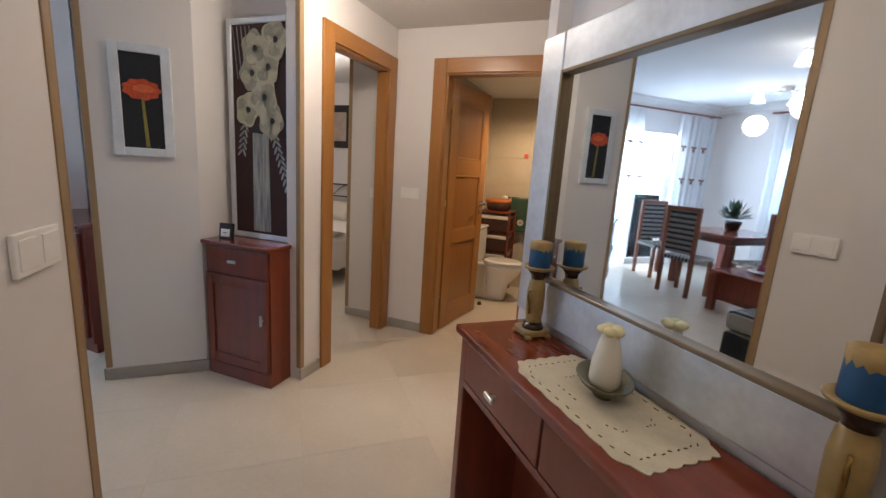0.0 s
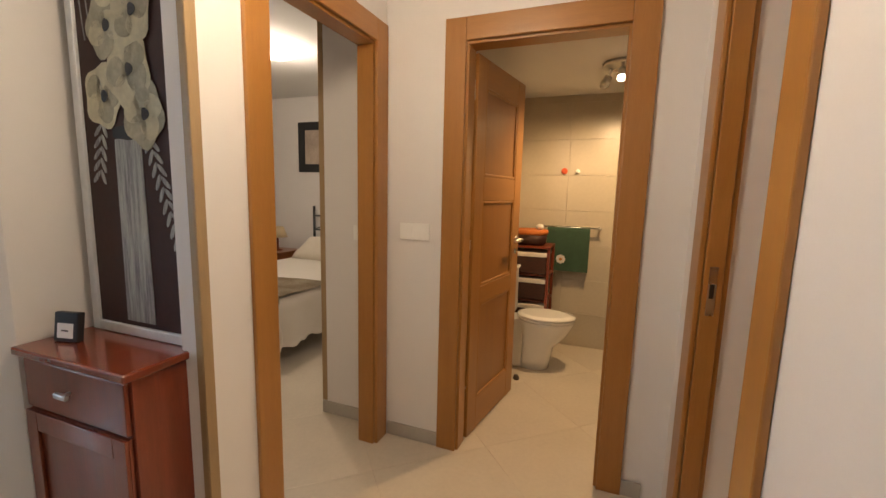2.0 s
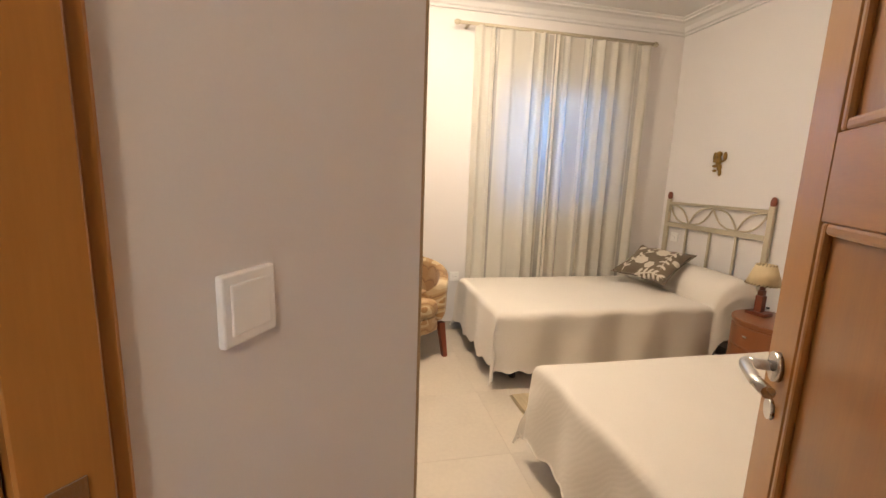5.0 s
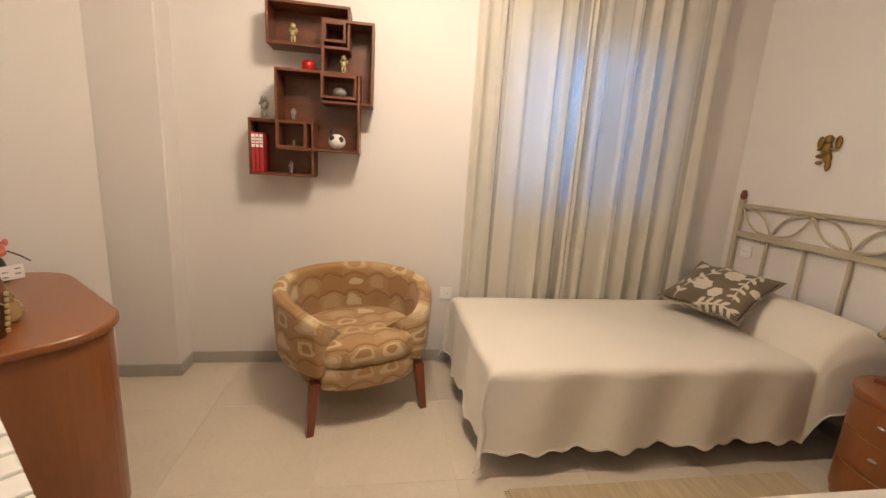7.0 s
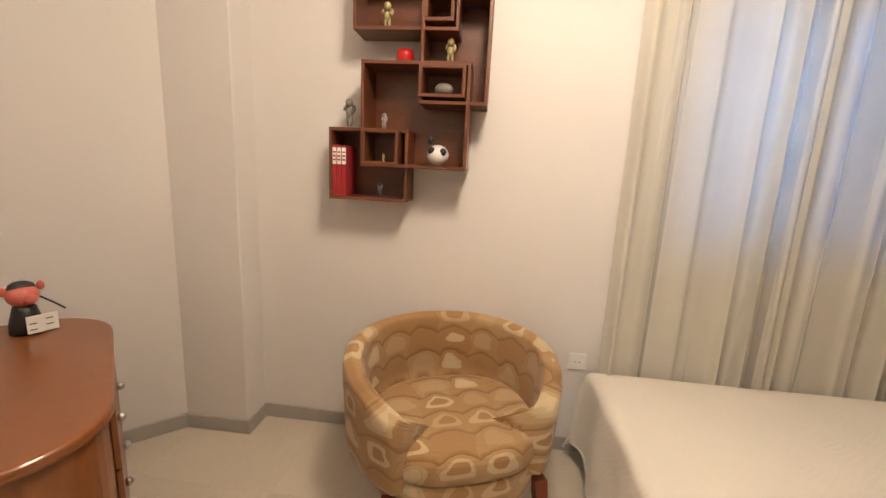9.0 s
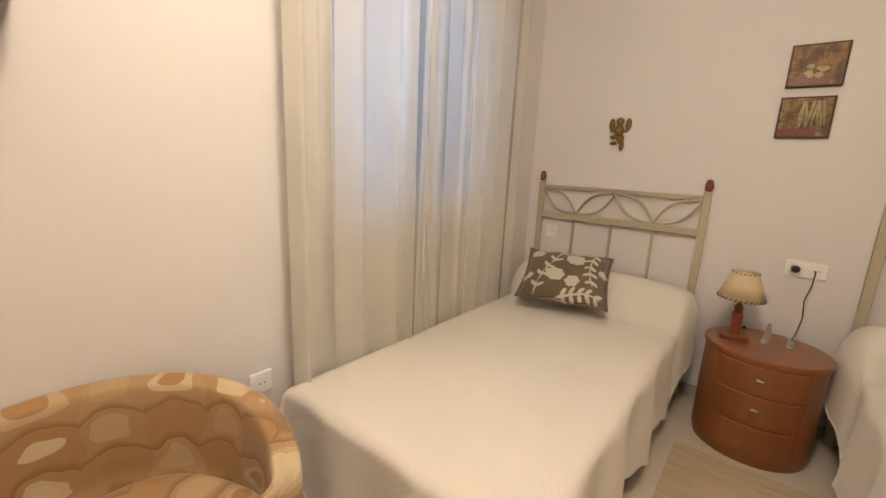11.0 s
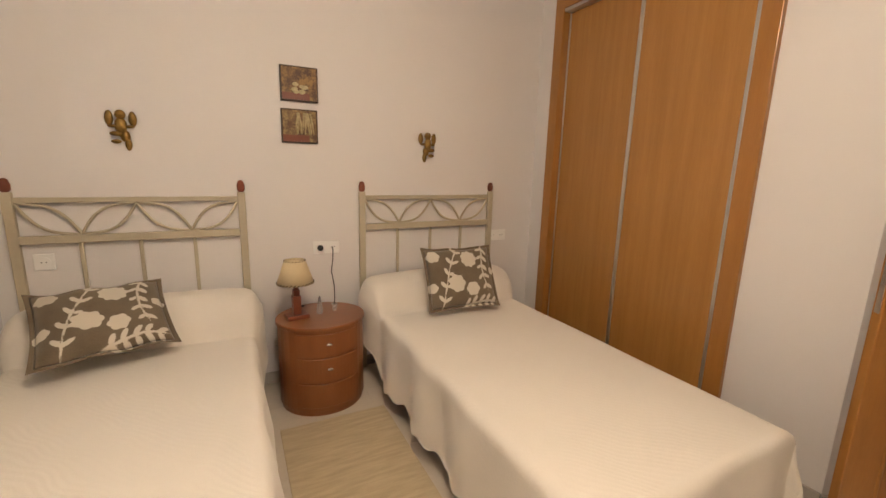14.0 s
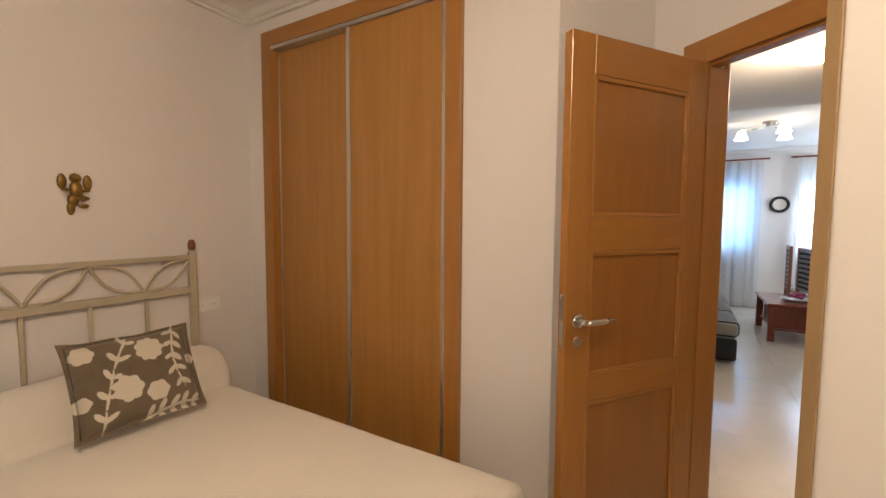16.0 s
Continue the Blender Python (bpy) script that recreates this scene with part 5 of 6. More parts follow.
# ---- hall ----
def cabinet():
    m = pose(-0.268, 3.098, 0, 0, 0, -41.0)
    root = thing("hall_cabinet", "slim mahogany hall cabinet with a drawer and door", "cabinet", m)
    W, D, H = 0.476, 0.235, 0.84
    part("body", bx(B(), 0, W, 0.018, D, 0.0, H - 0.025, 0.003), M_MAHOG, root)
    part("plinth", bx(B(), -0.004, W + 0.004, 0.006, 0.0175, 0.0, 0.085, 0.003), M_MAHOG, root)
    part("top", bx(B(), -0.014, W + 0.014, -0.012, D, H - 0.025, H, 0.006, 3), M_MAHOG_H, root)
    dw = part("drawer", bx(B(), 0.012, W - 0.012, 0.004, 0.0175, 0.655, H - 0.035, 0.003), M_MAHOG, root)
    dr_ = part("door", bx(B(), 0.012, W - 0.012, 0.006, 0.0175, 0.095, 0.645, 0.003), M_MAHOG, root)
    for x0, x1, z0, z1 in ((0.012, 0.065, 0.095, 0.645), (W - 0.065, W - 0.012, 0.095, 0.645), (0.065, W - 0.065, 0.095, 0.155), (0.065, W - 0.065, 0.585, 0.645)):
        part("door_rail", bx(B(), x0, x1, -0.004, 0.0058, z0, z1, 0.002), M_MAHOG, dr_)
    for par, x, z, w, h in ((dw, 0.23, 0.735, 0.028, 0.008), (dr_, W - 0.04, 0.42, 0.008, 0.032)):
        part("pull", bx(B(), x - w, x + w, -0.024, -0.014 if par is dr_ else -0.012, z - h, z + h, 0.003), M_ALU, par, "satin metal pull")
        part("pull_post", bx(B(), x - 0.004, x + 0.004, -0.013, 0.005, z - 0.004, z + 0.004), M_ALU, par)
    return m


CAB = cabinet()
M_PALESIL = mat("pale silver leaf", (0.76, 0.79, 0.82), 0.32, metal=0.25, vary=0.12, scale=12, bump=0.04)
M_CREAMG = mat("greyed petal paint", (0.48, 0.45, 0.33), 0.6, vary=0.35, scale=25, bump=0.08)
M_CREAMP = mat("cream petal paint", (0.66, 0.62, 0.44), 0.6, vary=0.25, scale=20, bump=0.08)
M_MAROON = mat("dark maroon canvas", (0.050, 0.016, 0.012), 0.65, vary=0.3, scale=12, bump=0.08)
M_GREYP = mat("grey streaked paint", (0.50, 0.52, 0.48), 0.6, vary=0.6, scale=9, dark=(0.16, 0.15, 0.17), stretch=(10, 10, 0.6))
M_INKP = mat("black paint", (0.012, 0.014, 0.018), 0.55, vary=0.5, scale=6)


def flat(name, pts, y, material, parent, t=0.002, label=""):
    """A painted shape in the x-z plane of a picture, laid on its canvas."""
    bm = B()
    vs = [bm.verts.new((x, y, z)) for x, z in pts]
    f = bm.faces.new(vs)
    r = bmesh.ops.extrude_face_region(bm, geom=[f])
    bmesh.ops.translate(bm, verts=[v for v in r["geom"] if isinstance(v, bmesh.types.BMVert)], vec=(0, -t, 0))
    bmesh.ops.recalc_face_normals(bm, faces=bm.faces[:])
    return part(name, bm, material, parent, label)


def blob(cx, cz, rx, rz, n=26, wob=0.08, lobes=5, ph=0.0):
    return [(cx + rx * (1 + wob * math.cos(lobes * a + ph)) * math.cos(a), cz + rz * (1 + wob * math.cos(lobes * a + ph)) * math.sin(a)) for a in [2 * math.pi * i / n for i in range(n)]]


W_, H_ = 0.455, 1.245
fp = framed("flower_painting", "tall painting of cream flowers in a silver frame", CAB @ pose(0.245, 0.218, 0.842 + H_ / 2, 0, 0, 0), W_, H_, 0.032, M_PALESIL, M_MAROON, 0.026)
fy = -0.0162
flat("vase", [(-0.06, -0.575), (0.07, -0.575), (0.062, 0.02), (-0.055, 0.0)], fy, M_GREYP, fp)
flat("vase_mouth", blob(0.0, 0.02, 0.062, 0.022), fy - 0.0022, M_INKP, fp)
for i, (cx, cz, r) in enumerate(((-0.09, 0.13, 0.082), (0.085, 0.07, 0.085), (0.03, 0.20, 0.095), (-0.055, 0.33, 0.08), (0.06, 0.36, 0.085), (-0.03, 0.46, 0.085), (0.115, 0.50, 0.09))):
    fl = flat("flower", blob(cx, cz, r, r * 1.15, 30, 0.09, 5, i), fy - 0.003 - 0.0006 * i, M_CREAMG if i % 2 else M_CREAMP, fp, 0.0015)
    for k in range(5):
        a = 2 * math.pi * (k + 0.3 * i) / 5
        flat("petal", blob(cx + 0.50 * r * math.cos(a), cz + 0.55 * r * math.sin(a), r * 0.46, r * 0.46, 16, 0.06, 3, k), fy - 0.0046 - 0.0006 * i, M_CREAMP if (k + i) % 2 else M_CREAMG, fl, 0.0006)
    flat("flower_eye", blob(cx + 0.01, cz, 0.016, 0.018, 12, 0.1, 3), fy - 0.0054 - 0.0006 * i, M_INKP, fl, 0.0008)
for sx, top, count in ((1, -0.02, 9), (-1, 0.03, 5)):
    for i in range(count):
        cz = top - 0.036 * i
        cx = sx * (0.105 + 0.012 * i if sx > 0 else 0.115 + 0.006 * i)
        for lean in (-1, 1):
            a = radians(-90 + lean * 34 + sx * 12)
            pts = []
            for k in range(12):
                g = 2 * math.pi * k / 12
                u, v = 0.026 * math.cos(g), 0.0075 * math.sin(g)
                pts.append((cx + lean * 0.016 + u * math.cos(a) - v * math.sin(a), cz + u * math.sin(a) + v * math.cos(a)))
            flat("painted_leaf", pts, fy - 0.0005 - 0.0004 * (lean > 0), M_GREYP, fp, 0.0012)
for i in range(5):
    x = -0.19 + 0.03 * i
    flat("twig", [(x, 0.58), (x + 0.006, 0.58), (x + 0.03 + 0.006, 0.3), (x + 0.03, 0.3)], fy - 0.0004, M_GREYP, fp, 0.001)

op = framed("flower_picture", "orange flower on black in a silver frame", pose(-0.522, 3.12, 1.578), 0.275, 0.572, 0.045, M_PALESIL, M_INKP, 0.022)
flat("bloom", blob(0.0, 0.06, 0.085, 0.052, 40, 0.07, 9), -0.0136, mat("orange red paint", (0.62, 0.085, 0.022), 0.6, vary=0.4, scale=30), op)
flat("bloom_heart", blob(0.01, 0.065, 0.05, 0.02, 24, 0.12, 7), -0.0158, mat("bright orange paint", (0.72, 0.16, 0.045), 0.6, vary=0.3, scale=40), op, 0.001)
flat("stem", [(-0.004, 0.02), (0.008, 0.02), (0.022, -0.235), (0.004, -0.235)], -0.0136, mat("olive paint", (0.26, 0.22, 0.04), 0.6), op)

ck = thing("desk_clock", "small black desk clock with a white dial", "clock", CAB @ pose(0.085, 0.085, 0.84, -8, 0, 12))
part("case", bx(B(), -0.042, 0.042, -0.012, 0.012, 0.0, 0.092, 0.003), M_BLACK, ck)
part("dial", bx(B(), -0.028, 0.028, -0.0135, -0.0118, 0.012, 0.058), M_WHITEP, ck, "white square dial")
part("clock_arm", bx(B(), -0.012, 0.012, -0.0145, -0.0134, 0.033, 0.037), M_BLACK, ck)

# console
cn = thing("console_table", "mahogany console table with two drawers", "console table", pose(0, 0, 0))
CX0, CX1, CY0, CY1, CZ = 0.715, 0.990, 0.58, 1.580, 0.832
part("top", bx(B(), CX0, CX1, CY0, CY1, CZ - 0.028, CZ, 0.005, 3), M_MAHOG_H, cn)
for y0 in (CY0 + 0.012, CY1 - 0.052):
    part("leg_panel", bx(B(), CX0 + 0.02, CX1 - 0.005, y0, y0 + 0.04, 0, CZ - 0.028, 0.004), M_MAHOG, cn)
part("apron", bx(B(), CX0 + 0.03, CX1 - 0.008, CY0 + 0.052, CY1 - 0.052, 0.655, CZ - 0.028, 0.003), M_MAHOG, cn)
part("rail", bx(B(), CX0 + 0.018, CX0 + 0.04, CY0 + 0.052, CY1 - 0.052, 0.632, 0.655, 0.003), M_MAHOG, cn)
part("back_panel", bx(B(), CX1 - 0.02, CX1 - 0.008, CY0 + 0.052, CY1 - 0.052, 0.0, 0.655), M_MAHOG, cn)
for y0, y1 in ((CY0 + 0.058, 1.088), (1.096, CY1 - 0.058)):
    dw = part("drawer", bx(B(), CX0 + 0.016, CX0 + 0.0295, y0, y1, 0.662, CZ - 0.034, 0.003), M_MAHOG, cn)
    ym = (y0 + y1) / 2
    part("pull", bx(B(), CX0 - 0.010, CX0 - 0.001, ym - 0.024, ym + 0.024, 0.712, 0.728, 0.003), M_ALU, dw, "satin metal pull")
    part("pull_post", bx(B(), CX0 - 0.002, CX0 + 0.017, ym - 0.006, ym + 0.006, 0.716, 0.724), M_ALU, dw)

# wall mirror
wm = thing("wall_mirror", "large mirror in a wide brushed silver frame", "mirror", pose(0.999, 1.095, 0))
MY, MZ0, MZ1, FW = 0.525, 0.865, 1.755, 0.115
for y0, y1, z0, z1 in ((-MY, -MY + FW, MZ0, MZ1), (MY - FW, MY, MZ0, MZ1), (-MY + FW, MY - FW, MZ0, MZ0 + FW + 0.02), (-MY + FW, MY - FW, MZ1 - FW, MZ1)):
    part("frame_board", bx(B(), -0.034, -0.001, y0, y1, z0, z1, 0.006), M_SILVER, wm)
gi = FW - 0.004
e = 0.012
M_BEAD = mat("dull bronze bead", (0.20, 0.15, 0.09), 0.4, metal=0.6)
for y0, y1, z0, z1 in ((-MY + gi, -MY + gi + e, MZ0 + gi, MZ1 - gi), (MY - gi - e, MY - gi, MZ0 + gi, MZ1 - gi), (-MY + gi + e, MY - gi - e, MZ0 + gi + 0.02, MZ0 + gi + 0.02 + e), (-MY + gi + e, MY - gi - e, MZ1 - gi - e, MZ1 - gi)):
    part("inner_bead", bx(B(), -0.038, -0.012, y0, y1, z0, z1, 0.003), M_BEAD, wm)

part("glass", bx(B(), -0.016, -0.010, -MY + FW - 0.006, MY - FW + 0.006, MZ0 + FW, MZ1 - FW + 0.006), M_MIRROR, wm, "silvered mirror glass")

M_BLUEW = mat("deep blue wax", (0.010, 0.075, 0.20), 0.45, vary=0.3, scale=20)
M_GOLDW = mat("gold brown wax", (0.36, 0.24, 0.075), 0.5, vary=0.4, scale=25)
M_OCHRE = mat("ochre glazed pottery", (0.38, 0.26, 0.085), 0.35, vary=0.4, scale=14)
M_DKPOT = mat("dark brown glazed pottery", (0.045, 0.022, 0.014), 0.25, vary=0.3, scale=12)


def candle_holder(x, y):
    root = thing("candle_holder", "glazed pottery candle holder with a blue pillar candle", "candle holder", pose(x, y, CZ), "console candle holders")
    bm = B()
    prism(bm, rounded_rect(0.090, 0.090, 0.018, 0.018, 4), 0.006, 0.026, 0.006)
    bmesh.ops.translate(bm, verts=bm.verts[:], vec=(0, 0.049, 0))
    for sx in (-1, 1):
        for sy in (-1, 1):
            ball(bm, (sx * 0.036, sy * 0.036, 0.007), 0.012, 1, 1, 0.6, 8)
    part("foot", bm, M_OCHRE, root, "ochre square foot")
    part("stem", lathe(B(), [(0.026, 0.026), (0.024, 0.045), (0.027, 0.09), (0.028, 0.14), (0.024, 0.175), (0.018, 0.188)], 20), M_OCHRE, root)
    bm = B()
    lathe(bm, [(0.034, 0.026), (0.031, 0.034), (0.0265, 0.048), (0.025, 0.040)], 20)
    part("stem_base", bm, M_DKPOT, root)
    part("neck", lathe(B(), [(0.019, 0.180), (0.022, 0.198), (0.034, 0.213), (0.033, 0.216)], 20), M_DKPOT, root, "dark glazed neck")
    for a in (200, 20):
        bm = B()
        c, s = math.cos(radians(a)), math.sin(radians(a))
        tube(bm, [(0.026 * c, 0.026 * s, 0.150), (0.036 * c, 0.036 * s, 0.152), (0.040 * c, 0.040 * s, 0.135), (0.032 * c, 0.032 * s, 0.11), (0.026 * c, 0.026 * s, 0.075)], 0.004, 8)
        part("scroll", bm, M_GOLD, root, "gilded scroll")
    part("drip_plate", lathe(B(), [(0.032, 0.212), (0.045, 0.218), (0.048, 0.224), (0.045, 0.227), (0.028, 0.222)], 26), M_OCHRE, root)
    cd = part("candle", lathe(B(), [(0.032, 0.222), (0.033, 0.226), (0.033, 0.296), (0.031, 0.300), (0.026, 0.296)], 26), M_BLUEW, root, "blue pillar candle")
    bm = B()
    rr = random.Random(int(y * 100))
    seg = 30
    rings = []
    for k in range(3):
        ring = []
        for i in range(seg):
            a = 2 * math.pi * i / seg
            low = 0.284 - 0.016 * abs(math.sin(i * 1.7)) * (0.4 + rr.random() * 0.6 if k == 0 else 1)
            rad, z = ((0.0336, low), (0.0342, 0.299), (0.024, 0.302))[k]
            ring.append(bm.verts.new((rad * math.cos(a), rad * math.sin(a), z)))
        rings.append(ring)
    for a_, b_ in zip(rings, rings[1:]):
        for i in range(seg):
            bm.faces.new((a_[i], a_[(i + 1) % seg], b_[(i + 1) % seg], b_[i])).smooth = True
    bm.faces.new(rings[-1])
    part("drip", bm, M_GOLDW, cd, "gold wax running down the candle")
    return root


candle_holder(0.920, 1.445)
candle_holder(0.935, 0.668)
bm = B()
ed = []
for i in range(120):
    a = 2 * math.pi * i / 120
    x, y = 0.115 * max(-1, min(1, 1.25 * math.cos(a))), 0.215 * max(-1, min(1, 1.25 * math.sin(a)))
    k = 1 + 0.03 * abs(math.sin(12 * a))
    ed.append((x * k, y * k))
dl = thing("lace_runner", "cream embroidered runner with a scalloped edge", "table runner", pose(0.865, 1.065, CZ))
part("cloth", prism(B(), ed, 0.0006, 0.003), mat("cream lace cloth", (0.62, 0.56, 0.42), 0.95, vary=0.15, scale=20, fine=180, bump=0.2), dl)
M_STITCH = mat("brown embroidery thread", (0.20, 0.13, 0.06), 0.9)
for sc in (0.84, 0.5):
    bm = B()
    for i in range(0, 120, 3):
        if sc < 0.6 and (i // 12) % 2:
            continue
        p, q = Vector((*ed[i], 0.0034)) , Vector((*ed[(i + 1) % 120], 0.0034))
        p.x, p.y, q.x, q.y = p.x * sc, p.y * sc, q.x * sc, q.y * sc
        tube(bm, [p, q], 0.0016, 5)
    part("embroidery", bm, M_STITCH, dl)
ds = thing("candle_dish", "olive pottery dish shaped like a leaf", "dish", pose(0.885, 1.085, CZ + 0.0035, 0, 0, 60))
bm = B()
lathe(bm, [(0.030, 0.0), (0.034, 0.012), (0.075, 0.032), (0.088, 0.046), (0.084, 0.047), (0.06, 0.034), (0.02, 0.018)], 30, sx=1.0, sy=0.72)
part("bowl", bm, mat("olive glaze", (0.15, 0.135, 0.06), 0.3, vary=0.4, scale=14), ds)
wc = thing("white_candle", "white lily-shaped wax candle standing in a dish", "candle", pose(0.885, 1.085, CZ + 0.0225))
part("wax", lathe(B(), [(0.030, 0.0), (0.036, 0.02), (0.034, 0.06), (0.026, 0.10), (0.020, 0.122), (0.022, 0.135)], 20), mat("white wax", (0.74, 0.70, 0.58), 0.4, vary=0.05), wc)
bm = B()
for k in range(5):
    a = 2 * math.pi * k / 5
    ball(bm, (0.016 * math.cos(a), 0.016 * math.sin(a), 0.140), 0.016, 1, 1, 0.7, 10)
part("petal", bm, mat("pale yellow wax", (0.70, 0.64, 0.36), 0.45), wc, "pale yellow wax petals")

hl = thing("ceiling_light", "round frosted glass hall ceiling light", "ceiling light", pose(0.62, 2.5, 2.33))
part("base", lathe(B(), [(0.08, -0.02), (0.08, 0.0)], 28), M_CHROME, hl)
part("dome", lathe(B(), [(0.02, -0.085), (0.08, -0.075), (0.13, -0.04), (0.14, -0.02)], 32), M_BULB, hl, "lit frosted glass dome")


# ---- bathroom ----
BATH_YAW = math.degrees(math.atan2(BU.y, BU.x))


def bath_pose(u, n, z=0, turn=0):
    p = bath(u, n)
    return pose(p[0], p[1], z, 0, 0, BATH_YAW + turn)


def loft(bm, rings):
    vs = [[bm.verts.new(p) for p in r] for r in rings]
    k = len(vs[0])
    for a, b in zip(vs, vs[1:]):
        for i in range(k):
            bm.faces.new((a[i], a[(i + 1) % k], b[(i + 1) % k], b[i])).smooth = True
    bm.faces.new(vs[0][::-1])
    bm.faces.new(vs[-1])
    return bm


def oval(cx, rx, ry, z, n=28, sharp=1.0):
    out = []
    for i in range(n):
        a = 2 * math.pi * i / n
        c, s = math.cos(a), math.sin(a)
        out.append((cx + rx * c * (1.0 if c > 0 else 0.85), ry * s, z))
    return out


to = thing("toilet", "white ceramic toilet with a closed lid", "toilet", bath_pose(-0.010, 1.26))
to.scale = (0.93, 0.88, 0.97)
part("bowl", loft(B(), [oval(0.30, 0.15, 0.10, 0.0), oval(0.31, 0.15, 0.095, 0.06), oval(0.33, 0.15, 0.10, 0.18), oval(0.37, 0.21, 0.15, 0.28), oval(0.385, 0.245, 0.18, 0.37), oval(0.385, 0.25, 0.182, 0.395)]), M_CERAM, to)
part("seat", loft(B(), [oval(0.39, 0.245, 0.18, 0.397), oval(0.39, 0.25, 0.185, 0.402), oval(0.39, 0.25, 0.185, 0.412), oval(0.39, 0.245, 0.18, 0.416)]), M_CERAM, to)
part("lid", loft(B(), [oval(0.39, 0.25, 0.185, 0.420), oval(0.39, 0.255, 0.19, 0.426), oval(0.39, 0.25, 0.185, 0.438), oval(0.38, 0.20, 0.14, 0.446)]), M_CERAM, to)
part("cistern", bx(B(), -0.04, 0.14, -0.18, 0.18, 0.40, 0.76, 0.02, 3), M_CERAM, to)
part("cistern_lid", bx(B(), -0.045, 0.15, -0.19, 0.19, 0.762, 0.79, 0.01), M_CERAM, to)
part("pedestal", bx(B(), -0.03, 0.24, -0.10, 0.10, 0.0, 0.399, 0.02), M_CERAM, to)

M_WICK = mat("dark brown wicker", (0.060, 0.018, 0.010), 0.6, vary=0.6, scale=30, fine=90, bump=0.3, stretch=(1, 1, 4))
M_LINER = mat("white cotton liner", (0.66, 0.63, 0.58), 0.9, vary=0.1)
bt_ = thing("basket_tower", "dark wicker basket tower with white liners", "storage tower", bath_pose(0.18, 1.60))
for x in (-0.16, 0.16):
    for y in (-0.15, 0.15):
        part("post", bx(B(), x - 0.012, x + 0.012, y - 0.012, y + 0.012, 0, 0.90, 0.002), M_MAHOG, bt_)
part("top_board", bx(B(), -0.175, 0.175, -0.165, 0.165, 0.90, 0.918, 0.003), M_MAHOG, bt_)
for k in range(4):
    z = 0.05 + 0.215 * k
    bk = part("basket", bx(B(), -0.146, 0.146, -0.158, 0.148, z, z + 0.17, 0.008), M_WICK, bt_)
    bm = B()
    bx(bm, -0.149, 0.149, -0.161, 0.150, z + 0.135, z + 0.172, 0.006)
    part("liner", bm, M_LINER, bk, "white liner folded over the rim")
    part("side_slat", bx(B(), -0.17, 0.17, -0.15, 0.15, z - 0.02, z - 0.008, 0.002), M_MAHOG, bt_)
ob_ = thing("round_basket", "dark wicker basket with an orange rim and cloth", "basket", bath_pose(0.17, 1.59, 0.918))
part("bowl", lathe(B(), [(0.11, 0.0), (0.125, 0.02), (0.135, 0.095), (0.125, 0.095), (0.11, 0.02)], 24), M_WICK, ob_)
part("rim", lathe(B(), [(0.134, 0.085), (0.142, 0.10), (0.138, 0.125), (0.11, 0.122)], 24), mat("orange cloth", (0.55, 0.16, 0.03), 0.8, vary=0.3), ob_, "orange cloth rim")
part("tissue", ball(B(), (0.07, 0.0, 0.145), 0.03, 1.2, 0.8, 0.9, 10), M_LINER, ob_)

tr = thing("towel_rail", "chrome towel rail on the tiled wall", "towel rail", bath_pose(0.465, 1.845, 1.06))
part("bar", tube(B(), [(-0.24, -0.075, 0), (0.24, -0.075, 0)], 0.008, 10), M_CHROME, tr)
for x in (-0.23, 0.23):
    part("bracket", tube(B(), [(x, -0.075, 0), (x, -0.004, 0)], 0.010, 10), M_CHROME, tr)
    part("end_cap", ball(B(), (x * 1.05, -0.075, 0), 0.014, 1, 1, 1, 10), M_CHROME, tr)


def towel(u, v):
    a = v * 2 - 1
    drop = 0.395 if a < 0 else 0.33
    y = -0.075 + (-0.013 if a < 0 else 0.013) * min(1, abs(a) * 12)
    z = 0.010 - drop * max(0, abs(a) - 0.02)
    return ((u - 0.5) * 0.35 - 0.01, y + 0.003 * math.sin(u * 17) * abs(a), z)


tw = thing("towel", "green towel with a pale embroidered flower", "towel", bath_pose(0.465, 1.845, 1.06))
part("cloth", grid_cloth(B(), 24, 40, towel), mat("green terry", (0.040, 0.085, 0.050), 0.95, vary=0.3, scale=12, fine=200, bump=0.3), tw)
bm = B()
for k in range(8):
    a = 2 * math.pi * k / 8
    ball(bm, (-0.06 + 0.026 * math.cos(a), -0.0925, -0.275 + 0.026 * math.sin(a)), 0.014, 1, 0.2, 1, 8)
part("flower", bm, M_LINER, tw, "pale embroidered flower")
part("flower_heart", ball(B(), (-0.06, -0.095, -0.275), 0.013, 1, 0.3, 1, 8), mat("orange thread", (0.5, 0.2, 0.03), 0.9), tw)
for u, c, lab in ((0.335, mat("orange enamel", (0.60, 0.09, 0.02), 0.4), "round orange wall hook"), (0.445, M_WHITEP, "round white wall hook")):
    bm = B()
    tube(bm, [(0, -0.001, 0), (0, -0.012, 0)], 0.026 if c is not M_WHITEP else 0.018, 18)
    tube(bm, [(0, -0.012, -0.005), (0, -0.03, -0.012), (0, -0.032, 0.002)], 0.005, 6)
    solo("wall_hook", bm, c, lab, "wall hook", bath_pose(u + 0.05, 1.843, 1.535), "wall hooks")

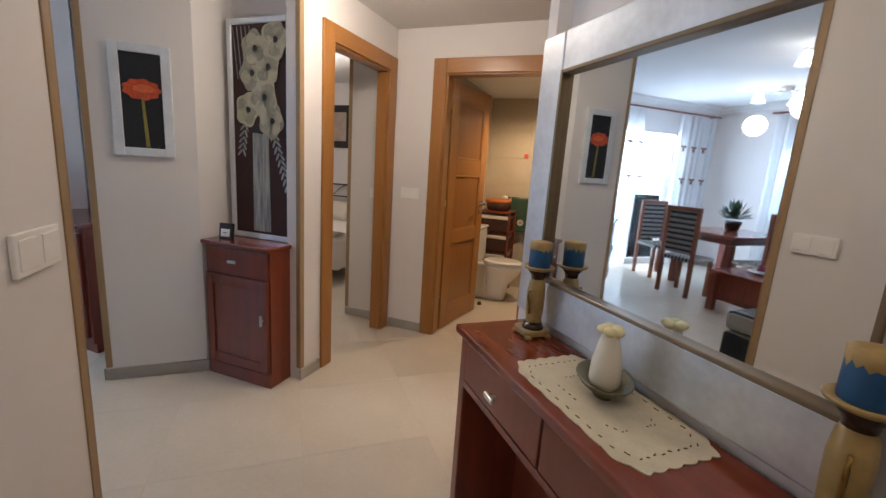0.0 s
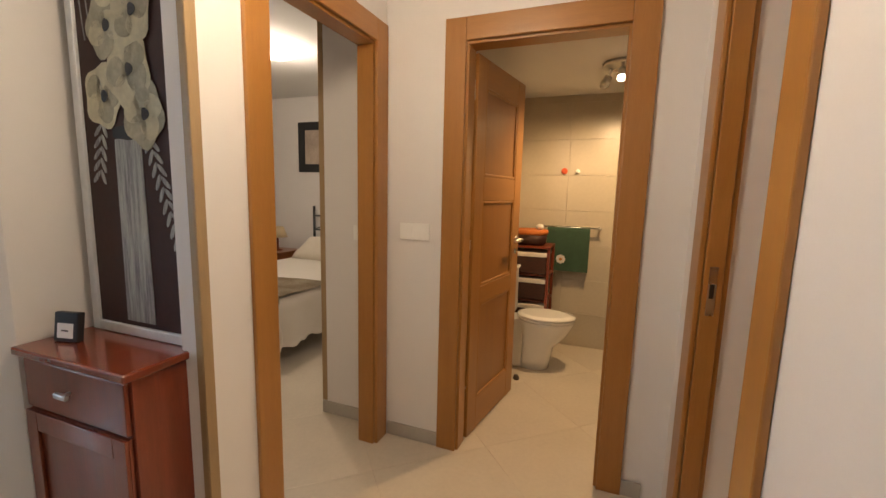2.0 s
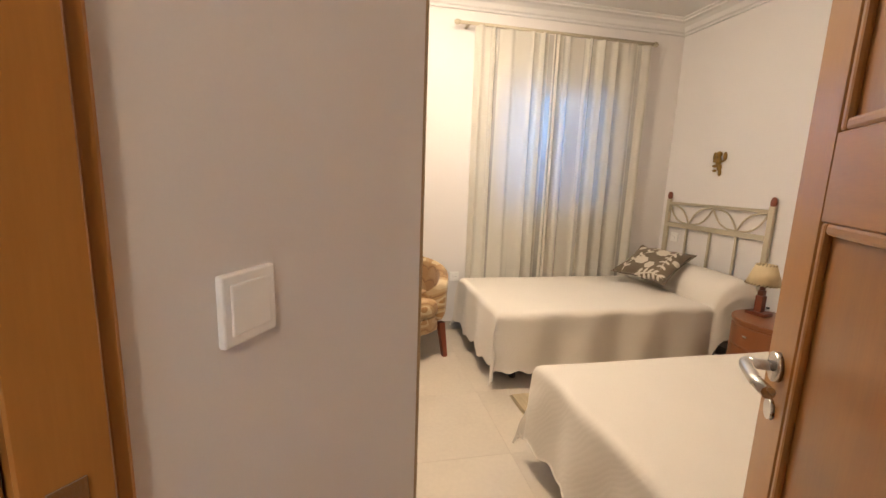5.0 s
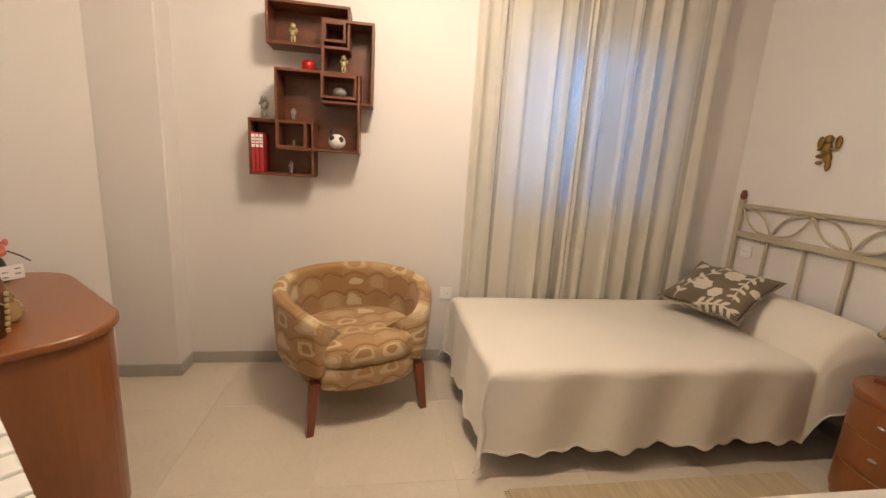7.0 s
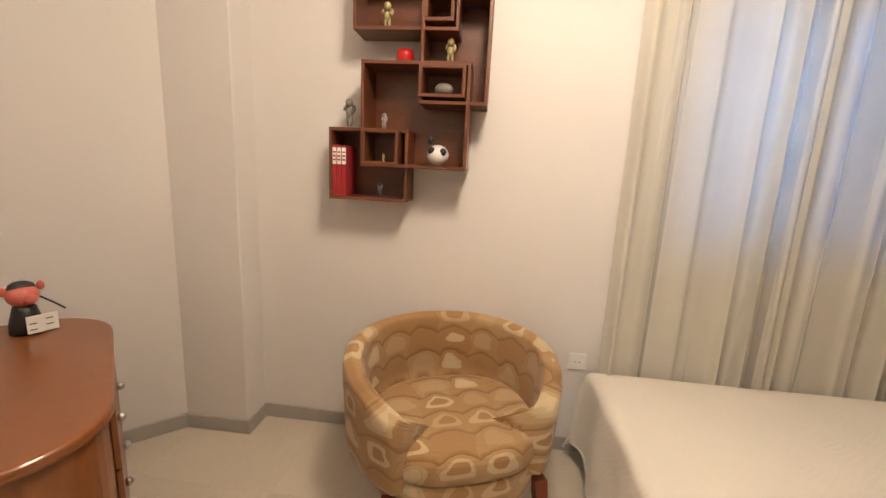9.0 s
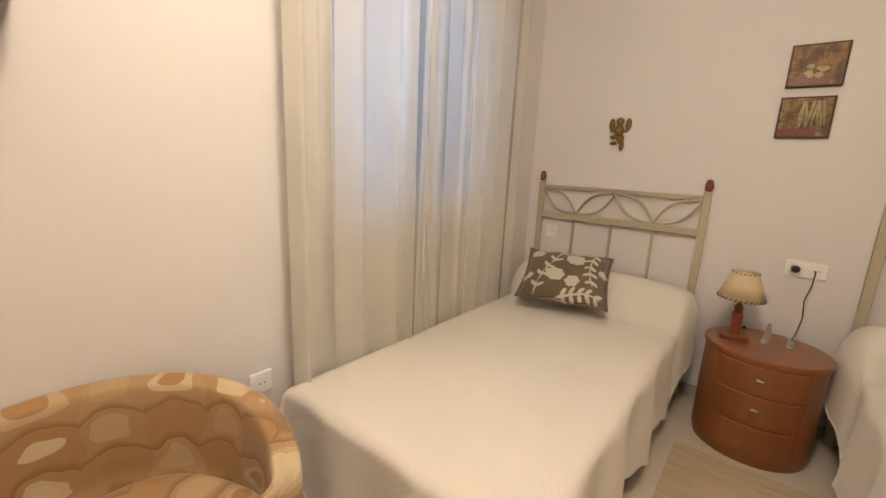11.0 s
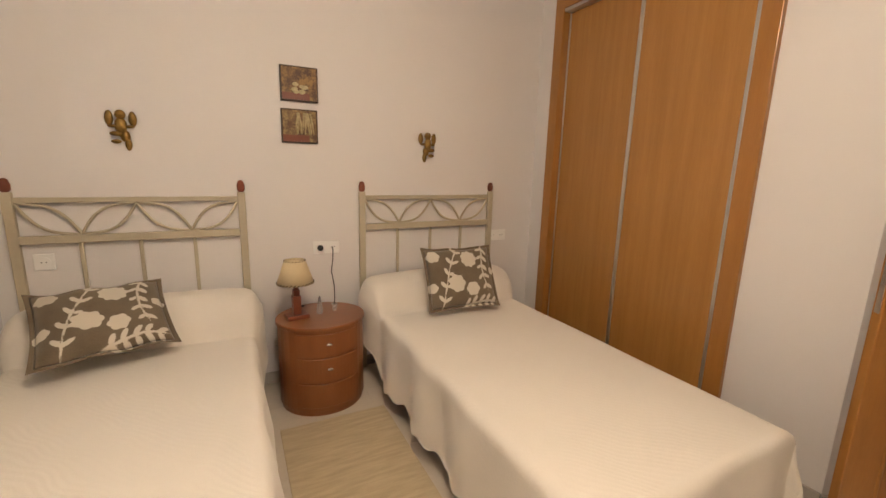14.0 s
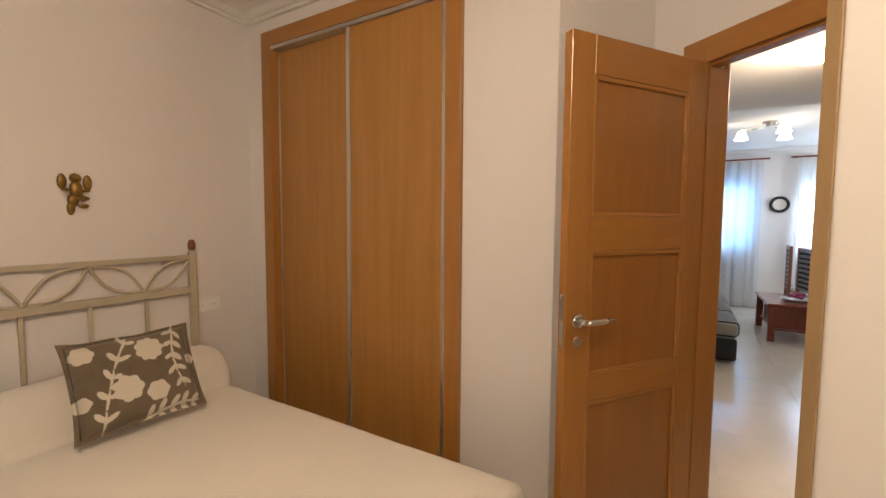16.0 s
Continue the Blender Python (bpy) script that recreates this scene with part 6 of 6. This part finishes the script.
sw_ = thing("shower_cabin", "corner shower cabin with white profiles and glass", "shower cabin", bath_pose(0.93, 1.38))
part("tray", bx(B(), 0.0, 0.67, -0.30, 0.455, 0.0, 0.12, 0.02, 3), M_CERAM, sw_)
for x, y in ((0.02, -0.28), (0.02, 0.44), (0.65, -0.28)):
    part("profile", bx(B(), x - 0.018, x + 0.018, y - 0.018, y + 0.018, 0.12, 1.90, 0.004), M_WHITEP, sw_)
part("top_profile", bx(B(), 0.002, 0.038, -0.262, 0.422, 1.865, 1.90, 0.004), M_WHITEP, sw_)
part("top_profile", bx(B(), 0.038, 0.632, -0.298, -0.262, 1.865, 1.90, 0.004), M_WHITEP, sw_)
part("bottom_profile", bx(B(), 0.002, 0.038, -0.262, 0.422, 0.12, 0.155, 0.004), M_WHITEP, sw_)
M_SHGL = glass("grey shower glass", (0.62, 0.60, 0.55), 0.05)
part("pane", bx(B(), 0.017, 0.023, -0.262, 0.422, 0.155, 1.865), M_SHGL, sw_)
part("pane", bx(B(), 0.038, 0.632, -0.283, -0.277, 0.12, 1.865), M_SHGL, sw_)

cf = thing("ceiling_spotlight", "chrome ceiling spotlight with three heads", "ceiling spotlight", bath_pose(0.77, 1.05, 2.16))
part("base", lathe(B(), [(0.115, -0.022), (0.12, -0.012), (0.12, 0.0)], 28), M_CHROME, cf)
for a in (30, 150, 270):
    c, s = math.cos(radians(a)), math.sin(radians(a))
    hd = part("head", tube(B(), [(0.085 * c, 0.085 * s, -0.06), (0.115 * c, 0.115 * s, -0.115)], 0.022, 14, r1=0.032), M_CHROME, cf)
    part("arm", tube(B(), [(0.075 * c, 0.075 * s, -0.02), (0.085 * c, 0.085 * s, -0.065)], 0.008, 8), M_CHROME, cf)
    part("bulb", ball(B(), (0.119 * c, 0.119 * s, -0.122), 0.026, 1, 1, 0.7, 12), M_BULB if a == 270 else M_CHROME, hd, "lit reflector bulb")
bm = B()
lathe(bm, [(0.022, 0), (0.022, 0.012), (0.016, 0.03), (0.008, 0.033)], 14)
solo("door_stop", bm, mat("brown rubber", (0.06, 0.04, 0.03), 0.7), "small brown rubber door stop on the floor", "door stop", bath_pose(0.22, 0.96))

# ---- guest room ----
gb = thing("guest_bed", "double bed with a cream blanket and iron headboard", "bed", GUEST)
M_FUR = mat("cream and tan blanket", (0.52, 0.45, 0.33), 0.95, vary=0.5, scale=4, dark=(0.28, 0.20, 0.12), bump=0.2)
part("mattress", bx(B(), -0.62, 0.62, -0.95, 0.95, 0.22, 0.50, 0.05, 3), M_SHEET, gb)


def guest_cover(u, v):
    a, b = (u - 0.5) * 2.0, v * 2.25
    oa, ob2 = max(0, abs(a) - 0.63), max(0, 0.38 - b)
    f = (oa ** 4 + ob2 ** 4) ** 0.25
    x = max(-0.64, min(0.64, a)) + (1 if a > 0 else -1) * (0.03 * min(1, oa * 20) + 0.05 * oa + (0.025 * math.sin(b * 16) * min(1, oa * 4)))
    y = -0.98 + max(0.0, b - 0.38) - 0.03 * min(1, ob2 * 20) - 0.06 * ob2 - 0.03 * math.sin(a * 14) * min(1, ob2 * 4)
    return (x, y, max(0.05, 0.515 - f + 0.012 * math.sin(b * 40 + a * 30) * (f > 0.3)))


solo("guest_bedspread", grid_cloth(B(), 60, 60, guest_cover), M_SPREAD, "white bedspread with a wavy hem", "bedspread", GUEST)
bl = B()
grid_cloth(bl, 30, 20, lambda u, v: ((u - 0.5) * 1.32, -1.01 + 0.62 * v, 0.530 + 0.012 * math.sin(9 * u) * math.sin(7 * v) - (0.20 if v < 0.05 else 0.0)), 0.012)
solo("guest_blanket", bl, M_FUR, "tan and cream fur blanket over the bed foot", "blanket", GUEST)
for x in (-0.3, 0.3):
    solo("pillow", pillow_mesh(0.6, 0.42, 0.085), M_SHEET, "plump cream pillow leaning on the headboard", "pillow", GUEST @ pose(x, 0.72, 0.62, 30, 0, 0), "guest pillows")
for x in (-0.62, 0.62):
    for y in (-0.95, 0.97):
        part("leg", tube(B(), [(x * 0.92, y, 0), (x * 0.92, y, 0.24)], 0.02, 8), M_BLACK, gb)
hd_ = part("headboard", tube(B(), [(-0.62, 1.0, 1.0), (0.62, 1.0, 1.0)], 0.012, 8), M_BLACK, gb, "black wrought iron headboard")
part("rail", tube(B(), [(-0.62, 1.0, 0.82), (0.62, 1.0, 0.82)], 0.010, 8), M_BLACK, hd_)
for x in (-0.62, 0.62):
    part("post", tube(B(), [(x, 1.0, 0), (x, 1.0, 1.12)], 0.016, 8), M_BLACK, hd_)
for i in range(4):
    x = -0.62 + 0.31 * i
    part("scroll", tube(B(), [(x, 1.0, 0.82), (x + 0.10, 1.0, 0.86), (x + 0.20, 1.0, 0.95), (x + 0.31, 1.0, 1.0)], 0.006, 6), M_BLACK, hd_)
gn = thing("guest_nightstand", "small brown nightstand beside the guest bed", "nightstand", GUEST @ pose(-1.03, 0.80, 0))
part("body", bx(B(), -0.19, 0.19, -0.2, 0.2, 0.05, 0.53, 0.004), M_CHERRY, gn)
part("top", bx(B(), -0.21, 0.21, -0.22, 0.21, 0.53, 0.55, 0.004), M_CHERRY, gn)
part("drawer", bx(B(), -0.17, 0.17, -0.214, -0.2005, 0.32, 0.51, 0.003), M_CHERRY, gn)
part("foot", bx(B(), -0.17, 0.17, -0.18, 0.18, 0.0, 0.05), M_CHERRY, gn)
gl = thing("guest_table_lamp", "small table lamp with a cream shade", "table lamp", GUEST @ pose(-1.02, 0.78, 0.55))
part("foot", lathe(B(), [(0.06, 0), (0.06, 0.012), (0.014, 0.02), (0.012, 0.20)], 18), M_KNOB, gl)
part("shade", lathe(B(), [(0.12, 0.17), (0.075, 0.30), (0.072, 0.30), (0.117, 0.17)], 26), M_SHADE, gl)
framed("guest_picture", "pale print in a wide black frame", GUEST @ pose(-0.57, 1.06, 1.855), 0.62, 0.62, 0.10, M_BLACK, mat("cream print", (0.52, 0.42, 0.34), 0.6, vary=0.4, scale=5))
framed("small_picture", "small grey print on the side wall", GUEST @ pose(-1.66, 0.80, 1.73, 0, 0, 90), 0.4, 0.5, 0.02, M_GREYST, mat("grey print", (0.30, 0.33, 0.32), 0.6, vary=0.4, scale=6))
gc = thing("ceiling_light", "lit oval ceiling light in the guest room", "ceiling light", pose(0.42, 5.42, 2.48))
part("base", lathe(B(), [(0.12, -0.02), (0.12, 0.0)], 28), M_CHROME, gc)
part("dome", lathe(B(), [(0.03, -0.075), (0.12, -0.065), (0.19, -0.035), (0.2, -0.02)], 32), M_COOLB, gc, "lit white glass dome")

# ---- living room ----
SB = Matrix.Translation((-0.985, 3.455, 0)) @ Matrix.Rotation(math.atan2(0.895, -0.98), 4, "Z")
sb = thing("sideboard", "long mahogany sideboard with glazed end doors", "sideboard", SB)
part("top", bx(B(), -0.02, 1.62, -0.46, 0.02, 0.83, 0.86, 0.005), M_MAHOG_H, sb)
part("body", bx(B(), 0.0, 1.60, -0.45, -0.02, 0.08, 0.83, 0.003), M_MAHOG, sb)
part("plinth", bx(B(), 0.03, 1.57, -0.42, -0.05, 0.0, 0.08), M_MAHOG, sb)
M_FROST = mat("frosted glass", (0.48, 0.55, 0.58), 0.25, vary=0.1)
for x0, x1 in ((0.03, 0.43), (1.17, 1.57)):
    d_ = part("door", bx(B(), x0, x1, -0.0195, 0.0, 0.12, 0.80, 0.003), M_MAHOG, sb)
    part("pane", bx(B(), x0 + 0.06, x1 - 0.06, -0.001, 0.004, 0.19, 0.73), M_FROST, d_, "frosted glass pane")
    part("handle", bx(B(), x1 - 0.045, x1 - 0.03, 0.0, 0.02, 0.42, 0.52, 0.003), M_ALU, d_)
for k in range(3):
    z = 0.13 + 0.225 * k
    for x0, x1 in ((0.45, 0.79), (0.81, 1.15)):
        d_ = part("drawer", bx(B(), x0, x1, -0.0195, -0.004, z, z + 0.21, 0.003), M_MAHOG, sb)
        part("knob", ball(B(), ((x0 + x1) / 2 + 0.12, 0.006, z + 0.1), 0.014, 1, 1, 1, 10), M_ALU, d_)
tv = thing("television", "small black flat television on a stand", "television", SB @ pose(1.52, -0.24, 0.86, 0, 0, 185))
part("screen_case", bx(B(), -0.30, 0.30, -0.03, 0.03, 0.06, 0.46, 0.012), M_BLACK, tv)
part("screen", bx(B(), -0.28, 0.28, -0.033, -0.0295, 0.085, 0.44), mat("dark glossy screen", (0.02, 0.025, 0.03), 0.08, bump=0), tv)
part("stand", lathe(B(), [(0.14, 0.0), (0.14, 0.012), (0.03, 0.02), (0.025, 0.07)], 22), M_BLACK, tv)
vz = thing("urn_vase", "copper brown urn with silver handles", "vase", SB @ pose(0.78, -0.18, 0.86))
part("body", lathe(B(), [(0.055, 0.10), (0.05, 0.12), (0.085, 0.19), (0.10, 0.26), (0.09, 0.33), (0.06, 0.36), (0.07, 0.38)], 24), mat("copper glaze", (0.28, 0.11, 0.05), 0.3, metal=0.3, vary=0.4), vz)
part("foot", lathe(B(), [(0.075, 0), (0.07, 0.02), (0.035, 0.05), (0.05, 0.095), (0.06, 0.10)], 20), M_ALU, vz)
for s in (-1, 1):
    part("handle", tube(B(), [(s * 0.095, 0, 0.26), (s * 0.13, 0, 0.31), (s * 0.115, 0, 0.36), (s * 0.065, 0, 0.36)], 0.007, 8), M_ALU, vz)
figurine(0, 0, 0, 0.22, M_PALEGOLD, "cream seated figure beside the urn").matrix_basis = SB @ pose(0.51, -0.17, 0.86)
sm = thing("sideboard_mirror", "tall mirror in a silver frame over the sideboard", "mirror", SB @ pose(1.0, -0.475, 0))
part("frame", bx(B(), -0.445, 0.445, 0.0, 0.03, 0.90, 1.75, 0.005), M_SILVER, sm)
part("glass", bx(B(), -0.335, 0.335, 0.0295, 0.033, 1.01, 1.64), M_MIRROR, sm)

# terrace door and windows
M_BOW = mat("brown ribbon", (0.22, 0.11, 0.075), 0.8, vary=0.2)
gd = thing("terrace_door", "white glazed double door to the terrace", "glass door", kind="structure")
for x0, x1, z0, z1 in ((-4.05, -3.99, 0, 2.08), (-2.81, -2.75, 0, 2.08), (-3.99, -2.81, 2.02, 2.08), (-3.43, -3.37, 0.0, 2.02), (-3.99, -3.43, 0.0, 0.10), (-3.37, -2.81, 0.0, 0.10)):
    part("frame", bx(B(), x0, x1, 5.53, 5.58, z0, z1, 0.004), M_WHITEP, gd)
for x0, x1 in ((-3.99, -3.43), (-3.37, -2.81)):
    pn = part("pane", bx(B(), x0, x1, 5.55, 5.556, 0.10, 2.02), M_GLASS, gd)
    pn.visible_shadow = False
for y0, y1 in ((2.30, 2.90), (3.55, 4.25)):
    w_ = thing("window_2", "white window half covered by its shutter", "window", kind="structure")
    for a0, a1, z0, z1 in ((y0, y0 + 0.05, 1.0, 2.05), (y1 - 0.05, y1, 1.0, 2.05), (y0 + 0.05, y1 - 0.05, 1.0, 1.05), (y0 + 0.05, y1 - 0.05, 2.0, 2.05)):
        part("frame", bx(B(), -4.99, -4.94, a0, a1, z0, z1, 0.004), M_WHITEP, w_)
    pn = part("pane", bx(B(), -4.97, -4.965, y0 + 0.05, y1 - 0.05, 1.05, 2.0), M_GLASS, w_)
    pn.visible_shadow = False
for y0, y1, sd in ((2.12, 2.99, 11), (3.41, 4.50, 12)):
    curtain("living_curtain", (-4.80, y0), (-4.80, y1), 0.03, 2.40, 7, 0.022, M_VOILE, "white printed voile curtain at the window", sd, "living room curtains")
    r_ = thing("curtain_rod", "dark wooden curtain rod", "curtain rod")
    part("rail", tube(B(), [(-4.80, y0 - 0.08, 2.43), (-4.80, y1 + 0.08, 2.43)], 0.014, 8), M_KNOB, r_)
    for y in (y0, y1):
        part("bracket", bx(B(), -4.899, -4.80, y - 0.008, y + 0.008, 2.42, 2.435), M_KNOB, r_)
for x0, x1, sd in ((-4.75, -3.92, 13), (-3.25, -2.62, 14)):
    c_ = curtain("living_curtain", (x1, 5.36), (x0, 5.36), 0.03, 2.40, 6, 0.022, M_VOILE, "white voile curtain with brown bows beside the terrace door", sd, "living room curtains")
    for k in range(6):
        bx_, bz = 0.12 + 0.22 * (k % 3) + 0.07 * (k // 3), (1.92, 1.42)[k // 3]
        bm = B()
        for s_ in (-1, 1):
            ball(bm, (bx_ + s_ * 0.032, 0.045, bz), 0.034, 1.0, 0.3, 0.55, 8)
            tube(bm, [(bx_, 0.045, bz), (bx_ + s_ * 0.018, 0.046, bz - 0.075)], 0.008, 5)
        part("bow", bm, M_BOW, c_, "small brown ribbon bow")
r_ = thing("curtain_rod", "dark wooden curtain rod over the terrace door", "curtain rod")
part("rail", tube(B(), [(-4.8, 5.36, 2.43), (-2.62, 5.36, 2.43)], 0.014, 8), M_KNOB, r_)
for x in (-4.7, -2.7):
    part("bracket", bx(B(), x - 0.008, x + 0.008, 5.36, 5.499, 2.42, 2.435), M_KNOB, r_)
wk = thing("wall_clock", "round black ring wall clock", "clock", pose(-4.899, 3.235, 1.70, 0, 90, 0))
part("ring", tube(B(), [(0.11 * math.cos(2 * math.pi * i / 32), 0.11 * math.sin(2 * math.pi * i / 32), 0.015) for i in range(32)], 0.022, 8, True), M_BLACK, wk)
part("dial", lathe(B(), [(0.10, 0.001), (0.10, 0.012)], 28), M_WHITEP, wk)

M_STRIPE = stripes("black and grey striped cloth", (0.020, 0.020, 0.022), (0.50, 0.48, 0.44), 7.0)
so = thing("sofa", "low sofa in black and grey striped cloth", "sofa", pose(-2.30, 1.93, 0))
part("base", bx(B(), -0.95, 0.95, -0.42, 0.50, 0.03, 0.26, 0.03, 3), M_STRIPE, so)
for x0, x1 in ((-0.93, -0.32), (-0.31, 0.30), (0.31, 0.92)):
    part("seat_cushion", bx(B(), x0, x1, -0.28, 0.52, 0.265, 0.42, 0.045, 4), M_STRIPE, so)
    part("back_cushion", bx(B(), x0, x1, -0.45, -0.22, 0.40, 0.78, 0.06, 4), M_STRIPE, so)
solo("sofa_cushion", pillow_mesh(0.4, 0.4, 0.06), M_STRIPE, "dark patterned cushion on the sofa", "cushion", pose(-1.75, 1.95, 0.63, 70, 0, 20))
ct = thing("coffee_table", "reddish brown wooden coffee table with a shelf", "coffee table", pose(-3.05, 3.15, 0))
part("top", bx(B(), -0.50, 0.50, -0.33, 0.33, 0.42, 0.455, 0.006), M_MAHOG_H, ct)
part("shelf", bx(B(), -0.44, 0.44, -0.27, 0.27, 0.13, 0.155, 0.004), M_MAHOG, ct)
part("box", bx(B(), -0.30, 0.42, -0.25, 0.25, 0.156, 0.419, 0.004), M_MAHOG, ct)
for x in (-0.44, 0.44):
    for y in (-0.28, 0.28):
        part("leg", bx(B(), x - 0.035, x + 0.035, y - 0.035, y + 0.035, 0, 0.42, 0.004), M_MAHOG, ct)
fl_ = thing("flower_bowl", "white dish with magenta dried flowers", "flower arrangement", pose(-2.95, 3.15, 0.455))
part("dish", lathe(B(), [(0.08, 0), (0.16, 0.03), (0.155, 0.034), (0.07, 0.01)], 24), M_CERAM, fl_)
bm = B()
rr = random.Random(4)
for _ in range(26):
    a, r = rr.uniform(0, 6.28), rr.uniform(0, 0.11)
    ball(bm, (r * math.cos(a), r * math.sin(a), 0.045 + rr.uniform(0, 0.04)), rr.uniform(0.018, 0.03), 1, 1, 0.8, 8)
part("blossoms", bm, mat("magenta petals", (0.28, 0.03, 0.09), 0.7, vary=0.5, scale=40), fl_)
dt = thing("dining_table", "reddish brown wooden dining table", "dining table", pose(-3.75, 4.15, 0))
part("top", bx(B(), -0.55, 0.55, -0.45, 0.45, 0.72, 0.76, 0.006), M_MAHOG_H, dt)
part("apron", bx(B(), -0.47, 0.47, -0.37, 0.37, 0.64, 0.72, 0.004), M_MAHOG, dt)
for x in (-0.46, 0.46):
    for y in (-0.36, 0.36):
        part("leg", bx(B(), x - 0.04, x + 0.04, y - 0.04, y + 0.04, 0, 0.64, 0.004), M_MAHOG, dt)


M_REDWOOD = mat("reddish brown chair wood", (0.27, 0.090, 0.040), dark=(0.20, 0.062, 0.026), stretch=(8, 8, 0.8), rough=0.35, scale=3, fine=28, bump=0.01, coat=0.2)
M_STRIPE_L = stripes("striped padding across the back", (0.020, 0.020, 0.022), (0.42, 0.40, 0.37), 5.0, "Z")


def dining_chair(m):
    root = thing("dining_chair", "high-backed wooden chair with striped padding", "chair", m, "dining chairs")
    part("seat", bx(B(), -0.21, 0.21, -0.21, 0.21, 0.43, 0.48, 0.015, 3), M_STRIPE, root)
    for x in (-0.19, 0.19):
        part("leg", bx(B(), x - 0.02, x + 0.02, -0.20, -0.16, 0, 0.43, 0.003), M_REDWOOD, root)
        part("back_post", bx(B(), x - 0.022, x + 0.022, 0.17, 0.21, 0, 1.08, 0.004), M_REDWOOD, root)
    part("back_pad", bx(B(), -0.168, 0.168, 0.172, 0.205, 0.52, 1.03, 0.008), M_STRIPE_L, root)
    part("top_rail", bx(B(), -0.168, 0.168, 0.17, 0.21, 1.03, 1.08, 0.004), M_REDWOOD, root)
    return root


ch_ = dining_chair(pose(-2.85, 4.0, 0, 0, 0, -95))
copy_thing(ch_, pose(-3.3, 4.85, 0, 0, 0, 10))
copy_thing(ch_, pose(-4.1, 3.45, 0, 0, 0, 175))
copy_thing(ch_, pose(-3.45, 3.5, 0, 0, 0, 190))
pl = thing("potted_plant", "dark green leafy plant in a brown pot", "potted plant", pose(-3.85, 4.2, 0.76))
part("pot", lathe(B(), [(0.07, 0), (0.10, 0.10), (0.105, 0.14), (0.09, 0.14)], 20), M_DKPOT, pl)
bm = B()
rr = random.Random(9)
for _ in range(110):
    a, e_ = rr.uniform(0, 6.28), rr.uniform(0.2, 1.4)
    L = rr.uniform(0.12, 0.30)
    d = Vector((math.cos(a) * math.cos(e_), math.sin(a) * math.cos(e_), math.sin(e_)))
    b0 = Vector((0, 0, 0.14)) + d * L * 0.5
    s = d.cross(Vector((0, 0, 1))).normalized() * rr.uniform(0.018, 0.03)
    t_ = b0 + d * L * 0.55
    vs = [bm.verts.new(v) for v in (b0, (b0 + t_) / 2 + s, t_, (b0 + t_) / 2 - s)]
    bm.faces.new(vs)
part("leaves", bm, mat("dark leaf", (0.03, 0.075, 0.02), 0.5, vary=0.4), pl)


def chandelier(x, y, turn):
    root = thing("chandelier", "lit ceiling lamp with tulip glass shades", "ceiling lamp", pose(x, y, 2.58, 0, 0, turn), "living room lamps")
    part("base", lathe(B(), [(0.05, -0.06), (0.07, -0.03), (0.07, 0.0)], 20), M_CHROME, root)
    for k in range(3):
        a = 2 * math.pi * k / 3
        c, s = math.cos(a), math.sin(a)
        part("arm", tube(B(), [(0.04 * c, 0.04 * s, -0.05), (0.16 * c, 0.16 * s, -0.07), (0.30 * c, 0.30 * s, -0.06)], 0.008, 8), M_CHROME, root)
        part("shade", lathe(B(), [(0.025, -0.07), (0.045, -0.10), (0.052, -0.14), (0.075, -0.18), (0.065, -0.178), (0.04, -0.10)], 18, (0.27 * c, 0.27 * s, 0)), M_COOLB, root, "lit tulip glass shade")
    return root


chandelier(-2.6, 2.75, 20)
chandelier(-3.9, 3.9, 50)

# outside the terrace door
solo("terrace_wall", bx(B(), -6.0, -1.0, 9.5, 9.7, -0.25, 0.75), mat("white terrace wall", (0.75, 0.74, 0.70), 0.9), "low white terrace wall", "terrace wall", kind="structure")
bm = B()
rr = random.Random(21)
for _ in range(900):
    c = Vector((rr.gauss(-4.6, 0.7), rr.gauss(8.9, 0.25), abs(rr.gauss(0.9, 0.6))))
    d, e_ = Vector((rr.uniform(-1, 1), rr.uniform(-1, 1), rr.uniform(-1, 1))).normalized() * 0.09, Vector((rr.uniform(-1, 1), rr.uniform(-1, 1), rr.uniform(-1, 1))).normalized() * 0.04
    bm.faces.new([bm.verts.new(v) for v in (c - d, c + e_, c + d, c - e_)])
solo("terrace_shrub", bm, mat("shrub leaf", (0.07, 0.12, 0.03), 0.6, vary=0.4), "green shrub on the terrace", "shrub", kind="stuff")

# ---- pieces of the floor and the bathroom walls ----
def tiles():
    bm = B()
    bx(bm, 0.0006, 0.5994, 0.0006, 0.5994, -0.012, 0.0, 0.0003, 1)
    first = part("tile", bm, M_TILE, ground)
    first.location = (-5.15, -1.45, 0)
    for i in range(18):
        for j in range(14):
            if i == j == 0:
                continue
            o = bpy.data.objects.new("tile", first.data)
            scene.collection.objects.link(o)
            o.parent, o.location = ground, (-5.15 + 0.6 * i, -1.45 + 0.6 * j, 0)


tiles()


def bath_tiles():
    bm = B()
    bx(bm, 0.001, 0.599, 0.0, 0.006, 0.001, 0.299, 0.0012, 1)
    me = None
    for w, (nm, a, b) in zip(bath_walls, BATH_TILES):
        L = (Vector(b) - Vector(a)).length
        for i in range(int(L / 0.6) + 1):
            for j in range(8):
                if me is None:
                    o = part("tile", bm, M_BTILE, w)
                    me = o.data
                else:
                    o = bpy.data.objects.new("tile", me)
                    scene.collection.objects.link(o)
                    o.parent = w
                o.location = (i * 0.6, 0.001, j * 0.3)


bath_tiles()
